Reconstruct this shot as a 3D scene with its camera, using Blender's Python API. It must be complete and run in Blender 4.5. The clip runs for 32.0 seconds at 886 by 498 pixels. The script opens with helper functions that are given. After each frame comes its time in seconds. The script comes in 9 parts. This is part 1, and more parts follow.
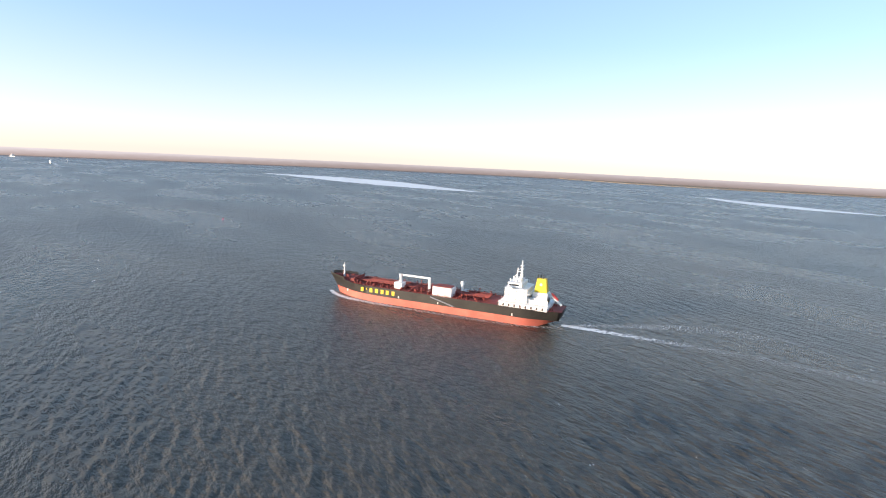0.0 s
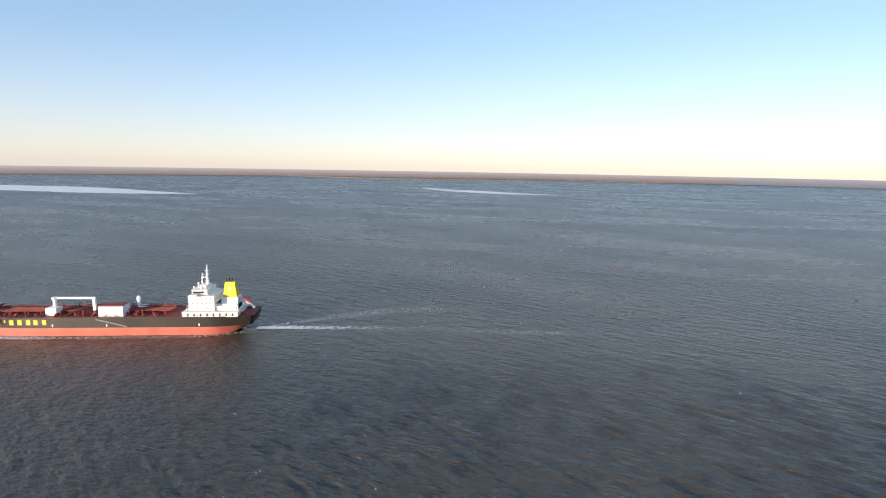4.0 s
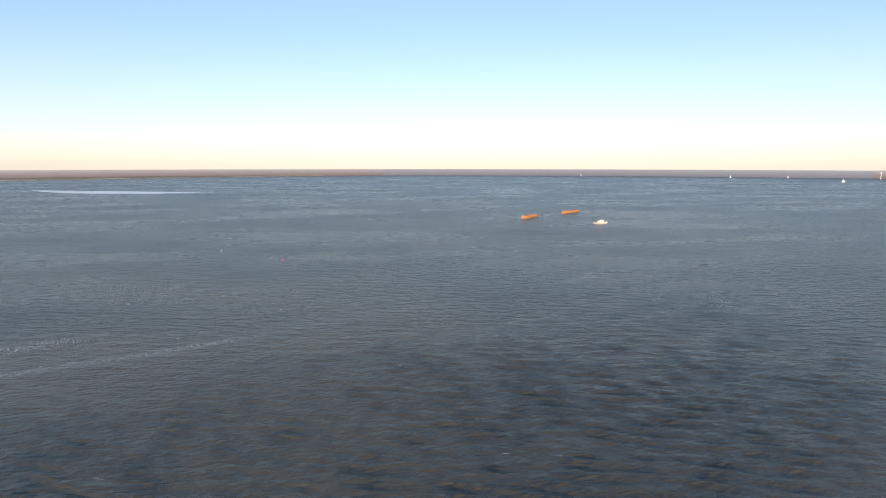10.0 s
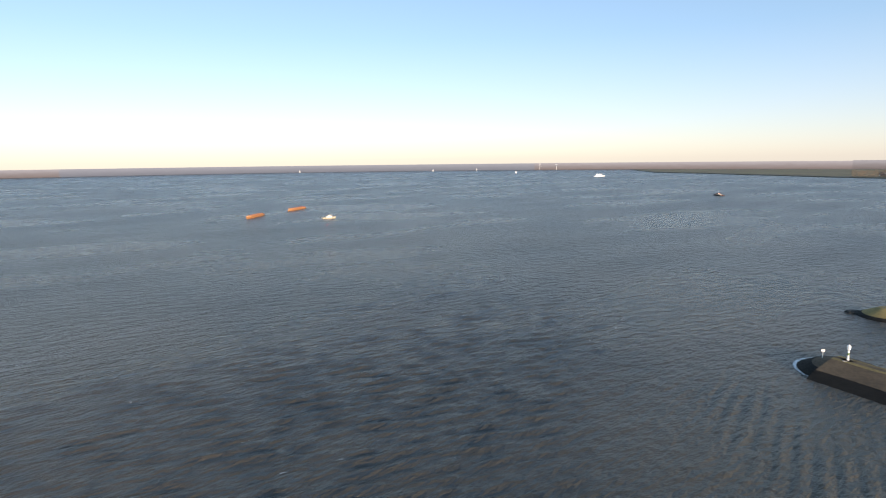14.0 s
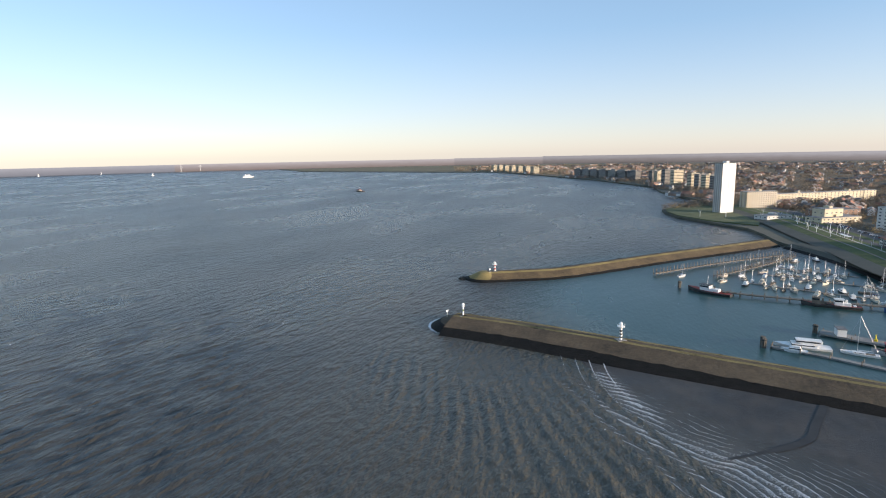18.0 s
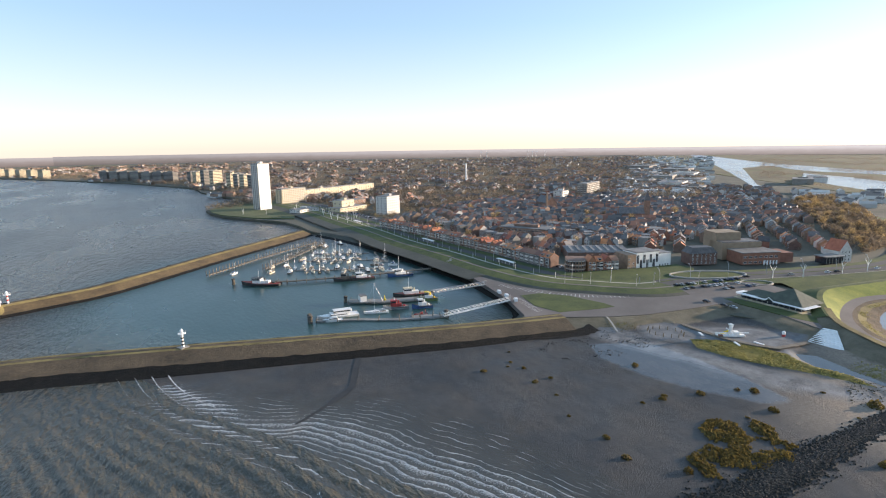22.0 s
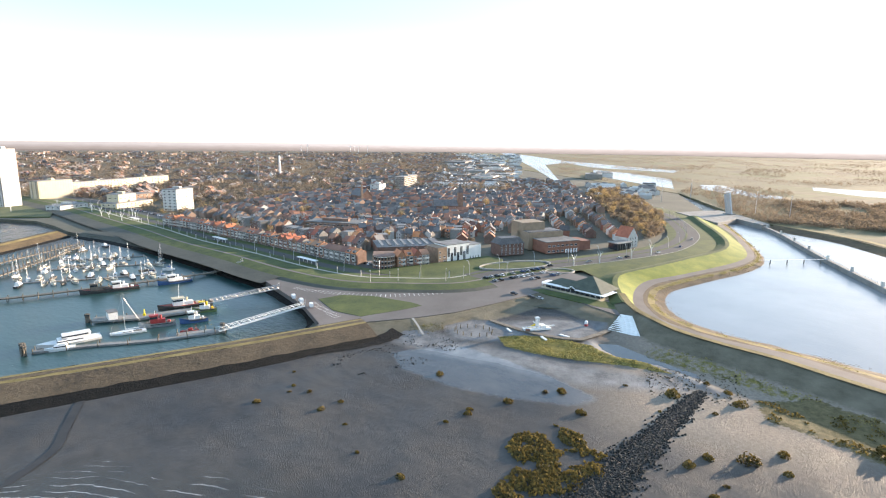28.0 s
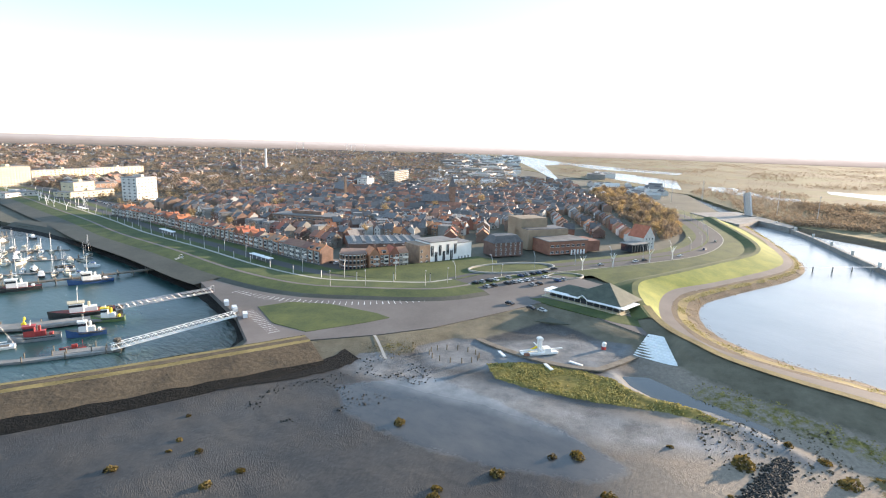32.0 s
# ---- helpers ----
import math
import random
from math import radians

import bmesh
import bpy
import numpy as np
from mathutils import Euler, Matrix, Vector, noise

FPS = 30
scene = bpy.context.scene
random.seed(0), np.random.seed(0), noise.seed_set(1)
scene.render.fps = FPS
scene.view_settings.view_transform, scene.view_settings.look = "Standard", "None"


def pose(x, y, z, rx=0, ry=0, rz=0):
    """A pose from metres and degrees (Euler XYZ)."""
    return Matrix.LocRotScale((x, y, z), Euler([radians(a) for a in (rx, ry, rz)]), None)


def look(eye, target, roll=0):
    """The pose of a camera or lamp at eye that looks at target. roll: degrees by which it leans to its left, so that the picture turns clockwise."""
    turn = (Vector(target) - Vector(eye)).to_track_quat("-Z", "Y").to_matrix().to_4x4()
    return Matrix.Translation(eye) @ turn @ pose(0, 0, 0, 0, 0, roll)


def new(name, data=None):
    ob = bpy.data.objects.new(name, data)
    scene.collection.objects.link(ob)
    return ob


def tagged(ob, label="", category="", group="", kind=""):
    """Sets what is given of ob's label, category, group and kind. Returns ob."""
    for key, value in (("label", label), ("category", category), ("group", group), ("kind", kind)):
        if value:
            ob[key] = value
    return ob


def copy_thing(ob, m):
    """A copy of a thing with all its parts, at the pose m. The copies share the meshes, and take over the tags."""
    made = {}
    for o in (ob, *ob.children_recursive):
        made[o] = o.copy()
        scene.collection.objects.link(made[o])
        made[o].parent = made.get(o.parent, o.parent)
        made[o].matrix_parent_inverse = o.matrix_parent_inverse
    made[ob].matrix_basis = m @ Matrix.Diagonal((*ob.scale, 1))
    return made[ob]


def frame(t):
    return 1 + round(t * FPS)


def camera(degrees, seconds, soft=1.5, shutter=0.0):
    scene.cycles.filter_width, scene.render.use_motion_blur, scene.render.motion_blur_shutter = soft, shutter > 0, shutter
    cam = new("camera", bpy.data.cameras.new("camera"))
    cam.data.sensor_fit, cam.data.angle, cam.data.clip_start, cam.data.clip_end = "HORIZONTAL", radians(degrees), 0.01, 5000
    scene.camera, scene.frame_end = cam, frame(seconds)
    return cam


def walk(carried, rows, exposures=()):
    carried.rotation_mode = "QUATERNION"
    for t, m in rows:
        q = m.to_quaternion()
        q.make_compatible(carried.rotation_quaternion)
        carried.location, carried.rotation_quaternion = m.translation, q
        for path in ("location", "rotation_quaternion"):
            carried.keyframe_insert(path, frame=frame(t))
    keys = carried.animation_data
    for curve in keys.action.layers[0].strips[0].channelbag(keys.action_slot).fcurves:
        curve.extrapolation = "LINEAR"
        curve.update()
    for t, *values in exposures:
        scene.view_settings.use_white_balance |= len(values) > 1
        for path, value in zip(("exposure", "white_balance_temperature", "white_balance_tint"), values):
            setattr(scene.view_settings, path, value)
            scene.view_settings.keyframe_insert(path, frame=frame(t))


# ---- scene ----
def aim(x, y, z, yaw, pitch, roll):
    """A camera pose from its place, heading, pitch and lean in degrees."""
    return pose(x, y, z, 90 + pitch, 0, yaw) @ pose(0, 0, 0, 0, 0, roll)


cam = camera(77.80, 32.0, soft=1.1)
PATH = [
    (0.0, aim(32.6, -28.0, 97.9, 111.98, -9.05, 2.77)),
    (0.5, aim(35.2, -23.0, 98.8, 109.32, -8.94, 2.73)),
    (1.0, aim(37.2, -18.7, 99.6, 100.74, -8.70, 2.14)),
    (1.5, aim(37.3, -14.6, 100.0, 93.90, -8.56, 1.76)),
    (2.0, aim(36.7, -10.9, 100.3, 89.80, -8.52, 1.41)),
    (2.5, aim(35.3, -7.0, 100.2, 87.27, -8.49, 1.12)),
    (4.5, aim(17.0, 3.3, 96.3, 84.41, -8.49, 1.04)),
    (5.0, aim(13.6, 6.1, 95.6, 82.91, -8.43, 1.04)),
    (5.5, aim(10.4, 9.7, 95.1, 80.12, -8.39, 0.99)),
    (6.0, aim(8.3, 12.7, 94.8, 76.47, -8.37, 0.84)),
    (6.5, aim(7.2, 14.6, 94.8, 72.44, -8.35, 0.68)),
    (7.0, aim(6.3, 15.1, 95.1, 68.63, -8.45, 0.62)),
    (7.5, aim(7.4, 13.4, 96.3, 65.36, -8.50, 0.35)),
    (8.0, aim(9.3, 11.8, 97.3, 62.43, -8.58, 0.22)),
    (8.5, aim(11.1, 10.8, 97.8, 59.53, -8.66, 0.11)),
    (9.0, aim(12.4, 10.1, 97.7, 56.53, -8.68, 0.06)),
    (9.5, aim(13.0, 9.4, 97.4, 53.72, -8.73, -0.04)),
    (10.0, aim(13.8, 9.1, 96.8, 51.00, -8.77, 0.03)),
    (10.5, aim(13.6, 8.5, 96.3, 48.16, -8.81, 0.09)),
    (11.0, aim(12.5, 8.0, 96.4, 45.21, -8.88, 0.13)),
    (11.5, aim(10.7, 7.4, 96.5, 40.45, -8.94, -0.00)),
    (12.0, aim(8.3, 7.2, 96.3, 35.82, -9.03, -0.23)),
    (12.5, aim(5.1, 7.8, 96.3, 33.16, -9.08, -0.34)),
    (13.0, aim(2.2, 8.6, 96.4, 31.09, -9.11, -0.45)),
    (13.5, aim(-0.2, 9.1, 96.2, 27.68, -9.20, -0.61)),
    (14.0, aim(-0.5, 8.6, 95.6, 22.47, -9.26, -0.62)),
    (14.5, aim(-0.3, 7.5, 95.2, 16.48, -9.31, -0.69)),
    (16.5, aim(0.0, 0.0, 96.6, 0.00, -9.60, -1.07)),
    (17.0, aim(0.1, -0.9, 96.4, -4.88, -9.59, -1.12)),
    (17.5, aim(-0.5, -1.4, 96.7, -9.03, -9.76, -1.01)),
    (18.0, aim(-1.0, -2.4, 96.9, -12.66, -9.79, -1.11)),
    (18.5, aim(-1.4, -3.1, 97.0, -16.48, -9.91, -0.99)),
    (19.0, aim(-2.2, -4.3, 97.4, -21.12, -9.98, -1.16)),
    (19.5, aim(-3.5, -5.7, 98.0, -25.13, -10.07, -1.05)),
    (20.0, aim(-4.6, -7.8, 98.6, -30.53, -10.17, -1.05)),
    (20.5, aim(-5.4, -9.1, 98.8, -40.12, -10.36, -1.17)),
    (21.0, aim(-6.0, -10.8, 99.0, -51.61, -10.56, -1.23)),
    (21.5, aim(-6.5, -10.9, 99.1, -55.94, -10.63, -1.02)),
    (22.0, aim(-7.1, -11.1, 99.2, -57.91, -10.62, -0.87)),
    (22.5, aim(-9.2, -12.6, 99.5, -67.69, -10.74, -0.85)),
    (23.0, aim(-11.9, -12.1, 99.6, -78.43, -10.87, -0.75)),
    (23.5, aim(-11.3, -12.0, 99.8, -79.61, -11.01, -0.62)),
    (24.0, aim(-9.3, -12.2, 98.8, -79.87, -10.92, -0.48)),
    (24.5, aim(-5.9, -12.6, 98.4, -80.01, -10.96, -0.40)),
    (25.0, aim(-1.1, -12.6, 98.2, -79.57, -11.04, -0.32)),
    (25.5, aim(4.6, -12.3, 98.1, -78.17, -11.10, -0.21)),
    (26.0, aim(11.2, -12.0, 97.0, -76.60, -11.09, -0.13)),
    (26.5, aim(18.0, -11.7, 95.6, -75.75, -11.07, 0.02)),
    (28.5, aim(46.7, -8.6, 88.9, -76.24, -11.06, 0.80)),
    (29.0, aim(54.7, -7.8, 86.9, -76.40, -11.03, 0.93)),
    (29.5, aim(62.6, -6.9, 84.9, -76.57, -11.01, 1.09)),
    (30.0, aim(70.5, -6.1, 83.0, -76.73, -10.98, 1.22)),
    (30.5, aim(78.8, -5.2, 81.0, -76.68, -10.93, 1.34)),
    (31.0, aim(87.2, -4.4, 79.2, -76.43, -10.89, 1.45)),
    (31.5, aim(95.7, -3.4, 77.5, -76.39, -10.85, 1.57)),
    (32.0, aim(104.0, -2.6, 75.8, -76.34, -10.84, 1.64)),
]
EXPOSURES = [(0.0, 1.1, 6000, 18), (1.5, 0.95, 6000, 17), (5.0, 0.75, 6000, 17), (12.0, 0.75, 6050, 17), (19.0, 0.75, 5900, 16), (21.5, 1.05, 6150, 17), (23.0, 1.3, 6250, 17), (24.0, 1.8, 6350, 16), (28.0, 1.75, 6350, 16), (32.0, 1.7, 6350, 16)]
walk(cam, PATH, EXPOSURES)

# ---- light ----
SUN_HEADING, SUN_HEIGHT = 134.0, 9.5      # degrees clockwise from +y, and above the horizon
world = bpy.data.worlds.new("world")
scene.world = world
world.use_nodes = True
wn = world.node_tree.nodes
sky = wn.new("ShaderNodeTexSky")
sky.sky_type, sky.sun_disc = "NISHITA", False
sky.sun_elevation, sky.sun_rotation = radians(SUN_HEIGHT), radians(SUN_HEADING)
sky.altitude, sky.air_density, sky.dust_density, sky.ozone_density = 0, 0.75, 0.4, 0.4
wn["Background"].inputs["Strength"].default_value = 0.135
# thin winter haze: a little of it overhead, more of it low down
haze = wn.new("ShaderNodeMix")
haze.data_type = "RGBA"
up = wn.new("ShaderNodeSeparateXYZ")
world.node_tree.links.new(wn.new("ShaderNodeTexCoord").outputs["Generated"], up.inputs[0])
low = wn.new("ShaderNodeMapRange")
low.interpolation_type = "SMOOTHSTEP"
for key, v in (("From Min", 0.0), ("From Max", 0.2), ("To Min", 0.6), ("To Max", 0.4)):
    low.inputs[key].default_value = v
world.node_tree.links.new(up.outputs["Z"], low.inputs["Value"])
world.node_tree.links.new(low.outputs["Result"], haze.inputs[0])
world.node_tree.links.new(sky.outputs["Color"], haze.inputs[6])
tone = wn.new("ShaderNodeMix")
tone.data_type = "RGBA"
tint_ = wn.new("ShaderNodeMapRange")
tint_.inputs["From Max"].default_value = 0.2
world.node_tree.links.new(up.outputs["Z"], tint_.inputs["Value"])
world.node_tree.links.new(tint_.outputs["Result"], tone.inputs[0])
tone.inputs[6].default_value, tone.inputs[7].default_value = (3.6, 3.25, 3.0, 1), (1.75, 2.8, 3.55, 1)
world.node_tree.links.new(tone.outputs[2], haze.inputs[7])
world.node_tree.links.new(haze.outputs[2], wn["Background"].inputs["Color"])

sun = new("sun", bpy.data.lights.new("sun", "SUN"))
sun.data.energy, sun.data.angle, sun.data.color = 4.6, radians(0.6), (1.0, 0.80, 0.56)
toward = Vector((math.sin(radians(SUN_HEADING)) * math.cos(radians(SUN_HEIGHT)),
                 math.cos(radians(SUN_HEADING)) * math.cos(radians(SUN_HEIGHT)), math.sin(radians(SUN_HEIGHT))))
sun.matrix_world = look(toward * 100, (0, 0, 0))

# ---- materials ----
def nodes_of(name):
    m = bpy.data.materials.new(name)
    m.use_nodes = True
    return m, m.node_tree.nodes, m.node_tree.links


def ramp(n, l, fac, stops):
    """A colour ramp fed by fac; stops are (position, colour)."""
    r = n.new("ShaderNodeValToRGB")
    e = r.color_ramp.elements
    while len(e) < len(stops):
        e.new(0.5)
    for k, (p, c) in zip(e, stops):
        k.position, k.color = p, (*c, 1) if len(c) == 3 else c
    l.new(fac, r.inputs["Fac"])
    return r.outputs["Color"]


def noise_at(n, l, scale, detail=4.0, rough=0.55, stretch=(1, 1, 1), space="world", turn=0.0):
    """Noise by place, scale in features a metre."""
    if space == "world":
        g = n.new("ShaderNodeNewGeometry").outputs["Position"]
    else:
        g = n.new("ShaderNodeTexCoord").outputs["Object"]
    mp = n.new("ShaderNodeMapping")
    mp.vector_type = "TEXTURE"
    mp.inputs["Scale"].default_value = [1 / s for s in stretch]
    mp.inputs["Rotation"].default_value = (0, 0, radians(turn))
    l.new(g, mp.inputs["Vector"])
    t = n.new("ShaderNodeTexNoise")
    t.inputs["Scale"].default_value, t.inputs["Detail"].default_value, t.inputs["Roughness"].default_value = scale, detail, rough
    l.new(mp.outputs["Vector"], t.inputs["Vector"])
    return t.outputs["Fac"]


def mix(n, l, fac, a, b, kind="MIX"):
    x = n.new("ShaderNodeMix")
    x.data_type, x.blend_type = "RGBA", kind
    for k, v in ((0, fac), (6, a), (7, b)):
        if isinstance(v, bpy.types.NodeSocket):
            l.new(v, x.inputs[k])
        else:
            x.inputs[k].default_value = v if k == 0 else (*v, 1)
    return x.outputs[2]


def maths(n, l, op, a, b=0.0):
    x = n.new("ShaderNodeMath")
    x.operation = op
    for k, v in enumerate((a, b)):
        if isinstance(v, bpy.types.NodeSocket):
            l.new(v, x.inputs[k])
        else:
            x.inputs[k].default_value = v
    return x.outputs[0]


def surface(name, dark, light, rough=0.8, coarse=0.06, fine=1.2, bump=0.3, metal=0.0, space="world", own=0.0, spec=0.5, bump_size=0.1):
    """A surface between two colours, mottled at two scales; own: how far each object differs by itself."""
    m, n, l = nodes_of(name)
    b = n["Principled BSDF"]
    a, f = noise_at(n, l, coarse, 5, space=space), noise_at(n, l, fine, 6, 0.65, space=space)
    both = maths(n, l, "ADD", maths(n, l, "MULTIPLY", a, 0.55), maths(n, l, "MULTIPLY", f, 0.45))
    col = ramp(n, l, both, [(0.36, dark), (0.64, light)])
    if own:
        rnd = n.new("ShaderNodeObjectInfo").outputs["Random"]
        hsv = n.new("ShaderNodeHueSaturation")
        l.new(col, hsv.inputs["Color"])
        l.new(maths(n, l, "ADD", maths(n, l, "MULTIPLY", rnd, 2 * own), 1 - own), hsv.inputs["Value"])
        l.new(maths(n, l, "ADD", maths(n, l, "MULTIPLY", rnd, own * 0.1), 0.5 - own * 0.05), hsv.inputs["Hue"])
        col = hsv.outputs["Color"]
    l.new(col, b.inputs["Base Color"])
    l.new(maths(n, l, "ADD", maths(n, l, "MULTIPLY", f, 0.2), rough - 0.1), b.inputs["Roughness"])
    b.inputs["Metallic"].default_value = metal
    b.inputs["Specular IOR Level"].default_value = spec
    if bump:
        bp = n.new("ShaderNodeBump")
        bp.inputs["Strength"].default_value, bp.inputs["Distance"].default_value = bump, bump_size
        l.new(f, bp.inputs["Height"])
        l.new(bp.outputs["Normal"], b.inputs["Normal"])
    return m


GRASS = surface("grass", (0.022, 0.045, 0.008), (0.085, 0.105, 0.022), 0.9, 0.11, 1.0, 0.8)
# lit copy of the grass: sunshine on the dike put into its colour
SUNNY_GRASS = surface("grass lit yellow-green", (0.10, 0.135, 0.012), (0.26, 0.27, 0.042), 0.9, 0.10, 1.0, 0.8)
DIKE_TURF = surface("thin dike turf", (0.05, 0.068, 0.022), (0.115, 0.125, 0.05), 0.9, 0.05, 1.2, 0.4)
DRY_GRASS = surface("dry grass", (0.10, 0.078, 0.026), (0.29, 0.225, 0.085), 0.9, 0.08, 1.2, 0.6)
BROWN_SLOPE = surface("weathered slope", (0.046, 0.033, 0.019), (0.128, 0.092, 0.053), 0.9, 0.09, 0.7, 0.9, bump_size=0.3)
DARK_ROCK = surface("wet dark rock", (0.004, 0.004, 0.0035), (0.015, 0.0135, 0.011), 0.8, 0.3, 1.4, 1.0, bump_size=0.4, spec=0.2)
WARM_SLOPE = surface("warm brown slope", (0.05, 0.035, 0.018), (0.15, 0.105, 0.05), 0.9, 0.09, 0.7, 0.9, bump_size=0.3)
GREY_SLOPE = surface("grey dike facing", (0.045, 0.047, 0.036), (0.092, 0.089, 0.068), 0.85, 0.05, 0.8, 0.2)
ASPHALT = surface("asphalt", (0.045, 0.045, 0.047), (0.085, 0.083, 0.081), 0.85, 0.04, 1.5, 0.1)
BRICK_PAVING = surface("brick paving", (0.12, 0.10, 0.092), (0.19, 0.165, 0.15), 0.85, 0.06, 2.0, 0.1)
PALE_PATH = surface("pale concrete path", (0.30, 0.29, 0.26), (0.42, 0.40, 0.36), 0.8, 0.1, 2.0, 0.1)
TOWN_GROUND = surface("town ground", (0.055, 0.06, 0.04), (0.13, 0.12, 0.09), 0.9, 0.02, 0.3, 0.1)
WHITE_PAINT = surface("white paint", (0.72, 0.72, 0.70), (0.84, 0.84, 0.82), 0.5, 0.3, 3.0, 0.05)


def field_material():
    """Winter fields: patches of plough, stubble and grass."""
    m, n, l = nodes_of("winter fields")
    v = n.new("ShaderNodeTexVoronoi")
    v.inputs["Scale"].default_value = 0.006
    mp = n.new("ShaderNodeMapping")
    mp.inputs["Scale"].default_value, mp.inputs["Rotation"].default_value = (1, 2.2, 1), (0, 0, 0.5)
    l.new(n.new("ShaderNodeNewGeometry").outputs["Position"], mp.inputs["Vector"])
    l.new(mp.outputs["Vector"], v.inputs["Vector"])
    sep = n.new("ShaderNodeSeparateColor")
    l.new(v.outputs["Color"], sep.inputs[0])
    patch = ramp(n, l, sep.outputs["Red"], [(0.0, (0.07, 0.064, 0.036)), (0.35, (0.125, 0.112, 0.06)), (0.6, (0.08, 0.1, 0.032)), (0.8, (0.15, 0.132, 0.07)), (1.0, (0.08, 0.076, 0.04))])
    col = mix(n, l, 0.35, patch, ramp(n, l, noise_at(n, l, 0.03, 6, 0.65), [(0.3, (0.07, 0.06, 0.035)), (0.7, (0.22, 0.19, 0.11))]))
    l.new(col, n["Principled BSDF"].inputs["Base Color"])
    n["Principled BSDF"].inputs["Roughness"].default_value = 0.95
    return m


FIELD = field_material()

# ---- building tools ----
def mesh_object(name, verts, faces, material, parent=None, label="", smooth=False):
    me = bpy.data.meshes.new(name)
    me.from_pydata(verts, [], faces)
    me.materials.append(material)
    if smooth:
        me.polygons.foreach_set("use_smooth", [True] * len(me.polygons))
    me.update()
    ob = new(name, me)
    if parent:
        ob.parent = parent
    return tagged(ob, label)


def part(name, bm, material, parent=None, label=""):
    """Links a bmesh as one mesh object under a thing or a part."""
    me = bpy.data.meshes.new(name)
    bm.to_mesh(me)
    bm.free()
    me.materials.append(material)
    ob = new(name, me)
    if parent:
        ob.parent = parent
    return tagged(ob, label)


def thing(name, label, category, m=None, group="", kind=""):
    ob = new(name)
    if m is not None:
        ob.matrix_basis = m
    return tagged(ob, label, category, group, kind)


def box(bm, x0, x1, y0, y1, z0, z1, bevel=0.0, taper=0.0):
    """A box between the given planes; taper: how far the top edges come in."""
    t = taper
    vs = [bm.verts.new(v) for v in ((x0, y0, z0), (x1, y0, z0), (x1, y1, z0), (x0, y1, z0),
                                    (x0 + t, y0 + t, z1), (x1 - t, y0 + t, z1), (x1 - t, y1 - t, z1), (x0 + t, y1 - t, z1))]
    fs = [bm.faces.new([vs[i] for i in f]) for f in ((3, 2, 1, 0), (4, 5, 6, 7), (0, 1, 5, 4), (1, 2, 6, 5), (2, 3, 7, 6), (3, 0, 4, 7))]
    if bevel:
        bmesh.ops.bevel(bm, geom=list({e for f in fs for e in f.edges}), offset=bevel, segments=1, affect="EDGES")
    return bm


def rod(bm, a, b, r, r2=None, sides=6):
    """A rod from a to b."""
    a, b = Vector(a), Vector(b)
    q = (b - a).to_track_quat("Z", "Y").to_matrix()
    r2 = r if r2 is None else r2
    rings = [[bm.verts.new(p + q @ Vector((math.cos(2 * math.pi * k / sides) * s, math.sin(2 * math.pi * k / sides) * s, 0)))
              for k in range(sides)] for p, s in ((a, r), (b, r2))]
    for k in range(sides):
        j = (k + 1) % sides
        bm.faces.new((rings[0][k], rings[0][j], rings[1][j], rings[1][k]))
    bm.faces.new(rings[1])
    bm.faces.new(rings[0][::-1])
    return bm


def lathe(bm, rings, sides=12, centre=(0, 0), cap=True):
    """A turned body from (radius, z) rings."""
    loops = [[bm.verts.new((centre[0] + r * math.cos(2 * math.pi * k / sides), centre[1] + r * math.sin(2 * math.pi * k / sides), z))
              for k in range(sides)] for r, z in rings]
    for lo, hi in zip(loops, loops[1:]):
        for k in range(sides):
            j = (k + 1) % sides
            bm.faces.new((lo[k], lo[j], hi[j], hi[k]))
    if cap:
        bm.faces.new(loops[-1])
        bm.faces.new(loops[0][::-1])
    return bm


def smooth_line(points, step=6.0):
    """A Catmull-Rom line through the points, sampled about every step metres."""
    p = [Vector((*q, 0)) for q in points]
    p = [p[0] * 2 - p[1], *p, p[-1] * 2 - p[-2]]
    out = []
    for a, b, c, d in zip(p, p[1:], p[2:], p[3:]):
        count = max(1, round((c - b).length / step))
        for k in range(count):
            t = k / count
            out.append(0.5 * (2 * b + (c - a) * t + (2 * a - 5 * b + 4 * c - d) * t * t + (3 * b - a - 3 * c + d) * t ** 3))
    return out + [p[-2]]


def left_of(line):
    """The way to the left at each point of a line."""
    out = []
    for k in range(len(line)):
        d = line[min(k + 1, len(line) - 1)] - line[max(k - 1, 0)]
        out.append(Vector((-d.y, d.x, 0)).normalized())
    return out


def ribbon(name, line, a, b, material, parent=None, label="", wobble=0.0, rows=1):
    """A band along a line between two (offset to the left, height) edges. wobble: unevenness in metres."""
    nrm, verts, faces = left_of(line), [], []
    for k, (p, w) in enumerate(zip(line, nrm)):
        for j in range(rows + 1):
            s = j / rows
            off, z = a[0] + (b[0] - a[0]) * s, a[1] + (b[1] - a[1]) * s
            q = p + w * off
            n = wobble * noise.noise((q.x * 0.35, q.y * 0.35, 3.0)) if wobble else 0
            verts.append((q.x + w.x * n * 1.2, q.y + w.y * n * 1.2, z + n * 0.5))
    c = rows + 1
    for k in range(len(line) - 1):
        for j in range(rows):
            i = k * c + j
            quad = (i, i + c, i + c + 1, i + 1)
            faces.append(quad if b[0] < a[0] else quad[::-1])
    return mesh_object(name, verts, faces, material, parent, label)


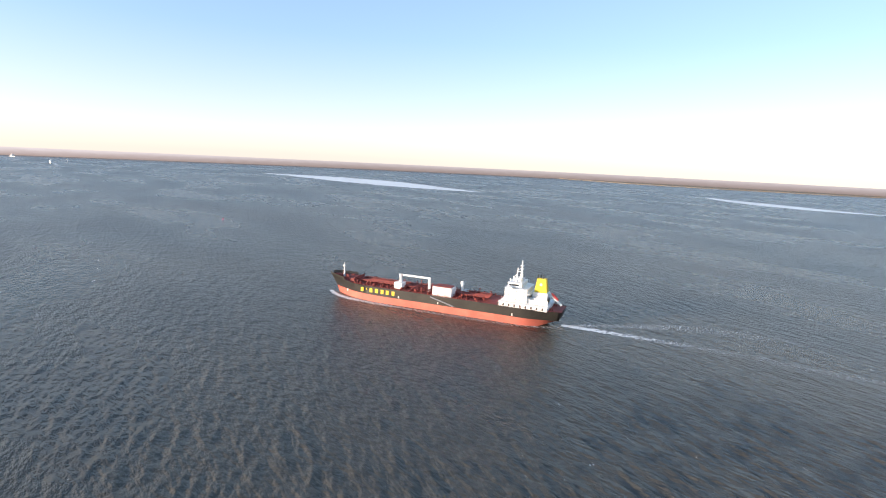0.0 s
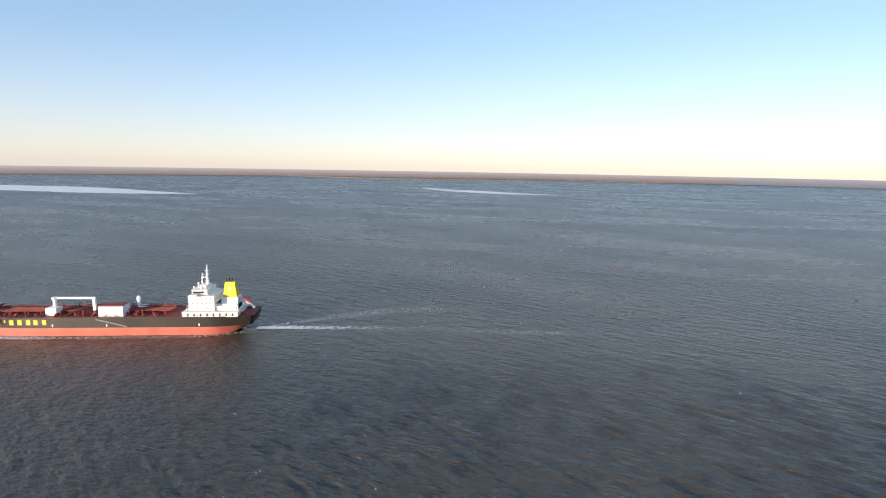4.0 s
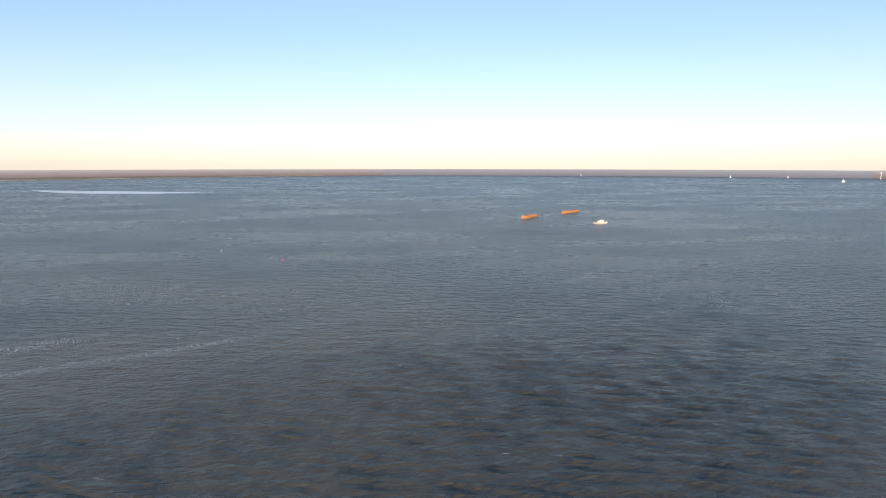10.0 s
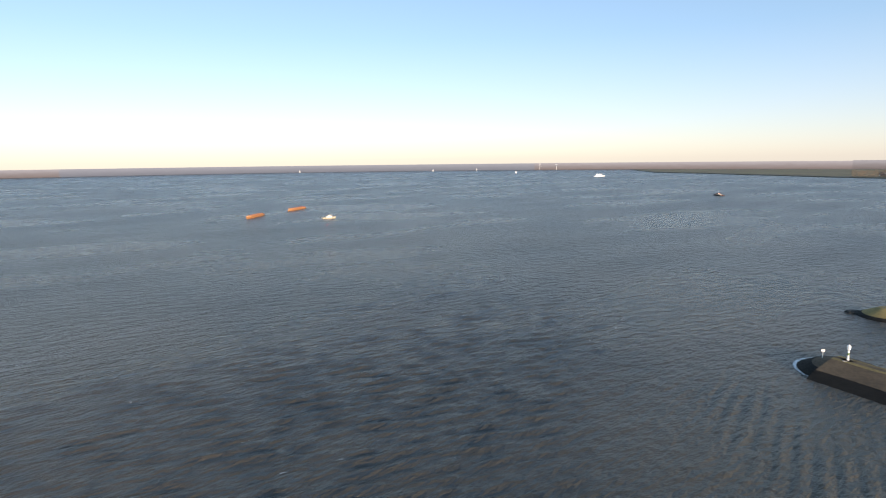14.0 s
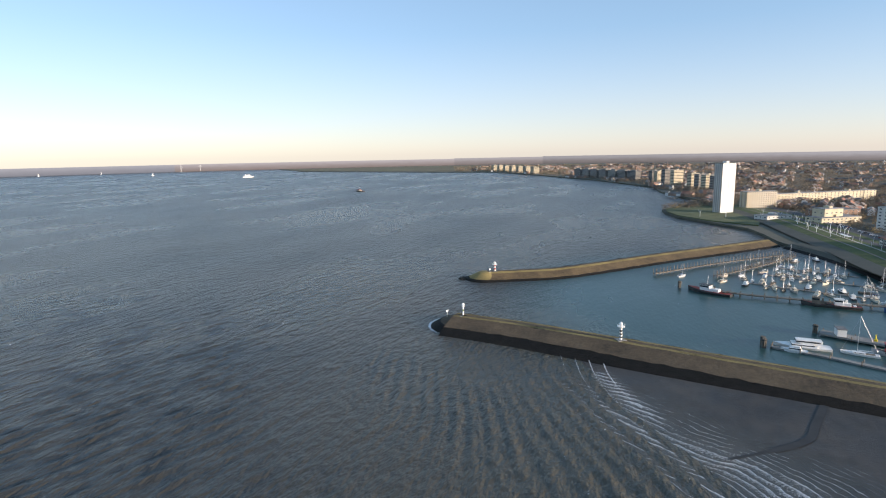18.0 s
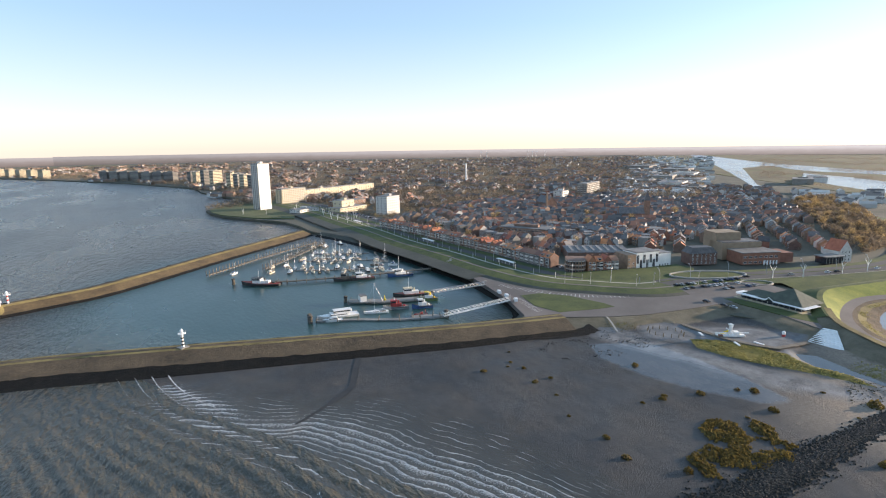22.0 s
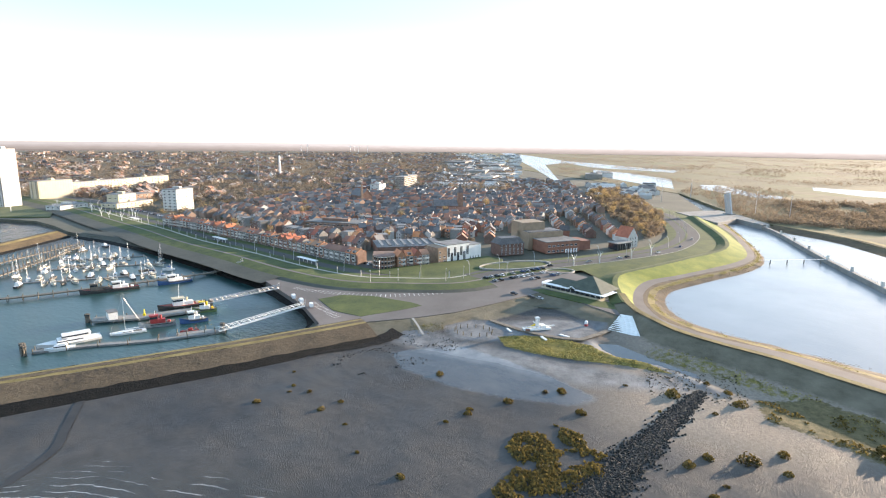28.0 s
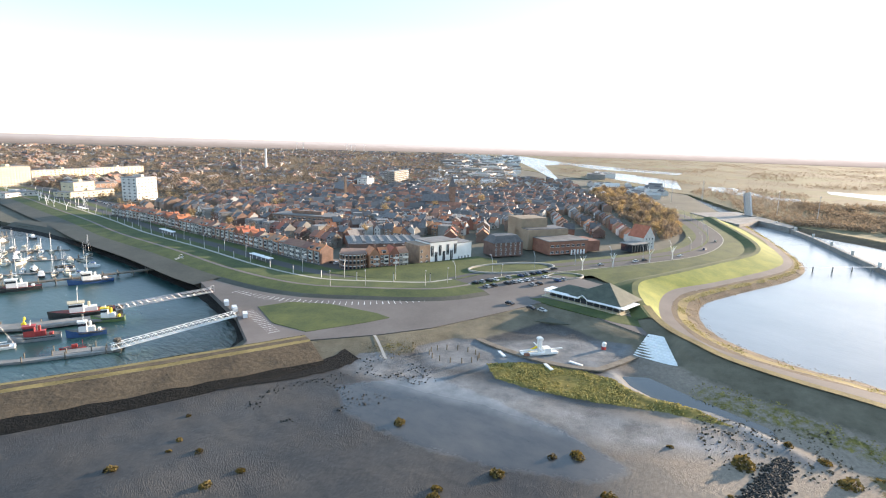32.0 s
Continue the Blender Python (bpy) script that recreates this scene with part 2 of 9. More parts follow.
def flat(name, points, z, material, parent=None, label="", depth=0.0):
    """A level patch with the given outline, and a skirt of that depth."""
    bm = bmesh.new()
    vs = [bm.verts.new((x, y, z)) for x, y in points]
    f = bm.faces.new(vs)
    f.normal_update()
    if f.normal.z < 0:
        f.normal_flip()
    if depth:
        ring = [bm.verts.new((x, y, z - depth)) for x, y in points]
        for k in range(len(vs)):
            j = (k + 1) % len(vs)
            bm.faces.new((vs[k], vs[j], ring[j], ring[k]))
    bmesh.ops.triangulate(bm, faces=[q for q in bm.faces if len(q.verts) > 4])
    return part(name, bm, material, parent, label)


def outline(points, step=8.0):
    """A smooth closed outline through the points."""
    line = smooth_line([*points, points[0]], step)[:-1]
    return [(p.x, p.y) for p in line]

# ---- water and land ----
def water_material():
    """Open water, silty and choppy; calmer and greener within the harbour."""
    m, n, l = nodes_of("estuary water")
    b = n["Principled BSDF"]
    sep = n.new("ShaderNodeVectorMath")
    sep.operation = "DISTANCE"
    sep.inputs[1].default_value = (285, 285, 0)
    l.new(n.new("ShaderNodeNewGeometry").outputs["Position"], sep.inputs[0])
    calm = n.new("ShaderNodeMapRange")
    calm.interpolation_type = "SMOOTHSTEP"
    for key, v in (("From Min", 205), ("From Max", 115), ("To Min", 0), ("To Max", 1)):
        calm.inputs[key].default_value = v
    l.new(sep.outputs["Value"], calm.inputs["Value"])
    calm = calm.outputs["Result"]
    at = n.new("ShaderNodeSeparateXYZ")
    l.new(n.new("ShaderNodeNewGeometry").outputs["Position"], at.inputs[0])

    def step_(value, a, b):
        r = n.new("ShaderNodeMapRange")
        r.interpolation_type = "SMOOTHSTEP"
        r.inputs["From Min"].default_value, r.inputs["From Max"].default_value = a, b
        l.new(value, r.inputs["Value"])
        return r.outputs["Result"]

    # shallow water before the beach: silty, its swell bent round to the shore
    shoal = maths(n, l, "MULTIPLY", step_(at.outputs["X"], -50, 110), maths(n, l, "MULTIPLY", step_(at.outputs["Y"], 330, 220), step_(at.outputs["Y"], -380, -200)))
    cl = noise_at(n, l, 0.004, 4)
    silt = ramp(n, l, cl, [(0.35, (0.029, 0.030, 0.027)), (0.65, (0.054, 0.046, 0.034))])
    stirred = ramp(n, l, noise_at(n, l, 0.09, 4, 0.6, (1, 3, 1), turn=75), [(0.3, (0.040, 0.044, 0.036)), (0.7, (0.078, 0.064, 0.040))])
    silt = mix(n, l, shoal, silt, stirred)
    l.new(mix(n, l, calm, silt, (0.022, 0.06, 0.058)), b.inputs["Base Color"])
    # slicks and gusts, seen as long smoother and rougher streaks
    streak = n.new("ShaderNodeMapRange")
    for key, v in (("From Min", 0.38), ("From Max", 0.62), ("To Min", 0.25), ("To Max", 0.33)):
        streak.inputs[key].default_value = v
    l.new(noise_at(n, l, 0.003, 4, 0.55, (1, 2.5, 1), turn=58), streak.inputs["Value"])
    l.new(streak.outputs["Result"], b.inputs["Roughness"])
    b.inputs["IOR"].default_value = 1.41
    b.inputs["Specular IOR Level"].default_value = 0.55
    # wind waves: bent bands of crests over a rougher chop
    gust = noise_at(n, l, 0.008, 3)
    swell = noise_at(n, l, 0.068, 2, 0.45, (1, 2.6, 1), turn=48)
    bent = noise_at(n, l, 0.055, 2, 0.45, (1, 3.2, 1), turn=80)
    swell = maths(n, l, "ADD", maths(n, l, "MULTIPLY", swell, maths(n, l, "SUBTRACT", 1.0, maths(n, l, "MULTIPLY", shoal, 0.7))), maths(n, l, "MULTIPLY", maths(n, l, "MULTIPLY", bent, shoal), 0.5))
    second = noise_at(n, l, 0.2, 2, 0.5, (1, 2.4, 1), turn=62)
    chop = noise_at(n, l, 0.5, 5, 0.62, (1, 2.0, 1), turn=35)
    fine_chop = noise_at(n, l, 1.3, 4, 0.6, (1, 1.8, 1), turn=55)
    h = maths(n, l, "ADD", maths(n, l, "MULTIPLY", swell, 3.2), maths(n, l, "MULTIPLY", second, 2.3))
    h = maths(n, l, "ADD", h, maths(n, l, "MULTIPLY", chop, maths(n, l, "ADD", maths(n, l, "MULTIPLY", gust, 0.6), 0.3)))
    h = maths(n, l, "ADD", h, maths(n, l, "MULTIPLY", fine_chop, 0.12))
    h = maths(n, l, "MULTIPLY", h, maths(n, l, "SUBTRACT", 1.0, maths(n, l, "MULTIPLY", calm, 0.93)))
    bp = n.new("ShaderNodeBump")
    bp.inputs["Strength"].default_value, bp.inputs["Distance"].default_value = 1.0, 0.8
    l.new(h, bp.inputs["Height"])
    l.new(bp.outputs["Normal"], b.inputs["Normal"])
    # scattered whitecaps
    caps = maths(n, l, "ADD", maths(n, l, "MULTIPLY", noise_at(n, l, 0.09, 3, 0.5, (1, 2, 1), turn=30), 0.55), maths(n, l, "MULTIPLY", noise_at(n, l, 0.6, 4, 0.6, (1, 2.6, 1), turn=30), 0.45))
    white = n.new("ShaderNodeMapRange")
    white.inputs["From Min"].default_value, white.inputs["From Max"].default_value = 0.665, 0.70
    l.new(caps, white.inputs["Value"])
    foam = n.new("ShaderNodeBsdfDiffuse")
    foam.inputs["Color"].default_value = (0.6, 0.62, 0.62, 1)
    blend = n.new("ShaderNodeMixShader")
    l.new(white.outputs["Result"], blend.inputs["Fac"])
    l.new(b.outputs[0], blend.inputs[1])
    l.new(foam.outputs[0], blend.inputs[2])
    l.new(blend.outputs[0], n["Material Output"].inputs["Surface"])
    return m


WATER = water_material()
R = 4850
tagged(mesh_object("water", [(R * math.cos(k * math.pi / 48), R * math.sin(k * math.pi / 48), 0) for k in range(96)], [tuple(range(96))], WATER),
       "wind-rippled grey-brown estuary water", "water", kind="structure")

# the town's land, seawards edge first
COAST = [(-300, 4640), (-100, 3752), (149, 3498), (563, 3000), (875, 2700), (906, 2220), (907, 1704), (850, 1273), (766, 1122), (718, 969),
         (690, 866), (580, 806), (534, 775), (514, 736), (497, 682), (496, 618), (496, 550), (476, 504), (452, 460), (440, 420), (434, 389), (411, 328),
         (384, 265), (368, 230), (352, 198), (338, 172), (320, 150), (305, 130), (280, 106), (262, 96), (290, 66), (318, 42), (330, 20), (330, -20), (318, -36),
         (340, -34), (386, -31), (404, -36), (430, -56), (472, -89), (506, -114), (532, -127), (570, -136), (690, -139),
         (820, -170), (1100, -180), (2200, 350), (4700, 1100), (3600, 3000), (2000, 4300)]
land = tagged(flat("ground", COAST, 3.2, TOWN_GROUND, depth=4.0), "low-lying town land with gardens and streets", "ground", kind="structure")

# south pier of the harbour, sea slope towards the camera
SOUTH = smooth_line([(72, 294), (84, 284), (106, 264), (139, 229), (175, 190), (212, 150), (234, 127), (259, 103), (275, 88)], 5)
pier = thing("south_pier", "stone harbour pier with weathered brown sea slope and grassy crest", "pier", kind="structure")
ribbon("dark_toe", SOUTH, (-27, -2.0), (-15, 2.9), DARK_ROCK, pier, "wet black stone toe", 1.0, 3)
ribbon("sea_slope", SOUTH, (-15, 2.9), (-3.4, 5.7), BROWN_SLOPE, pier, "brown stone slope with sparse plants", 0.4, 4)
ribbon("grass_edge", SOUTH, (-3.4, 5.7), (-1.5, 6.0), DRY_GRASS, pier, "yellow dry grass edge", 0.2)
ribbon("crest_path", SOUTH, (-1.5, 6.0), (1.4, 6.0), BROWN_SLOPE, pier)
ribbon("harbour_edge", SOUTH, (1.4, 6.0), (3.6, 5.9), DRY_GRASS, pier, "yellow dry grass edge", 0.2)
ribbon("harbour_slope", SOUTH, (3.6, 5.9), (15, -2.0), DARK_ROCK, pier, "dark stone harbour slope", 0.8, 3)

NORTH = smooth_line([(124, 402), (153, 399), (176, 397), (203, 402), (237, 411), (272, 421), (310, 431), (371, 445), (440, 462)], 6)
npier = thing("north_pier", "stone harbour pier with sunlit yellow grass slope", "pier", kind="structure")
ribbon("dark_toe", NORTH, (-19, -2.0), (-13, 1.4), DARK_ROCK, npier, "wet black stone toe", 1.0, 2)
ribbon("brown_slope", NORTH, (-13, 1.4), (-4.5, 4.7), WARM_SLOPE, npier, "brown stone slope", 0.3, 2)
ribbon("grass_slope", NORTH, (-4.5, 4.7), (-2, 5.6), DRY_GRASS, npier, "yellow dry grass slope", 0.3, 3)
ribbon("crest_path", NORTH, (-2, 5.6), (2, 5.6), BROWN_SLOPE, npier)
ribbon("sea_slope", NORTH, (2, 5.6), (18, -2.0), DARK_ROCK, npier, "dark stone sea slope", 0.8, 2)

# sea dike along the basin
BASIN = smooth_line([(262, 116), (278, 118), (294, 130), (309, 150), (328, 174), (343, 200), (360, 234), (377, 269), (404, 328), (427, 389), (440, 440)], 6)
dike = thing("harbour_dike", "sloping harbour dike with dark rock at the waterline", "dike", kind="structure")
ribbon("rock_toe", BASIN, (6, -2.0), (-2.2, 1.7), DARK_ROCK, dike, "wet black rock", 0.6, 3)
ribbon("lower_slope", BASIN, (-2.2, 1.7), (-8, 4.2), GREY_SLOPE, dike, "grey-brown stone facing", 0.15, 2)
ribbon("grey_slope", BASIN, (-8, 4.2), (-17, 4.9), GREY_SLOPE, dike, "grey stone facing", 0.1, 2)


def shore_swell():
    """Low swell running in to the beach, its crests bending round to the shore."""
    xs, ys = np.arange(-70, 122, 1.2), np.arange(-60, 284, 1.6)
    verts, faces = [], []
    for y in ys:
        for x in xs:
            turn = radians(np.interp(x, (-70, 20, 100), (36, 24, 3)))
            run = x * math.cos(turn) - (y - 110) * math.sin(turn) + 5 * noise.noise((x * 0.016, y * 0.02, 1)) + 1.6 * noise.noise((x * 0.06, y * 0.05, 6))
            group = 0.55 + 0.8 * noise.noise((x * 0.02, y * 0.014, 4))
            ends = min(1, (x + 70) / 120) * max(0, min(1, (114 - x) / 16)) * min(1, (y + 60) / 60) * max(0, min(1, (284 - y - 0.9 * max(0, x - 60)) / 40))
            crest = (0.5 + 0.5 * math.sin(run * 6.2832 / 8.6)) ** 1.7 + 0.18 * noise.noise((x * 0.18, y * 0.07, 8))
            verts.append((x, y, 0.02 + max(0, 0.85 * group * ends * crest)))
    c = len(xs)
    for j in range(len(ys) - 1):
        for i in range(c - 1):
            k = j * c + i
            faces.append((k, k + 1, k + c + 1, k + c))
    ob = mesh_object("shore_water", verts, faces, WATER)
    ob.data.polygons.foreach_set("use_smooth", [True] * len(faces))
    return tagged(ob, "silty brown-green swell running in to the beach", "water", kind="structure")


shore_swell()


def open_swell():
    """Wind waves of the open water round the pier heads: short-crested seas on a fan of rings and rays."""
    heads, reach = np.radians(np.arange(196, 392, 0.3)), 118 * np.exp(np.arange(0, 1.66, 0.0052))
    A, D = np.meshgrid(heads, reach)
    X, Y = D * np.sin(A), D * np.cos(A)
    q = np.random.RandomState(4)
    eta, push_x, push_y = np.zeros(X.shape), np.zeros(X.shape), np.zeros(X.shape)
    for k in range(46):
        length = 2.8 * (10 / 2.8) ** (k / 45)
        way = radians(144 + q.normal(0, 11))
        amp = 0.0048 * length * q.uniform(0.6, 1.4)
        ph = 2 * math.pi / length * (X * math.sin(way) + Y * math.cos(way)) + q.uniform(0, 6.28)
        amp = amp * np.clip(length / (0.0104 * D) - 1, 0, 1)
        eta += amp * np.sin(ph)
        push_x += 0.8 * amp * math.sin(way) * np.cos(ph)
        push_y += 0.8 * amp * math.cos(way) * np.cos(ph)
    gusts = 1 + 0.35 * np.sin(X * 0.021 + 1.3 * np.sin(Y * 0.013)) * np.sin(Y * 0.017 + 0.8)
    w = np.clip((615 - D) / 360, 0, 1) * np.clip((D - 118) / 16, 0, 1) * np.clip((X + 288) / 110, 0, 1) * np.clip((30 - X) / 90, 0, 1)
    w = np.maximum(w, np.clip((615 - D) / 360, 0, 1) * np.clip((X + 288) / 110, 0, 1) * np.clip((Y - 330) / 60, 0, 1) * np.clip((60 - X) / 60, 0, 1))
    w *= np.clip((A - heads[0]) / 0.12, 0, 1) * np.clip((heads[-1] - A) / 0.12, 0, 1)
    w = w * w * (3 - 2 * w)
    Z = 0.015 + w * np.maximum(0.0, 0.55 + gusts * eta)
    verts = np.stack([X + w * push_x, Y + w * push_y, Z], -1).reshape(-1, 3)
    i = np.arange(X.size).reshape(X.shape)
    keep = (w > 0)
    quads = np.stack([i[:-1, :-1], i[1:, :-1], i[1:, 1:], i[:-1, 1:]], -1)[keep[:-1, :-1] | keep[1:, 1:]]
    ob = mesh_object("open_water", verts.tolist(), quads.tolist(), WATER)
    ob.data.polygons.foreach_set("use_smooth", [True] * len(quads))
    return tagged(ob, "choppy grey-brown wind waves on the estuary", "water", kind="structure")


open_swell()

# ---- the beach, its slope and the tidal flat: one sheet ----
GX, GY = np.arange(70, 362, 1.5), np.arange(-262, 232, 1.5)
BX, BY = np.meshgrid(GX, GY)


def to_line(points, x=None, y=None):
    """How far each place of the sheet is from a line."""
    x, y = (BX, BY) if x is None else (x, y)
    best = np.full(x.shape, 1e9)
    for (ax, ay), (bx, by) in zip(points, points[1:]):
        dx, dy = bx - ax, by - ay
        t = np.clip(((x - ax) * dx + (y - ay) * dy) / (dx * dx + dy * dy), 0, 1)
        best = np.minimum(best, np.hypot(x - ax - t * dx, y - ay - t * dy))
    return best


def inside(points, x=None, y=None):
    x, y = (BX, BY) if x is None else (x, y)
    odd = np.zeros(x.shape, bool)
    for (ax, ay), (bx, by) in zip(points, [*points[1:], points[0]]):
        if ay != by:
            odd ^= ((ay > y) != (by > y)) & (x < (bx - ax) * (y - ay) / (by - ay) + ax)
    return odd


def zone(points, soft=3.0):
    """1 within an outline, 0 outside, with a soft edge."""
    d = to_line([*points, points[0]])
    return np.clip(0.5 + np.where(inside(points), d, -d) / (2 * soft), 0, 1)


def grain(scale, seed):
    """Smooth noise over the sheet, about -1 to 1."""
    return np.array([[noise.noise((x * scale, y * scale, seed)) for x in GX] for y in GY])


SHORE = [(116, 240), (114, 216), (112, 178), (112, 146), (111, 116), (119, 87), (133, 50), (134, 18), (124, -20), (118, -60), (116, -110), (112, -160), (60, -262)]
SLOPE_TOP = [(255, 106), (264, 103), (276, 86), (289, 65), (303, 48), (324, 31), (347, 14), (354, 8), (348, -2), (335, -16), (320, -31), (319, -41)]
PLAY = [(287, 50), (299, 40), (300, 27), (314, -1), (313, -26), (289, -18), (284, 7), (277, 22), (273, 42)]
DRY = [(274, 67), (278, 60), (273, 45), (269, 33), (266, 22), (264, 8), (259, 0), (257, -11), (255, -26), (253, -52), (244, -52), (240, -17), (244, -3), (252, 20), (257, 49), (265, 68)]
BANK = [(286, -18), (277, -20), (269, -27), (266, -35), (265, -44), (260, -50), (251, -57), (246, -62)]
POND = [(287, -19), (279, -22), (271, -29), (268, -37), (266, -45), (261, -53), (256, -60), (262, -59), (270, -50), (279, -40), (289, -30)]
DUNE_GRASS = [(281, 24), (286, 12), (286, -5), (281, -17), (272, -24), (266, -40), (258, -49), (262, -30), (262, -12), (265, 6), (270, 19)]
MARSH = [(242, -74), (245, -93), (232, -108), (212, -120), (203, -112), (205, -101), (218, -88), (227, -74)]
REED = [(284, -44), (277, -60), (264, -76), (240, -100), (220, -124), (214, -118), (236, -92), (256, -66), (268, -48), (277, -40)]
GREEN_FOOT = [(277, 72), (292, 58), (286, 48), (273, 58)]

west_of = np.interp(BY, [p[1] for p in SHORE][::-1], [p[0] for p in SHORE][::-1])
away = BX - west_of
n1, n2, n3 = grain(0.02, 1.0), grain(0.09, 4.0), grain(0.3, 9.0)
height = np.where(away > 0, 0.02 + away * 0.0105, away * 0.07) + n1 * 0.16 * np.clip(away / 30, 0, 1) + n2 * 0.035
height = np.maximum(height, -3.0)
rise = np.clip(1 - to_line(SLOPE_TOP) / 22, 0, 1)
height += (rise * rise * (3 - 2 * rise)) * (4.7 - height)
edge = [(80, -310), (150, -232), (215, -156), (255, -110), (274, -90), (286, -72), (299, -57), (312, -49), (325, -42), (340, -38)]
back = np.clip(1 - to_line(edge) / 32, 0, 1)
height = np.maximum(height, 6.75 - 0.19 * to_line(edge) + 0.25 * n2)
pond = zone(POND, 2.0)
height = height * (1 - pond) + 0.75 * pond
height += 0.55 * np.clip(1 - to_line(BANK) / 4, 0, 1)
height += zone(DUNE_GRASS, 2.0) * (0.5 + 0.35 * n2) + zone(MARSH, 2.0) * (0.25 + 0.5 * np.maximum(n2, 0))
play = zone(PLAY, 3.0)
height = height * (1 - play) + (2.0 + 0.1 * n2) * play
flight = np.clip((321 - BX) / 23, 0, 1)
steps_here = zone([(324, -31), (325, -41), (296, -43), (302, -24)], 1.5)
height = height * (1 - steps_here) + np.minimum(height, 4.9 - 2.9 * flight) * steps_here
QUAY = [(255, 105), (300, 140), (420, 140), (420, -30), (320, -31), (335, -16), (348, -2), (354, 8), (347, 14), (324, 31), (303, 48), (289, 65), (276, 86), (264, 103)]
beyond = inside(QUAY) & (to_line(SLOPE_TOP) > 3)
height[beyond] = np.minimum(height[beyond], 3.0)

axis = [(40, 318), (80, 288), (106, 264), (139, 229), (175, 190), (212, 150), (234, 127), (259, 103)]
harbour = BY > np.interp(BX, [a[0] for a in axis], [a[1] for a in axis])
height[harbour & (BX < 300)] = -3.0
height[harbour & (BX >= 255) & (BY > 108)] = -3.0
dike_y = np.interp(BX, [80, 150, 215, 255, 274, 286, 299, 312, 325, 340, 362], [-310, -232, -156, -110, -90, -72, -57, -49, -42, -38, -36])
height[BY < dike_y - 1] = -3.0

dry = np.clip(np.maximum(np.maximum(zone(DRY, 5.0), play), np.clip(1 - to_line(BANK) / 5, 0, 1)), 0, 1)
green = np.clip(np.maximum.reduce([zone(DUNE_GRASS, 1.5), zone(REED, 3.0) * 0.5, zone(GREEN_FOOT, 5.0) * 0.45]), 0, 1)
marsh = zone(MARSH, 3.0)
stone = np.clip(np.maximum(rise * 2.2 * (1 - play), back * 1.6) - 0.25, 0, 1) * (1 - zone(DRY, 2.0))
GRAVEL = [(163, -33), (166, -46), (166, -71), (156, -87), (149, -85), (137, -66), (135, -48), (140, -36), (151, -31)]
gravel = zone(GRAVEL, 4.0)
pool = zone([(251, 66), (260, 52), (266, 38), (258, 20), (243, -4), (230, -20), (222, -12), (222, 12), (226, 34), (236, 56)], 7.0)
height += 0.7 * gravel
damp = np.clip(1 - (BX - west_of) / 90, 0, 1)
sandy = np.clip((-BY - 5) / 35, 0, 1) * np.clip((BX - 192) / 26, 0, 1)


def sheet(name, xs, ys, zs, material, layers):
    rows, cols = zs.shape
    verts = np.stack([np.broadcast_to(xs, zs.shape), np.broadcast_to(ys[:, None], zs.shape), zs], -1).reshape(-1, 3)
    i = np.arange(rows * cols).reshape(rows, cols)
    faces = np.stack([i[:-1, :-1], i[:-1, 1:], i[1:, 1:], i[1:, :-1]], -1).reshape(-1, 4)
    me = bpy.data.meshes.new(name)
    me.from_pydata(verts.tolist(), [], faces.tolist())
    for key, values in layers.items():
        a = me.attributes.new(key, "FLOAT", "POINT")
        a.data.foreach_set("value", values.astype(np.float32).ravel())
    me.polygons.foreach_set("use_smooth", [True] * len(me.polygons))
    me.materials.append(material)
    return new(name, me)


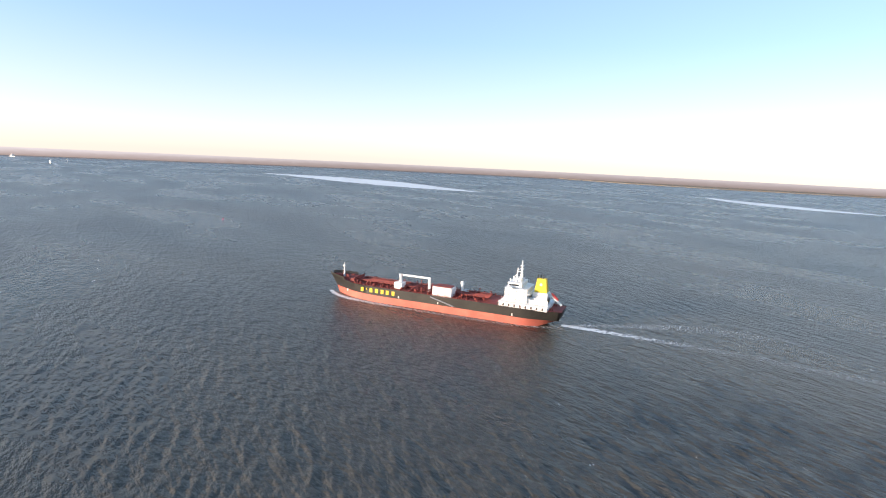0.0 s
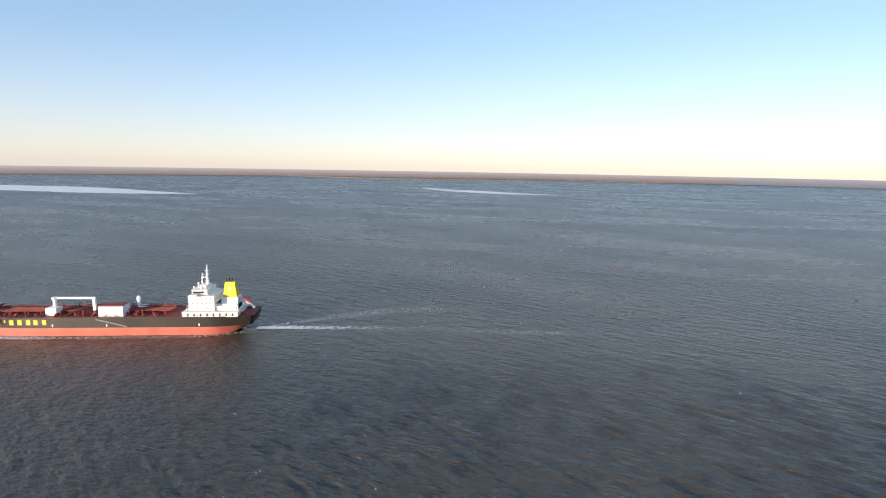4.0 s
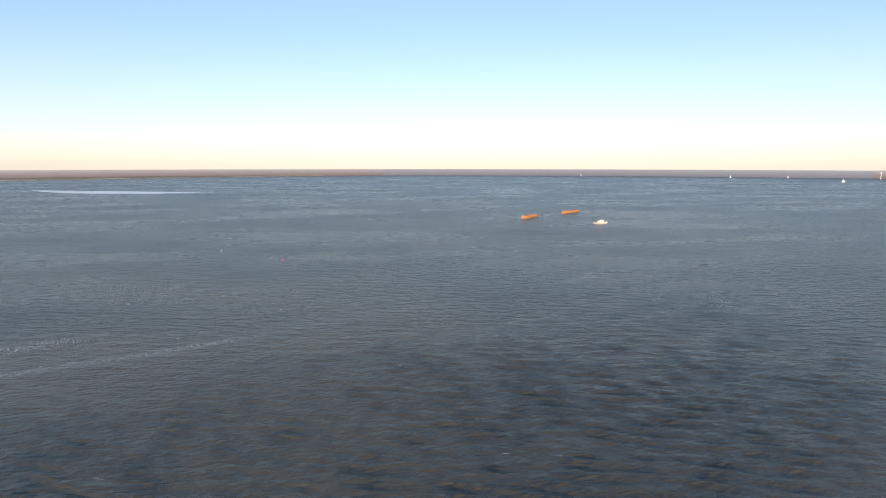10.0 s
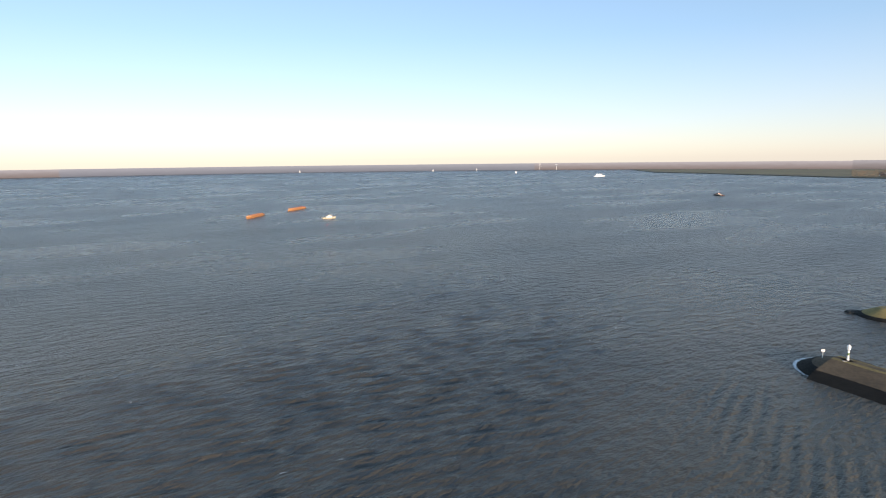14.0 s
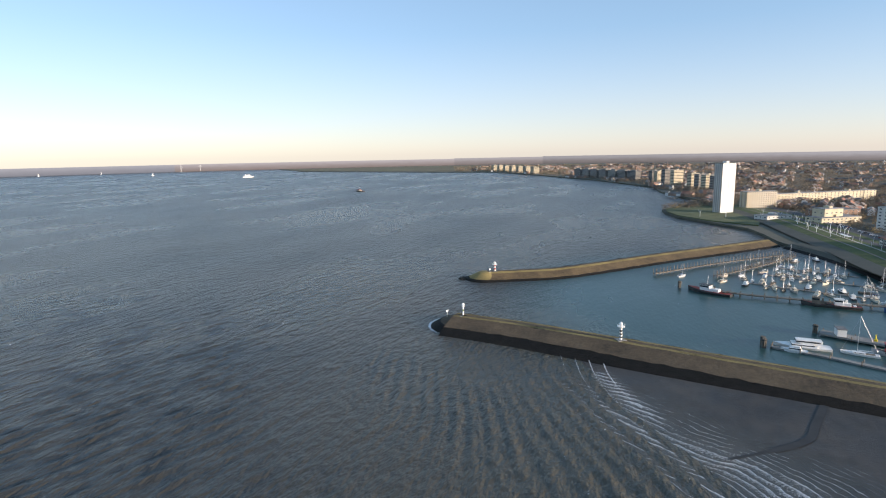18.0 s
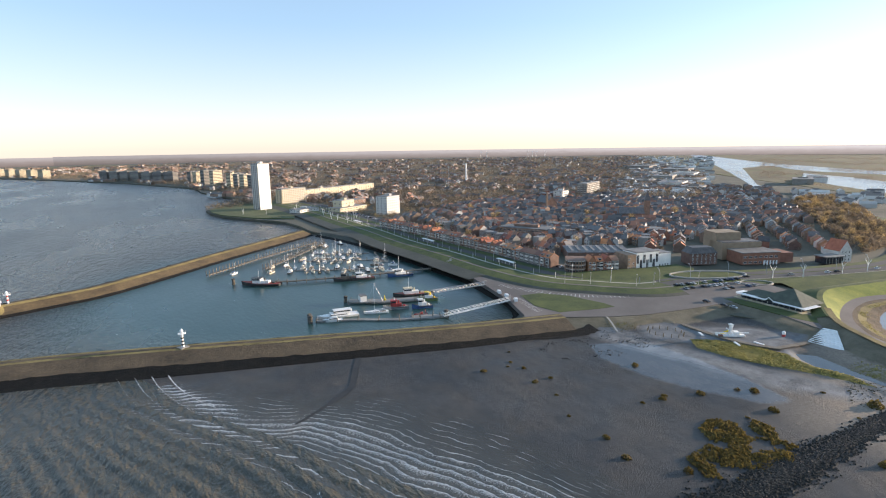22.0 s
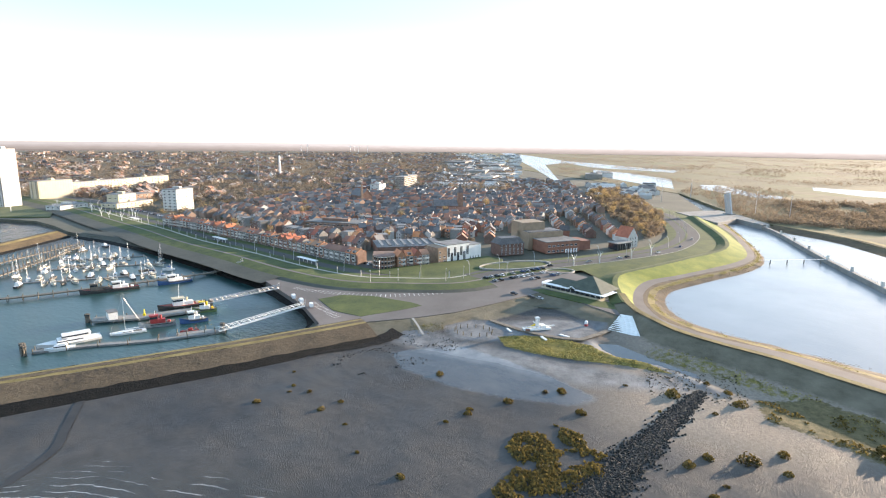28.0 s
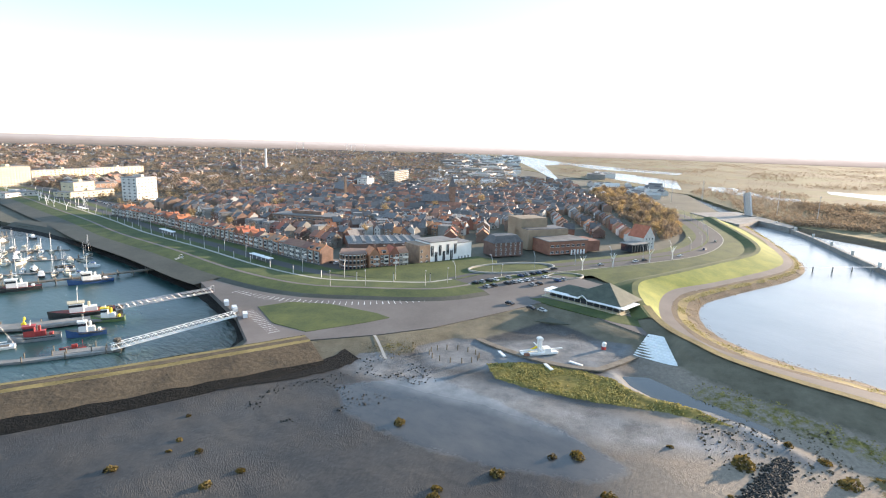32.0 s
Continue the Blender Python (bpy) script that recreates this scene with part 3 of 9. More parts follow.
def beach_material():
    m, n, l = nodes_of("tidal sand")
    b = n["Principled BSDF"]

    def layer(key):
        a = n.new("ShaderNodeAttribute")
        a.attribute_name = key
        return a.outputs["Fac"]

    def edged(key, amount=0.6):
        """The zone with a ragged edge."""
        v = maths(n, l, "ADD", layer(key), maths(n, l, "MULTIPLY", maths(n, l, "SUBTRACT", noise_at(n, l, 0.45, 6, 0.7), 0.5), amount))
        r = n.new("ShaderNodeMapRange")
        r.inputs["From Min"].default_value, r.inputs["From Max"].default_value = 0.42, 0.58
        l.new(v, r.inputs["Value"])
        return r.outputs["Result"]

    big, small = noise_at(n, l, 0.03, 5, 0.6), noise_at(n, l, 0.8, 6, 0.65)
    wet = ramp(n, l, big, [(0.35, (0.043, 0.042, 0.042)), (0.65, (0.078, 0.072, 0.066))])
    patch = ramp(n, l, noise_at(n, l, 0.11, 7, 0.7, (1, 1.8, 1), turn=60), [(0.36, (0.76, 0.78, 0.81)), (0.5, (1.0, 1.0, 1.0)), (0.66, (1.18, 1.16, 1.13))])
    wet = mix(n, l, 1.0, wet, patch, "MULTIPLY")
    lightbrown = ramp(n, l, small, [(0.3, (0.20, 0.168, 0.134)), (0.7, (0.31, 0.262, 0.212))])
    col = mix(n, l, layer("sandy"), wet, lightbrown)
    # pale beach sand, with blue light of the sky put into its colour
    pale = ramp(n, l, noise_at(n, l, 0.12, 6, 0.7), [(0.35, (0.105, 0.112, 0.118)), (0.65, (0.23, 0.238, 0.243))])
    col = mix(n, l, maths(n, l, "MINIMUM", maths(n, l, "MULTIPLY", layer("dry"), maths(n, l, "ADD", noise_at(n, l, 0.08, 6, 0.7, (1, 2, 1), turn=70), 0.8)), 1.0), col, pale)
    facing = ramp(n, l, noise_at(n, l, 0.1, 6, 0.65), [(0.3, (0.10, 0.09, 0.062)), (0.7, (0.19, 0.168, 0.122))])
    col = mix(n, l, edged("stone", 0.35), col, facing)
    grassy = ramp(n, l, noise_at(n, l, 0.35, 6, 0.7), [(0.3, (0.05, 0.055, 0.018)), (0.5, (0.15, 0.13, 0.035)), (0.72, (0.30, 0.245, 0.08))])
    col = mix(n, l, edged("green", 0.9), col, grassy)
    weed = ramp(n, l, noise_at(n, l, 0.5, 6, 0.7), [(0.3, (0.08, 0.07, 0.036)), (0.7, (0.19, 0.155, 0.08))])
    col = mix(n, l, edged("marsh", 1.3), col, weed)
    shell = ramp(n, l, noise_at(n, l, 1.1, 5, 0.7), [(0.3, (0.03, 0.025, 0.017)), (0.7, (0.085, 0.066, 0.043))])
    col = mix(n, l, edged("gravel", 0.5), col, shell)
    damp_now = layer("damp")
    film = edged("pool", 0.5)
    l.new(maths(n, l, "ADD", maths(n, l, "MULTIPLY", film, 0.4), 0.17), b.inputs["Specular IOR Level"])
    l.new(col, b.inputs["Base Color"])
    dryness = maths(n, l, "MAXIMUM", maths(n, l, "MAXIMUM", layer("dry"), layer("stone")), maths(n, l, "MAXIMUM", maths(n, l, "MAXIMUM", layer("green"), layer("gravel")), layer("sandy")))
    rg = n.new("ShaderNodeMapRange")
    rg.inputs["To Min"].default_value, rg.inputs["To Max"].default_value = 0.5, 0.9
    l.new(dryness, rg.inputs["Value"])
    l.new(maths(n, l, "ADD", maths(n, l, "SUBTRACT", maths(n, l, "MULTIPLY", rg.outputs["Result"], maths(n, l, "SUBTRACT", 1.0, maths(n, l, "MULTIPLY", film, 0.6))), maths(n, l, "MULTIPLY", damp_now, 0.08)), maths(n, l, "MULTIPLY", maths(n, l, "SUBTRACT", noise_at(n, l, 0.06, 5, 0.65), 0.5), maths(n, l, "SUBTRACT", 0.7, maths(n, l, "MULTIPLY", film, 0.6)))), b.inputs["Roughness"])
    rip = noise_at(n, l, 0.5, 5, 0.6, (1, 3, 1), turn=-20)
    # ripples and rills left by the tide, in patches
    rill = noise_at(n, l, 0.75, 4, 0.55, (1, 3.4, 1), turn=35)
    where = n.new("ShaderNodeMapRange")
    where.inputs["From Min"].default_value, where.inputs["From Max"].default_value = 0.42, 0.6
    l.new(noise_at(n, l, 0.035, 4, 0.55), where.inputs["Value"])
    rill = maths(n, l, "MULTIPLY", maths(n, l, "ABSOLUTE", maths(n, l, "SUBTRACT", rill, 0.5)), maths(n, l, "MULTIPLY", where.outputs["Result"], 2.6))
    hgt = maths(n, l, "ADD", maths(n, l, "ADD", maths(n, l, "MULTIPLY", rip, 0.45), rill), maths(n, l, "MULTIPLY", small, 0.16))
    bp = n.new("ShaderNodeBump")
    l.new(maths(n, l, "SUBTRACT", 0.5, maths(n, l, "MULTIPLY", film, 0.44)), bp.inputs["Strength"])
    bp.inputs["Distance"].default_value = 0.5
    l.new(hgt, bp.inputs["Height"])
    l.new(bp.outputs["Normal"], b.inputs["Normal"])
    return m


tagged(sheet("beach", GX, GY, height, beach_material(), {"dry": dry, "green": green, "marsh": marsh, "stone": stone, "damp": damp, "sandy": sandy, "gravel": gravel, "pool": pool}),
       "grey tidal flat with pale beach sand and stone slope", "beach", kind="structure")
STILL_WATER = surface("still water", (0.03, 0.035, 0.035), (0.04, 0.045, 0.04), 0.14, 0.01, 0.4, 0.05)
tagged(flat("pond", outline(POND, 3), 1.02, STILL_WATER), "shallow pond of still water behind the beach", "pond", kind="structure")

# ---- dikes, quays, roads ----
def spans(points, step=6):
    return smooth_line(points, step)


def loft(name, a, za, b, zb, material, parent, label="", wobble=0.0, rows=2, count=150):
    """A band between two lines at two heights."""
    def evenly(points):
        line = smooth_line(points, 4)
        lens = [0.0]
        for p, q in zip(line, line[1:]):
            lens.append(lens[-1] + (q - p).length)
        s = np.linspace(0, lens[-1], count)
        return np.interp(s, lens, [p.x for p in line]), np.interp(s, lens, [p.y for p in line])

    (ax, ay), (bx, by) = evenly(a), evenly(b)
    verts, faces = [], []
    for k in range(count):
        for j in range(rows + 1):
            f = j / rows
            x, y = ax[k] + (bx[k] - ax[k]) * f, ay[k] + (by[k] - ay[k]) * f
            n = wobble * (noise.noise((x * 0.3, y * 0.3, 3.0)) + 0.5 * noise.noise((x * 0.8, y * 0.8, 1.0)))
            verts.append((x + n, y + n, za + (zb - za) * f + n * 0.5))
    c = rows + 1
    for k in range(count - 1):
        for j in range(rows):
            i = k * c + j
            faces.append((i, i + c, i + c + 1, i + 1))
    return mesh_object(name, verts, faces, material, parent, label)


# one long dike between the beach and the lock basin, then round the basin to the locks
DIKE_CREST = [(80, -310), (150, -232), (215, -156), (255, -110), (274, -90), (286, -72), (299, -57), (312, -49), (325, -42), (340, -38), (358, -36), (386, -35), (408, -40), (434, -61), (476, -94), (508, -119), (534, -132), (570, -140), (620, -143), (689, -143), (746, -144)]
DIKE_FOOT = [(89, -318), (159, -240), (224, -164), (264, -116), (283, -96), (292, -75), (304, -59), (318, -49), (333, -44), (356, -42), (386, -46), (410, -56), (432, -78), (462, -105), (492, -129), (520, -143), (565, -151), (644, -157), (718, -158), (766, -156)]
PATH_EDGE = [(95, -324), (165, -246), (230, -170), (272, -122), (292, -100), (303, -79), (315, -64), (325, -55), (341, -50), (360, -48), (382, -51), (404, -60), (424, -78), (443, -95), (465, -116), (490, -135), (518, -148), (556, -155), (612, -161), (700, -166), (766, -168)]
DIKE_WATER = [(109, -337), (179, -259), (245, -183), (285, -134), (304, -108), (315, -90), (327, -75), (340, -66), (358, -62), (380, -63), (400, -72), (421, -90), (443, -109), (468, -131), (498, -149), (528, -158), (570, -164), (630, -169), (700, -175), (766, -180)]


def between(a, b, f, count=90):
    out = []
    for line in (smooth_line(a, 4), smooth_line(b, 4)):
        s = np.linspace(0, len(line) - 1, count)
        out.append((np.interp(s, range(len(line)), [p.x for p in line]), np.interp(s, range(len(line)), [p.y for p in line])))
    return [(float(x0 + (x1 - x0) * f), float(y0 + (y1 - y0) * f)) for x0, y0, x1, y1 in zip(*out[0], *out[1])][::3]


ROCK_TOP = between(DIKE_WATER, PATH_EDGE, 0.5)
FRINGE = between(DIKE_WATER, PATH_EDGE, 0.8)
ld = thing("lock_dike", "long grass dike round the lock basin with a brown service path", "dike", kind="structure")
WATER_FOOT = between(DIKE_WATER, PATH_EDGE, -0.25)
loft("rock_edge", WATER_FOOT, -1.0, ROCK_TOP, 1.5, BROWN_SLOPE, ld, "brown stone and dry plants at the waterline", 0.8, 4)
loft("reed_fringe", ROCK_TOP, 1.5, FRINGE, 2.2, DRY_GRASS, ld, "dry yellow reed fringe", 0.5, 2)
loft("stone_shoulder", FRINGE, 2.2, PATH_EDGE, 2.6, BROWN_SLOPE, ld, "", 0.3, 1)
loft("berm_path", PATH_EDGE, 2.6, DIKE_FOOT, 3.0, BRICK_PAVING, ld, "brown service path", 0.0, 1)
# the slope facing the sun takes the lit grass copy
loft("sunny_slope", DIKE_FOOT, 3.0, DIKE_CREST, 6.8, SUNNY_GRASS, ld, "sunlit grass lit yellow-green slope", 0.2, 4)
SEA_DIKE = spans(DIKE_CREST[:11])
LOCK_DIKE = spans(DIKE_CREST[9:])
ribbon("crest_grass", SEA_DIKE, (-1.6, 6.86), (1.8, 6.86), DRY_GRASS, ld, "yellow dry grass along the crest", 0.15)
ribbon("crest", LOCK_DIKE, (0, 6.8), (3, 6.8), GRASS, ld)
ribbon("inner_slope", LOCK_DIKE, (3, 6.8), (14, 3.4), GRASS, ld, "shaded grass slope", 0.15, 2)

QUAY_PAVING = surface("worn pinkish paving", (0.095, 0.085, 0.079), (0.15, 0.136, 0.127), 0.85, 0.05, 1.5, 0.1)
# quay apron, roads and lawns south of the basin
apron = tagged(flat("quay_apron", [(255, 105), (268, 108), (292, 129), (311, 151), (332, 176), (352, 180), (346, 150), (338, 125), (341, 93), (350, 62), (372, 44), (392, 34), (415, 14), (408, -8), (395, -22),
                                   (352, -30), (319, -33), (336, -16), (350, -1), (356, 9), (347, 15), (324, 32), (303, 49), (289, 66), (276, 87), (264, 104)], 5.0, QUAY_PAVING, depth=2.5),
               "worn grey asphalt quay and parking apron", "pavement", kind="structure")
tagged(flat("grass_triangle", [(305, 127), (316, 118), (319, 100), (313, 76), (309, 69), (300, 76), (283, 93), (288, 110)], 5.12, GRASS, depth=0.2), "triangular grass lawn with a kerb", "lawn", kind="structure")
tagged(flat("paving", [(262, 104), (268, 108), (292, 129), (302, 128), (286, 110), (281, 92), (275, 92)], 5.03, BRICK_PAVING), "brown brick paving of the quay", "pavement", kind="structure")

# sea front: promenade, grass, roads, parking in bands along the harbour
FRONT = spans([(690, 860), (600, 640), (504, 458), (465, 385), (424, 314), (389, 240), (356, 176), (340, 128), (344, 94), (353, 62), (368, 46)], 8)
front = thing("sea_front", "grass sea front with paths, lamp-lined road and parking", "promenade", kind="structure")
ribbon("dike_slope", [p for p in FRONT if p.y > 160], (-26, 4.6), (-11, 5.8), GREY_SLOPE, front, "grey-green stone dike slope", 0.05, 3)
ribbon("dike_slope", [p for p in FRONT if p.y < 170], (-15, 4.96), (-10.9, 5.82), GREY_SLOPE, front, "grey-green stone dike slope", 0.05, 3)
ribbon("crest_turf", FRONT, (-11, 5.8), (0, 6.6), GRASS, front, "dark turf on the dike", 0.05)
ribbon("promenade", FRONT, (0, 6.6), (2.0, 6.64), BRICK_PAVING, front, "narrow brick promenade path")
ribbon("grass_strip", FRONT, (2.0, 6.64), (17, 5.6), GRASS, front, "green grass strip", 0.1)
ribbon("foot_path", FRONT, (17, 5.6), (19, 5.55), PALE_PATH, front, "pale foot path")
ribbon("grass_verge", FRONT, (19, 5.55), (27, 4.9), GRASS, front, "green grass verge", 0.1)
ribbon("road", FRONT, (27, 4.9), (35, 4.9), ASPHALT, front, "grey asphalt road")
ribbon("hedge_strip", FRONT, (35, 4.9), (44, 4.4), GRASS, front, "dark green verge with low hedge", 0.2)
ribbon("parking_strip", FRONT, (44, 4.4), (60, 3.9), ASPHALT, front, "asphalt parking strip")
ribbon("house_side", FRONT, (60, 3.9), (66, 3.3), BRICK_PAVING, front)

tagged(flat("boulevard_lawn", [(372, 128), (384, 118), (405, 97), (425, 76), (448, 58), (440, 44), (405, 42), (385, 58), (368, 84)], 5.05, GRASS, depth=2.0), "wide sunlit lawn before the houses", "lawn", kind="structure")
ROAD_E = spans([(352, 66), (376, 50), (405, 30), (420, 8), (436, -12), (466, -46), (509, -86), (567, -113), (632, -124), (736, -122), (790, -108), (900, -60)], 8)
re_ = thing("boulevard", "grey main road curving round the old town", "road", kind="structure")
ribbon("carriageway", ROAD_E, (-1, 5.1), (9, 5.1), ASPHALT, re_)
ribbon("second_carriageway", ROAD_E, (11, 5.1), (19, 5.0), ASPHALT, re_)
ribbon("median", ROAD_E, (9, 5.16), (11, 5.16), GRASS, re_, "grass median")
ribbon("verge", ROAD_E, (19, 5.0), (27, 4.6), GRASS, re_, "grass verge")
ribbon("kerb_line", ROAD_E, (-1.6, 5.16), (-1, 5.16), PALE_PATH, re_)
ribbon("outer_verge", ROAD_E, (-14, 4.9), (-1.6, 5.12), GRASS, re_, "grass verge")
ribbon("outer_bank", [p for p in ROAD_E if p.x > 425], (-34, 3.28), (-14, 4.9), GRASS, re_, "low grass bank", 0.1)

# oval ramp round a lawn
def oval(name, cx, cy, rx, ry, turn, w, z, material, label, category):
    verts, faces, c, s = [], [], math.cos(radians(turn)), math.sin(radians(turn))
    for k in range(48):
        a = 2 * math.pi * k / 48
        for r in (0, w):
            x, y = (rx + r) * math.cos(a), (ry + r) * math.sin(a)
            verts.append((cx + x * c - y * s, cy + x * s + y * c, z))
    bm = bmesh.new()
    vs = [bm.verts.new(v) for v in verts]
    for k in range(48):
        a, b = 2 * k, 2 * ((k + 1) % 48)
        bm.faces.new((vs[a], vs[a + 1], vs[b + 1], vs[b]))
    top = list(bm.faces)
    ex = bmesh.ops.extrude_face_region(bm, geom=top)
    bmesh.ops.translate(bm, verts=[v for v in ex["geom"] if isinstance(v, bmesh.types.BMVert)], vec=(0, 0, 0.9))
    bmesh.ops.recalc_face_normals(bm, faces=bm.faces)
    return tagged(part(name, bm, material), label, category, kind="structure")


oval("ring_wall", 420, 32, 27, 11, -55, 1.0, 5.0, PALE_PATH, "low pale wall in an oval round a lawn", "wall")
tagged(flat("ring_lawn", [(420 + 24 * math.cos(a) * 0.574 + 9 * math.sin(a) * 0.819, 32 - 24 * math.cos(a) * 0.819 + 9 * math.sin(a) * 0.574) for a in np.linspace(0, 6.28, 30)[:-1]], 5.2, GRASS), "oval lawn", "lawn", kind="structure")
oval("roundabout_kerb", 411, 1, 10, 6, -60, 0.8, 4.6, PALE_PATH, "pale kerb of a small roundabout", "kerb")

# lock approach: guide wall, head wall, far banks
CONCRETE = surface("weathered concrete", (0.18, 0.17, 0.155), (0.32, 0.30, 0.27), 0.8, 0.15, 1.0, 0.3)
GUIDE = spans([(200, -199), (328, -198), (414, -199), (533, -201), (640, -207), (700, -207), (775, -200)], 12)
gw = thing("guide_wall", "long grey lock guide wall on posts", "jetty", kind="structure")
ribbon("deck", GUIDE, (-1.5, 3.4), (1.5, 3.4), CONCRETE, gw)
ribbon("side", GUIDE, (1.5, 3.4), (1.5, -1.5), CONCRETE, gw)
ribbon("far_side", GUIDE, (-1.5, -1.5), (-1.5, 3.4), CONCRETE, gw)
tagged(flat("lock_head", [(700, -160), (790, -130), (830, -190), (775, -204), (706, -214), (698, -204), (745, -190)], 5.2, CONCRETE, depth=7), "concrete lock head with roads", "lock", kind="structure")
SOUTH_BANK = [(150, -420), (400, -330), (504, -290), (565, -275), (636, -262), (725, -216), (790, -205), (1100, -185), (2200, 340), (4500, 1000), (4650, -600), (3800, -2800), (1200, -4400), (200, -2000)]
tagged(flat("south_ground", SOUTH_BANK, 3.3, FIELD, depth=5), "flat brown winter fields beyond the locks", "ground", kind="structure")
BANKLINE = spans([(150, -422), (400, -332), (504, -292), (565, -277), (636, -264), (715, -222)], 12)
bk = thing("far_bank", "dark stone bank of the lock basin", "bank", kind="structure")
ribbon("stone_face", BANKLINE, (22, -0.6), (0, 3.6), WARM_SLOPE, bk, "", 0.5)
ribbon("bank_top", BANKLINE, (0, 3.6), (-8, 3.5), DRY_GRASS, bk)

def lake(points, label, z=3.45):
    return tagged(flat("canal_water", points, z, CANAL), label, "canal", kind="structure")


# the pale base colour carries the reflection of the bright sky
CANAL = surface("canal water", (0.22, 0.235, 0.24), (0.28, 0.29, 0.295), 0.25, 0.01, 0.4, 0.2, spec=1.0)
lake([(4600, 790), (4600, 640), (2754, 285), (1982, 150), (1527, 78), (1270, 38), (1281, 17), (1416, 46), (2020, 105), (2308, 135), (2550, 55), (2116, -53), (1992, -191), (1872, -285), (2013, -322), (2334, -162), (2824, 62), (4600, 560), (4700, 700)], "wide pale canal running inland")
lake([(1962, -49), (1767, -154), (1532, -230), (1215, -190), (1310, -147), (1444, -101), (1646, -39)], "pale harbour water between the quays")
lake([(1348, -262), (1342, -310), (1133, -318), (1108, -351), (1050, -336), (1062, -302), (1156, -262), (1224, -245)], "bright lock basin water")
lake([(1361, -485), (1288, -570), (1230, -680), (1100, -700), (1150, -494), (1275, -458)], "bright inland water beyond the fields")

# far shores, and the distance beyond them
FAR_LAND = surface("far shore", (0.13, 0.105, 0.075), (0.22, 0.175, 0.125), 0.95, 0.004, 0.03, 0.0)
tagged(flat("west_shore", [(-4700, -900), (-4250, -330), (-4150, 200), (-4200, 700), (-4330, 1400), (-4300, 2000), (-4270, 2150), (-4800, 2300)], 4.0, FAR_LAND, depth=5), "low brown shore on the far side of the estuary", "shore", kind="structure")


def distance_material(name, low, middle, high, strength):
    """A glowing backdrop: haze painted into its colours, fading into the sky's lower edge."""
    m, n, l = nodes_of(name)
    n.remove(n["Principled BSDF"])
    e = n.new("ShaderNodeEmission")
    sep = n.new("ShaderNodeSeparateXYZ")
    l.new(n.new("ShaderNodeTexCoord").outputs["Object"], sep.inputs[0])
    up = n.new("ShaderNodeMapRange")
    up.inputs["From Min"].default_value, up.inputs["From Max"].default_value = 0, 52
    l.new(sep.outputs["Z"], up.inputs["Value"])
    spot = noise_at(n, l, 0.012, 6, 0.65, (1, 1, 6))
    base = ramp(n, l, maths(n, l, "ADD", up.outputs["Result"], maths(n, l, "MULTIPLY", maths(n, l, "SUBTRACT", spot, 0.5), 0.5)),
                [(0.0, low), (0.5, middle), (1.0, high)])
    # the painted haze glows more brightly towards the sun
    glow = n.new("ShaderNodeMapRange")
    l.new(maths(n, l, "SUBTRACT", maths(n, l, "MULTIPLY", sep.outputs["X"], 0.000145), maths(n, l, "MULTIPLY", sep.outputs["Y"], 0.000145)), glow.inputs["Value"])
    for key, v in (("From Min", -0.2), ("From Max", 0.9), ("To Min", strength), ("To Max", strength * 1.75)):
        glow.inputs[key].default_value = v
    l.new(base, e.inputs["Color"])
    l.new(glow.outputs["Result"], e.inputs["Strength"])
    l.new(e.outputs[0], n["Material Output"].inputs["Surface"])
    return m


def ring(name, radius, z0, z1, a0, a1, material, label):
    """A band of distance round the place between two headings, clockwise from +y."""
    count = max(2, int(abs(a1 - a0) / 2))
    verts, faces = [], []
    for k in range(count + 1):
        a = radians(a0 + (a1 - a0) * k / count)
        for z in (z0, z1):
            verts.append((radius * math.sin(a), radius * math.cos(a), z))
    faces = [(2 * k, 2 * k + 2, 2 * k + 3, 2 * k + 1) for k in range(count)]
    return tagged(mesh_object(name, verts, faces, material), label, "backdrop", kind="structure")


# the rings glow by themselves; the haze is in their colours
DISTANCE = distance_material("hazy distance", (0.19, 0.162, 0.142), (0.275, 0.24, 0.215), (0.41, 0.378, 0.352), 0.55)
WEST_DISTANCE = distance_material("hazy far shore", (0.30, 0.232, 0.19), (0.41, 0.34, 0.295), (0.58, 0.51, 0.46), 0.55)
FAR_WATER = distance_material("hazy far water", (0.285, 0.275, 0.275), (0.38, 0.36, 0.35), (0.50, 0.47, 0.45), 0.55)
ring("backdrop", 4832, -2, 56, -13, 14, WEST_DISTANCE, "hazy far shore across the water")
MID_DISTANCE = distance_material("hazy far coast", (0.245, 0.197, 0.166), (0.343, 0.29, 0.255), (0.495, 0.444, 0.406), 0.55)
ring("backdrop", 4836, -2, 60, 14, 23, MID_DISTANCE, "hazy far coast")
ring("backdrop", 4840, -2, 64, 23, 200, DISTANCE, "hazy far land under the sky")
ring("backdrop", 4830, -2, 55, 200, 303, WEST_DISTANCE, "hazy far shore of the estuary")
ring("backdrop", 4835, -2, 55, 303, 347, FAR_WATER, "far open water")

tagged(flat("headland_lawn", [(500, 690), (517, 736), (538, 772), (584, 801), (690, 860), (664, 800), (600, 668), (560, 600), (520, 560), (500, 620)], 4.5, DIKE_TURF, depth=1.6), "grass bank round the headland", "lawn", kind="structure")
tagged(flat("far_fields", [(-270, 4560), (-50, 3800), (190, 3540), (610, 3040), (940, 2720), (980, 2240), (1400, 2300), (2300, 2900), (2000, 4100), (800, 4500)], 3.6, FIELD, depth=0.3), "brown winter fields along the far shore", "ground", kind="structure")

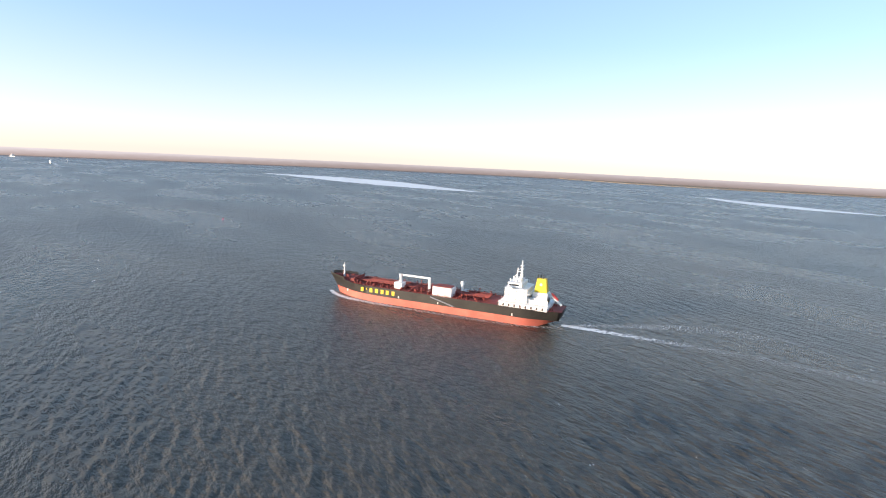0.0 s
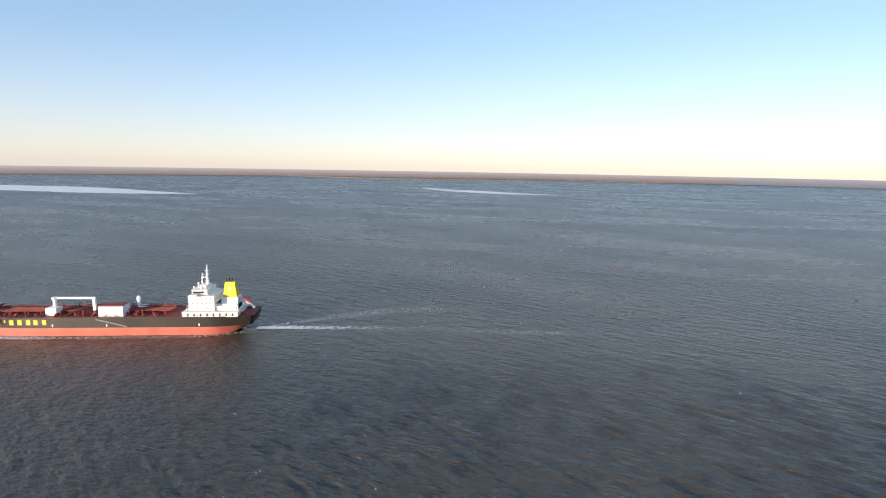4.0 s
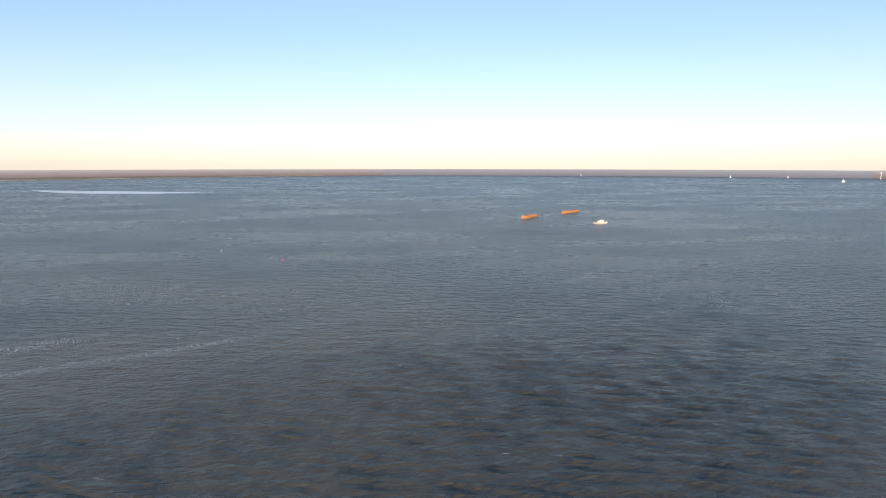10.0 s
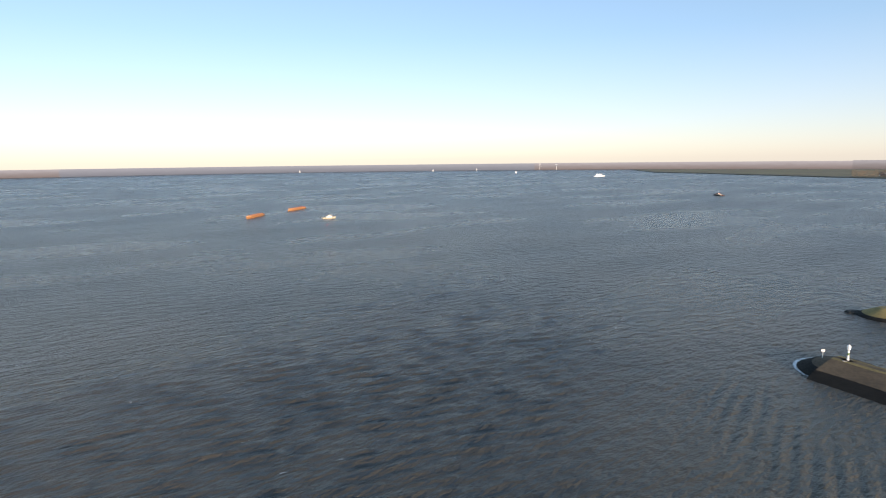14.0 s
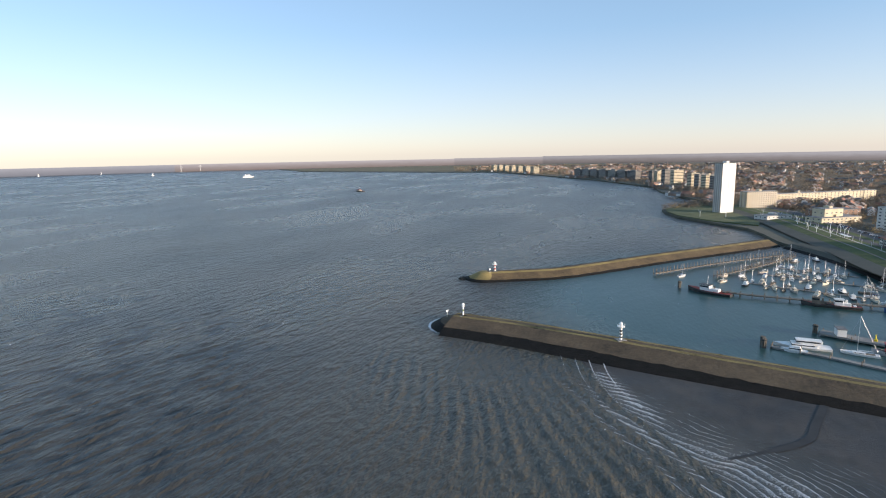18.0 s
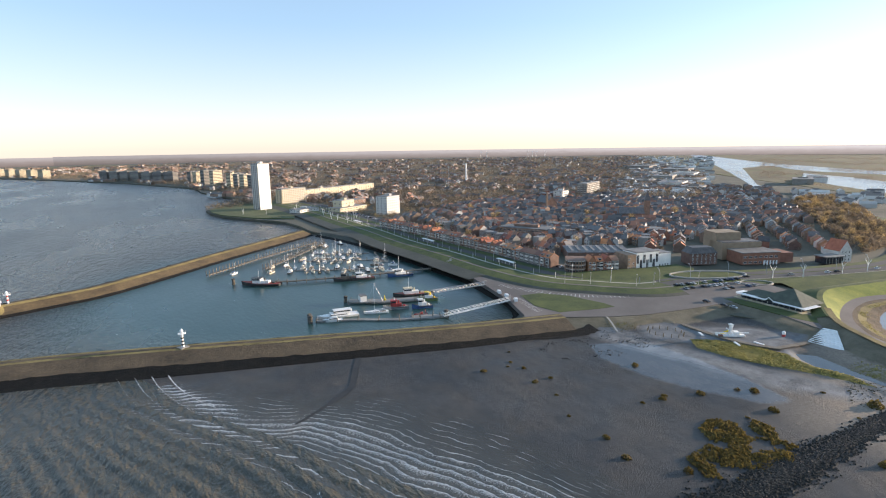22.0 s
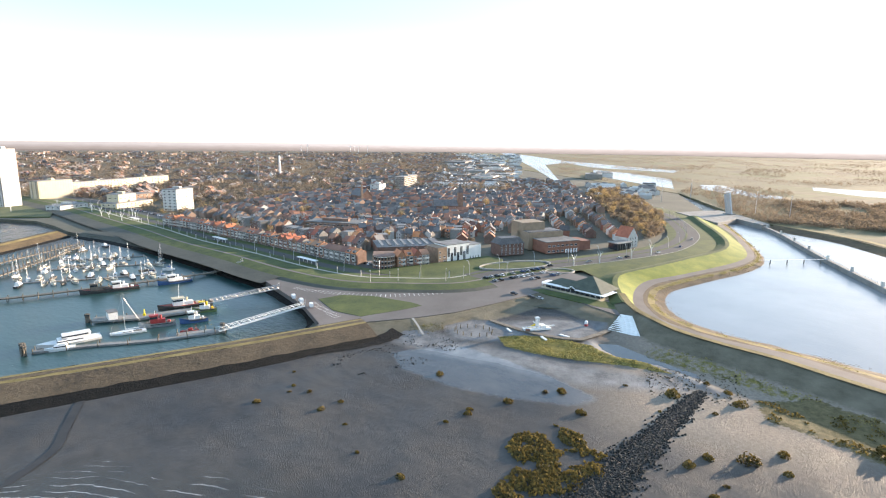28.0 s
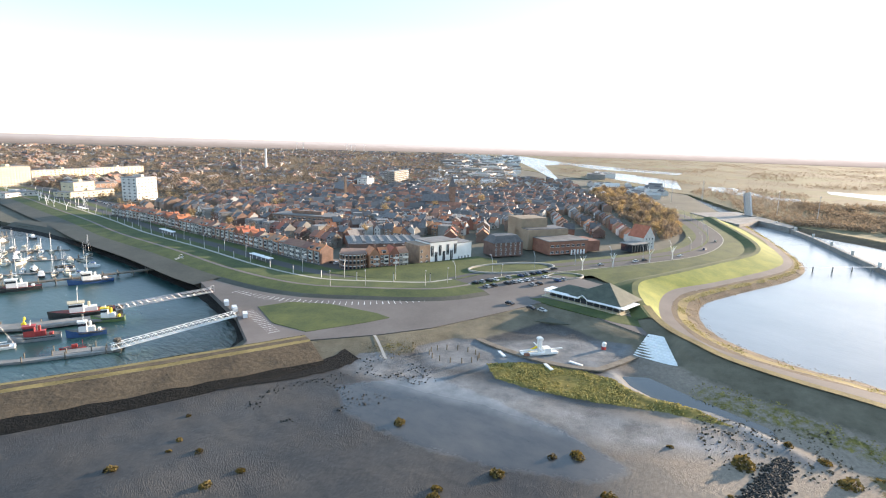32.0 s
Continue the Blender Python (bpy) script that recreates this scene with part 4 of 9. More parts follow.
# ---- the town ----
rng = random.Random(7)
BRICK = surface("dark brick", (0.15, 0.095, 0.07), (0.29, 0.19, 0.14), 0.85, 0.3, 3.0, 0.2, space="object", own=0.35)
RED_BRICK = surface("red brick", (0.22, 0.10, 0.065), (0.34, 0.17, 0.11), 0.85, 0.3, 3.0, 0.2, space="object", own=0.25)
RENDER = surface("pale render", (0.48, 0.46, 0.42), (0.66, 0.64, 0.60), 0.8, 0.3, 2.0, 0.1, space="object", own=0.2)
GREY_WALL = surface("grey brick", (0.20, 0.19, 0.17), (0.32, 0.30, 0.27), 0.85, 0.3, 3.0, 0.2, space="object", own=0.25)
ORANGE_TILE = surface("orange roof tiles", (0.36, 0.125, 0.06), (0.56, 0.22, 0.11), 0.75, 0.4, 2.5, 0.5, space="object", own=0.25)
DARK_TILE = surface("dark roof tiles", (0.075, 0.075, 0.08), (0.17, 0.16, 0.155), 0.6, 0.4, 2.5, 0.5, space="object", own=0.35)
BROWN_TILE = surface("brown roof tiles", (0.18, 0.095, 0.065), (0.32, 0.17, 0.12), 0.75, 0.4, 2.5, 0.5, space="object", own=0.3)
FLAT_ROOF = surface("flat roof felt", (0.13, 0.13, 0.13), (0.26, 0.255, 0.245), 0.8, 0.15, 1.2, 0.1, space="object", own=0.3)
CREAM_WALL = surface("cream facade", (0.52, 0.44, 0.30), (0.64, 0.56, 0.40), 0.8, 0.2, 1.5, 0.1, space="object")
TOWER_WHITE = surface("white tower panels", (0.70, 0.69, 0.66), (0.80, 0.79, 0.77), 0.6, 0.1, 1.0, 0.05, space="object")
GLASS = surface("window glass", (0.02, 0.025, 0.03), (0.045, 0.05, 0.06), 0.12, 0.5, 2.0, 0.0, space="object")
STEEL = surface("galvanised steel", (0.38, 0.39, 0.40), (0.55, 0.55, 0.55), 0.45, 0.5, 3.0, 0.1, 0.6)
TIMBER = surface("weathered timber", (0.10, 0.085, 0.065), (0.22, 0.19, 0.15), 0.85, 0.4, 3.0, 0.4)


def two_tone(name, parts):
    """A mesh of boxes, each with its own material: (box planes, material)."""
    me = bpy.data.meshes.new(name)
    bm, mats = bmesh.new(), []
    for planes, material in parts:
        if material not in mats:
            mats.append(material)
        before = set(bm.faces)
        box(bm, *planes)
        for f in set(bm.faces) - before:
            f.material_index = mats.index(material)
    bm.to_mesh(me)
    bm.free()
    for m in mats:
        me.materials.append(m)
    return me


def put(name, me, parent, x, y, z, turn=0.0, label=""):
    ob = new(name, me)
    ob.parent = parent
    ob.matrix_basis = pose(x, y, z, 0, 0, turn)
    return tagged(ob, label)


def window_mesh(name, w, h):
    return two_tone(name, [((-w / 2, w / 2, -0.05, 0.02, 0, h), WHITE_PAINT), ((-w / 2 + 0.1, -0.05, -0.07, 0, 0.1, h - 0.1), GLASS),
                           ((0.05, w / 2 - 0.1, -0.07, 0, 0.1, h - 0.1), GLASS), ((-w / 2 - 0.08, w / 2 + 0.08, -0.12, 0.0, -0.1, 0), RENDER)])


WINDOW = window_mesh("window", 1.5, 1.5)
TALL_WINDOW = window_mesh("window", 1.1, 1.8)
DOOR = two_tone("door", [((-0.5, 0.5, -0.06, 0.02, 0, 2.2), GREY_WALL), ((-0.35, 0.35, -0.08, 0, 1.5, 2.0), GLASS)])
CHIMNEY = two_tone("chimney", [((-0.45, 0.45, -0.35, 0.35, 0, 1.9), BRICK), ((-0.52, 0.52, -0.42, 0.42, 1.9, 2.05), RENDER), ((-0.2, 0.2, -0.15, 0.15, 2.05, 2.4), RED_BRICK)])
DORMER = two_tone("dormer", [((-1.1, 1.1, -0.1, 2.2, 0, 1.5), RENDER), ((-0.9, 0.9, -0.16, -0.1, 0.35, 1.3), GLASS), ((-1.25, 1.25, -0.3, 2.3, 1.5, 1.65), FLAT_ROOF)])


def gable_roof(w, d, eaves, ridge, over=0.35, cross=False):
    """A pitched roof with thickness; cross: the ridge runs front to back."""
    bm = bmesh.new()
    if cross:
        prof, length = [(-w / 2 - over, eaves - 0.25), (0, ridge), (w / 2 + over, eaves - 0.25)], d / 2 + 0.15
    else:
        prof, length = [(-d / 2 - over, eaves - 0.25), (0, ridge), (d / 2 + over, eaves - 0.25)], w / 2 + 0.02
    for s in (-length, length):
        for a, z in prof:
            for k in (0, 0.25):
                bm.verts.new((a, s, z + k) if cross else (s, a, z + k))
    v = list(bm.verts)
    v = [v[0:6], v[6:12]]
    for i in (0, 2):
        for k in (0, 1):
            bm.faces.new((v[0][i + k], v[1][i + k], v[1][i + 2 + k], v[0][i + 2 + k]))
    for e in (0, 1):
        for i in (0, 2):
            bm.faces.new((v[e][i], v[e][i + 1], v[e][i + 3], v[e][i + 2]))
    bm.faces.new((v[0][0], v[0][1], v[1][1], v[1][0]))
    bm.faces.new((v[0][4], v[0][5], v[1][5], v[1][4]))
    bmesh.ops.recalc_face_normals(bm, faces=bm.faces)
    return bm


def gable_walls(w, d, eaves, ridge, cross=False):
    bm = bmesh.new()
    x, y = w / 2, d / 2
    base = [bm.verts.new((a, b, 0)) for a, b in ((-x, -y), (x, -y), (x, y), (-x, y))]
    top = [bm.verts.new((a, b, eaves)) for a, b in ((-x, -y), (x, -y), (x, y), (-x, y))]
    for k in range(4):
        j = (k + 1) % 4
        bm.faces.new((base[k], base[j], top[j], top[k]))
    if cross:
        p, q = bm.verts.new((0, -y, ridge)), bm.verts.new((0, y, ridge))
        bm.faces.new((top[0], top[1], p)), bm.faces.new((top[2], top[3], q))
    else:
        p, q = bm.verts.new((x, 0, ridge)), bm.verts.new((-x, 0, ridge))
        bm.faces.new((top[1], top[2], p)), bm.faces.new((top[3], top[0], q))
    return bm


def house(w, d, eaves, ridge, wall, roof, label, floors=2, cross=False, dormer=False, flat_top=False, rich=True):
    h = thing("house", label, "house")
    if flat_top:
        bm = box(bmesh.new(), -w / 2, w / 2, -d / 2, d / 2, 0, eaves)
        part("wall", bm, wall, h)
        bm = box(bmesh.new(), -w / 2 - 0.12, w / 2 + 0.12, -d / 2 - 0.12, d / 2 + 0.12, eaves, eaves + 0.35, taper=0.05)
        part("roof", bm, roof, h)
    else:
        part("wall", gable_walls(w, d, eaves, ridge, cross), wall, h)
        part("roof", gable_roof(w, d, eaves, ridge, cross=cross), roof, h)
        put("chimney", CHIMNEY, h, w * 0.3, 0.6, ridge - 0.9)
        if dormer:
            put("dormer", DORMER, h, 0, -d / 2 + 0.5, eaves + 0.3)
    step = eaves / floors
    cols = 2 if w < 8 else 3
    for f in range(floors):
        for c in range(cols):
            x = (c + 0.5) * w / cols - w / 2
            if f == 0 and c == 0:
                put("door", DOOR, h, x, -d / 2, 0)
            else:
                put("window", WINDOW if rich else TALL_WINDOW, h, x, -d / 2, f * step + 0.85)
    return h


BAY = two_tone("bay_window", [((-1.25, 1.25, -0.95, 0.05, 3.0, 8.0), RENDER), ((-1.1, 1.1, -1.0, -0.95, 3.9, 5.2), GLASS), ((-1.1, 1.1, -1.0, -0.95, 6.3, 7.5), GLASS), ((-1.3, -1.25, -0.8, -0.1, 3.9, 5.2), GLASS), ((-1.4, 1.4, -1.1, 0.05, 8.0, 8.2), FLAT_ROOF)])
BALCONY = two_tone("balcony", [((-1.7, 1.7, -1.1, 0.05, 0, 0.2), RENDER), ((-1.7, 1.7, -1.1, -1.02, 0.18, 1.1), RENDER)])
KINDS = [
    house(6.5, 9.5, 6.0, 9.8, BRICK, ORANGE_TILE, "dark brick terraced house with an orange tiled roof", dormer=True),
    house(6.0, 9.5, 6.2, 10.0, GREY_WALL, DARK_TILE, "grey brick terraced house with a dark tiled roof", dormer=True),
    house(7.0, 10.0, 8.6, 12.0, BRICK, DARK_TILE, "tall dark brick town house with a slate-dark roof", 3),
    house(6.2, 9.0, 5.8, 9.6, RENDER, ORANGE_TILE, "white rendered house with an orange tiled roof"),
    house(6.5, 9.0, 6.0, 10.2, RED_BRICK, DARK_TILE, "red brick gabled house with a dark roof", cross=True),
    house(9.0, 10.0, 8.8, 9.2, GREY_WALL, FLAT_ROOF, "grey flat-roofed apartment house", 3, flat_top=True),
    house(6.6, 9.5, 5.6, 9.2, BRICK, BROWN_TILE, "dark brick house with a brown tiled roof"),
    house(6.0, 9.0, 8.2, 11.0, RENDER, DARK_TILE, "white rendered town house with a dark roof", 3, cross=True),
    house(7.5, 9.5, 5.6, 9.6, RED_BRICK, BROWN_TILE, "red brick house with a brown roof", dormer=True),
    house(5.8, 10.0, 8.6, 11.6, BRICK, ORANGE_TILE, "tall brick sea-front house with white bay and orange roof", 3, dormer=True),
    house(6.0, 10.0, 8.8, 11.4, GREY_WALL, BROWN_TILE, "grey brick sea-front house with white balconies", 3),
    house(5.6, 10.0, 9.0, 9.4, RED_BRICK, FLAT_ROOF, "flat-roofed red brick sea-front house with white bay", 3, flat_top=True),
    house(6.2, 10.0, 8.4, 12.2, RED_BRICK, ORANGE_TILE, "gabled red brick sea-front house with orange tiles", 3, cross=True),
]
for k_, piece in ((9, BAY), (10, BALCONY), (11, BAY), (12, BALCONY)):
    if piece is BAY:
        put("bay_window", BAY, KINDS[k_], 0.9, -5.0, 0)
    else:
        for z_ in (2.8, 5.7):
            put("balcony", BALCONY, KINDS[k_], 0.9, -5.0, z_)
SIZES = [6.5, 6.0, 7.0, 6.2, 6.5, 9.0, 6.6, 6.0, 7.5, 5.8, 6.0, 5.6, 6.2]
used_kind = set()


def stand_house(k, x, y, turn, z=3.2, group="old town houses"):
    m = pose(x, y, z, 0, 0, turn)
    if k in used_kind:
        ob = copy_thing(KINDS[k], m)
    else:
        used_kind.add(k)
        ob = KINDS[k]
        ob.matrix_basis = m
    return tagged(ob, group=group)


OLD_TOWN = [(396, 112), (428, 225), (515, 405), (640, 440), (900, 420), (1000, 250), (980, 40), (900, -22), (700, -45), (585, -60), (520, -40), (505, 60), (440, 80)]
KEEP_OUT = [[(380, 60), (470, 60), (500, 95), (492, 150), (430, 150), (380, 115)], [(450, -35), (560, -75), (570, 60), (450, 70)], [(600, 455), (660, 455), (660, 500), (600, 500)],
            [(690, 120), (722, 120), (722, 150), (690, 150)], [(980, 260), (1085, 260), (1085, 345), (980, 345)]]


def within(points, x, y):
    odd = False
    for (ax, ay), (bx, by) in zip(points, [*points[1:], points[0]]):
        if (ay > y) != (by > y) and x < (bx - ax) * (y - ay) / (by - ay) + ax:
            odd = not odd
    return odd


def clear(x, y):
    return within(OLD_TOWN, x, y) and not any(within(p, x, y) for p in KEEP_OUT)


def along(line, offset, start=0.0):
    """Walks a line at an offset to its left: a function that gives place and heading at a length."""
    nrm = left_of(line)
    pts = [p + w * offset for p, w in zip(line, nrm)]
    lens = [0.0]
    for a, b in zip(pts, pts[1:]):
        lens.append(lens[-1] + (b - a).length)

    def at(s):
        for k in range(len(pts) - 1):
            if lens[k + 1] >= s:
                f = (s - lens[k]) / max(1e-6, lens[k + 1] - lens[k])
                p, d = pts[k].lerp(pts[k + 1], f), pts[k + 1] - pts[k]
                return p.x, p.y, math.degrees(math.atan2(d.y, d.x))
        return None
    return at, lens[-1]


near_spots, far_spots = [], []
STREETS = [(71, 0)] + [(92 + 48 * k + 17 * j, j) for k in range(11) for j in (0, 1)]
for offset, back in STREETS:
    at, total = along(FRONT, offset)
    s = 300.0
    first = offset < 75
    while s < total - 5:
        k = rng.choice((0, 0, 3, 0, 0, 4, 3, 7, 1)) if first else rng.choice((0, 1, 1, 2, 4, 5, 6, 6, 7, 8, 3))
        s += SIZES[k] / 2
        spot = at(s)
        s += SIZES[k] / 2 + (rng.choice((0, 0, 0, 0, 0, 7)) if first else rng.choice((0, 0, 0, 0.5, 3, 12)))
        if not spot:
            break
        x, y, a = spot
        if clear(x, y) and not (first and y < 404):
            (near_spots if x + 0.3 * abs(y - 150) < 610 else far_spots).append((k, x, y, a + (180 if back else 0) + (0 if first else rng.uniform(-4, 4))))
for j in range(12):
    oy = 88 - 24 * j
    x = 470.0
    while x < 1000:
        k = rng.choice((0, 1, 1, 2, 4, 4, 6, 6, 8, 3))
        x += SIZES[k] + rng.choice((0, 0, 0, 1, 8))
        y = oy + (x - 500) * 0.16
        if clear(x, y) and y < 100 and not any(abs(x - q[1]) < 9 and abs(y - q[2]) < 11 for q in near_spots):
            (near_spots if x < 640 else far_spots).append((k, x, y, 9 + (180 if j % 2 else 0) + rng.uniform(-5, 5)))
near_spots.sort(key=lambda q: q[1] + 0.3 * abs(q[2] - 120))
far_spots += near_spots[330:]
for k, x, y, a in near_spots[:330]:
    stand_house(k, x, y, a)


# the terrace facing the sea, wall to wall
at, total = along(spans([(506, 400), (485, 342), (462, 291), (442, 246), (424, 206), (405, 169), (391, 139)], 4), 5.0)
s = 0.0
while s < total - 6:
    k = rng.choice((9, 9, 10, 10, 11, 12))
    s += SIZES[k] / 2
    x, y, a = at(s)
    stand_house(k, x, y, a, 3.6, "sea-front terrace")
    s += SIZES[k] / 2 + 0.02
for k, (x, y) in zip((12, 9, 12, 10), ((398.5, 111.5), (402.3, 106.8), (406.0, 102.2), (409.8, 97.6))):
    stand_house(k, x, y, -51, 3.6, "sea-front terrace")


def joined_houses(name, spots, label, big=1.0, pale=False):
    """Far houses, too many to tell apart: walls and roofs in one mesh."""
    mats = [BRICK_FAR, RENDER_FAR, ORANGE_FAR, DARK_FAR]
    verts, faces, index = [], [], []
    for k, x, y, a in spots:
        w, d, e = rng.uniform(6, 9) * big, rng.uniform(8, 10), rng.uniform(4.5, 7)
        r = e + rng.uniform(2.5, 4)
        c, s = math.cos(radians(a)), math.sin(radians(a))
        i = len(verts)
        for px_, py_, pz in ((-w / 2, -d / 2, 0), (w / 2, -d / 2, 0), (w / 2, d / 2, 0), (-w / 2, d / 2, 0), (-w / 2, -d / 2, e), (w / 2, -d / 2, e), (w / 2, d / 2, e), (-w / 2, d / 2, e), (w / 2, 0, r), (-w / 2, 0, r)):
            verts.append((x + px_ * c - py_ * s, y + px_ * s + py_ * c, 3.2 + pz))
        wall, roof = rng.choice((0, 0, 0, 0, 1)), rng.choice((2, 3, 3) if big < 1.1 else (2, 3, 3, 3, 3))
        if pale:
            wall, roof, r = 1, rng.choice((1, 3)), e + 1.2
        for f, m in (((0, 1, 5, 4), wall), ((1, 2, 6, 8, 5), wall), ((2, 3, 7, 6), wall), ((3, 0, 4, 9, 7), wall), ((4, 5, 8, 9), roof), ((6, 7, 9, 8), roof)):
            faces.append(tuple(i + q for q in f))
            index.append(m)
    me = bpy.data.meshes.new(name)
    me.from_pydata(verts, [], faces)
    for m in mats:
        me.materials.append(m)
    me.polygons.foreach_set("material_index", index)
    return tagged(new(name, me), label, "houses", kind="stuff")


def island_surface(name, dark, light, rough=0.8, through_light=0.0):
    m, n, l = nodes_of(name)
    r = n.new("ShaderNodeNewGeometry").outputs["Random Per Island"]
    f = noise_at(n, l, 0.4, 4)
    col = ramp(n, l, maths(n, l, "ADD", maths(n, l, "MULTIPLY", r, 0.7), maths(n, l, "MULTIPLY", f, 0.3)), [(0.15, dark), (0.85, light)])
    l.new(col, n["Principled BSDF"].inputs["Base Color"])
    n["Principled BSDF"].inputs["Roughness"].default_value = rough
    if through_light:
        tr, mx = n.new("ShaderNodeBsdfTranslucent"), n.new("ShaderNodeMixShader")
        l.new(col, tr.inputs["Color"])
        mx.inputs["Fac"].default_value = through_light
        l.new(n["Principled BSDF"].outputs[0], mx.inputs[1])
        l.new(tr.outputs[0], mx.inputs[2])
        l.new(mx.outputs[0], n["Material Output"].inputs["Surface"])
    return m


BRICK_FAR = island_surface("far brick", (0.16, 0.11, 0.08), (0.38, 0.26, 0.19))
RENDER_FAR = island_surface("far render", (0.45, 0.43, 0.40), (0.72, 0.70, 0.66))
ORANGE_FAR = island_surface("far orange roofs", (0.20, 0.095, 0.065), (0.42, 0.20, 0.125))
DARK_FAR = island_surface("far dark roofs", (0.075, 0.07, 0.07), (0.24, 0.21, 0.19))
joined_houses("town_houses", far_spots, "dense brick houses of the old town with tiled roofs")

# suburbs out to the horizon
suburb = []
for _ in range(1700):
    a, r = rng.uniform(16, 90), 600 + 3500 * rng.random() ** 1.35
    cx, cy = r * math.sin(radians(a)), r * math.cos(radians(a))
    if within(OLD_TOWN, cx, cy) or not within(COAST, cx, cy) or cx < 700 and cy < 800 or cy < 0.105 * cx + 10:
        continue
    turn = rng.choice((20, 65, 110, 40))
    for j in range(rng.randint(4, 9)):
        suburb.append((0, cx + j * 9 * math.cos(radians(turn)), cy + j * 9 * math.sin(radians(turn)), turn))
sheds = []
for _ in range(420):
    x = 1080 + 2900 * rng.random() ** 1.3
    y = rng.uniform(0.10 * x + 2, 0.2 * x + 60)
    sheds.append((0, x, y, rng.choice((8, 98, 20))))
for _ in range(34):
    sheds.append((0, rng.uniform(960, 1240), rng.uniform(-150, -20), rng.choice((8, 98, 20))))
for _ in range(260):
    x, y = rng.uniform(900, 1300), rng.uniform(-20, 135)
    if y > 0.105 * (x - 1000) - 10 and not within(OLD_TOWN, x, y):
        suburb.append((0, x, y, rng.choice((10, 100, 25))))
joined_houses("suburb_houses", suburb, "rows of suburban brick houses among bare trees", 1.15)
joined_houses("harbour_sheds", sheds, "pale sheds and works along the canal", 3.2, True)

# ---- trees ----
BARK = surface("bark", (0.06, 0.05, 0.04), (0.14, 0.115, 0.09), 0.9, 0.5, 3.0, 0.4, space="object")
TWIGS = island_surface("bare winter twigs", (0.115, 0.09, 0.066), (0.31, 0.24, 0.165), 0.9, 0.4)
# bare trees again, with the low sun's gold put into their colour
SUNLIT_TWIGS = island_surface("bare twigs in golden sunlight", (0.20, 0.15, 0.085), (0.50, 0.37, 0.18), 0.85, 0.5)
EVERGREEN = island_surface("dark evergreen leaves", (0.02, 0.035, 0.012), (0.06, 0.085, 0.03), 0.8)
MARSH_LEAVES = island_surface("salt marsh leaves", (0.05, 0.042, 0.012), (0.21, 0.15, 0.04), 0.85, 0.35)


def tree(name, height_, spread, leaves, label, count=420, seed=1):
    r = random.Random(seed)
    t = thing(name, label, "tree")
    bm = bmesh.new()
    rod(bm, (0, 0, -0.3), (0.1, 0.05, height_ * 0.45), height_ * 0.022, height_ * 0.014, 7)
    tips = []
    for k in range(9):
        a, z = 2.4 * k, height_ * (0.3 + 0.05 * k)
        reach_ = spread * (0.9 - 0.05 * k) * r.uniform(0.6, 0.95)
        tip = (reach_ * math.cos(a), reach_ * math.sin(a), min(height_ * 0.96, z + height_ * r.uniform(0.2, 0.4)))
        rod(bm, (0.1 * z / height_, 0.05, z), tip, height_ * 0.009, height_ * 0.003, 5)
        tips.append((Vector((0, 0, z)), Vector(tip)))
    part("trunk", bm, BARK, t)
    verts, faces = [], []
    for _ in range(count):
        a, b = r.choice(tips)
        p = a.lerp(b, r.uniform(0.45, 1.08)) + Vector((r.gauss(0, 1), r.gauss(0, 1), r.gauss(0, 0.9))) * spread * 0.2
        u = Vector((r.gauss(0, 1), r.gauss(0, 1), r.gauss(0, 1))).normalized()
        v = u.orthogonal().normalized()
        s = height_ * r.uniform(0.02, 0.045)
        i = len(verts)
        verts += [tuple(p - u * s), tuple(p + v * s * 0.5), tuple(p + u * s), tuple(p - v * s * 0.5)]
        faces.append((i, i + 1, i + 2, i + 3))
    mesh_object("crown", verts, faces, leaves, t)
    return t


TREES = [tree("tree", 13, 5.0, SUNLIT_TWIGS, "tall bare tree coloured golden by low sun", 520, 2),
         tree("tree", 11, 4.2, TWIGS, "bare brown winter tree", 520, 3),
         tree("tree", 8, 3.2, EVERGREEN, "dark evergreen tree in a garden", 420, 4)]
first_tree = set()


def stand_tree(k, x, y, z, s=1.0, group="town trees"):
    m = pose(x, y, z, 0, 0, rng.uniform(0, 360)) @ Matrix.Scale(s, 4)
    if k in first_tree:
        made = copy_thing(TREES[k], m)
    else:
        first_tree.add(k)
        made = TREES[k]
    made.matrix_basis = m
    return tagged(made, group=group)


RAMPART = [(575, -72), (620, -62), (700, -50), (820, -40), (960, -15), (1105, -40), (1105, -75), (900, -100), (760, -105), (660, -98), (600, -88)]
while len([0 for o in bpy.data.objects if o.name.startswith("tree")]) < 150:
    x, y = rng.uniform(560, 1110), rng.uniform(-110, -10)
    if within(RAMPART, x, y):
        stand_tree(0 if rng.random() < 0.3 else 1, x, y, 4.0, rng.uniform(0.65, 1.0), "trees on the old rampart")
for _ in range(90):
    x, y = rng.uniform(420, 760), rng.uniform(-20, 420)
    if clear(x, y):
        stand_tree(rng.choice((0, 1, 1, 2)), x, y, 3.2, rng.uniform(0.7, 1.1))


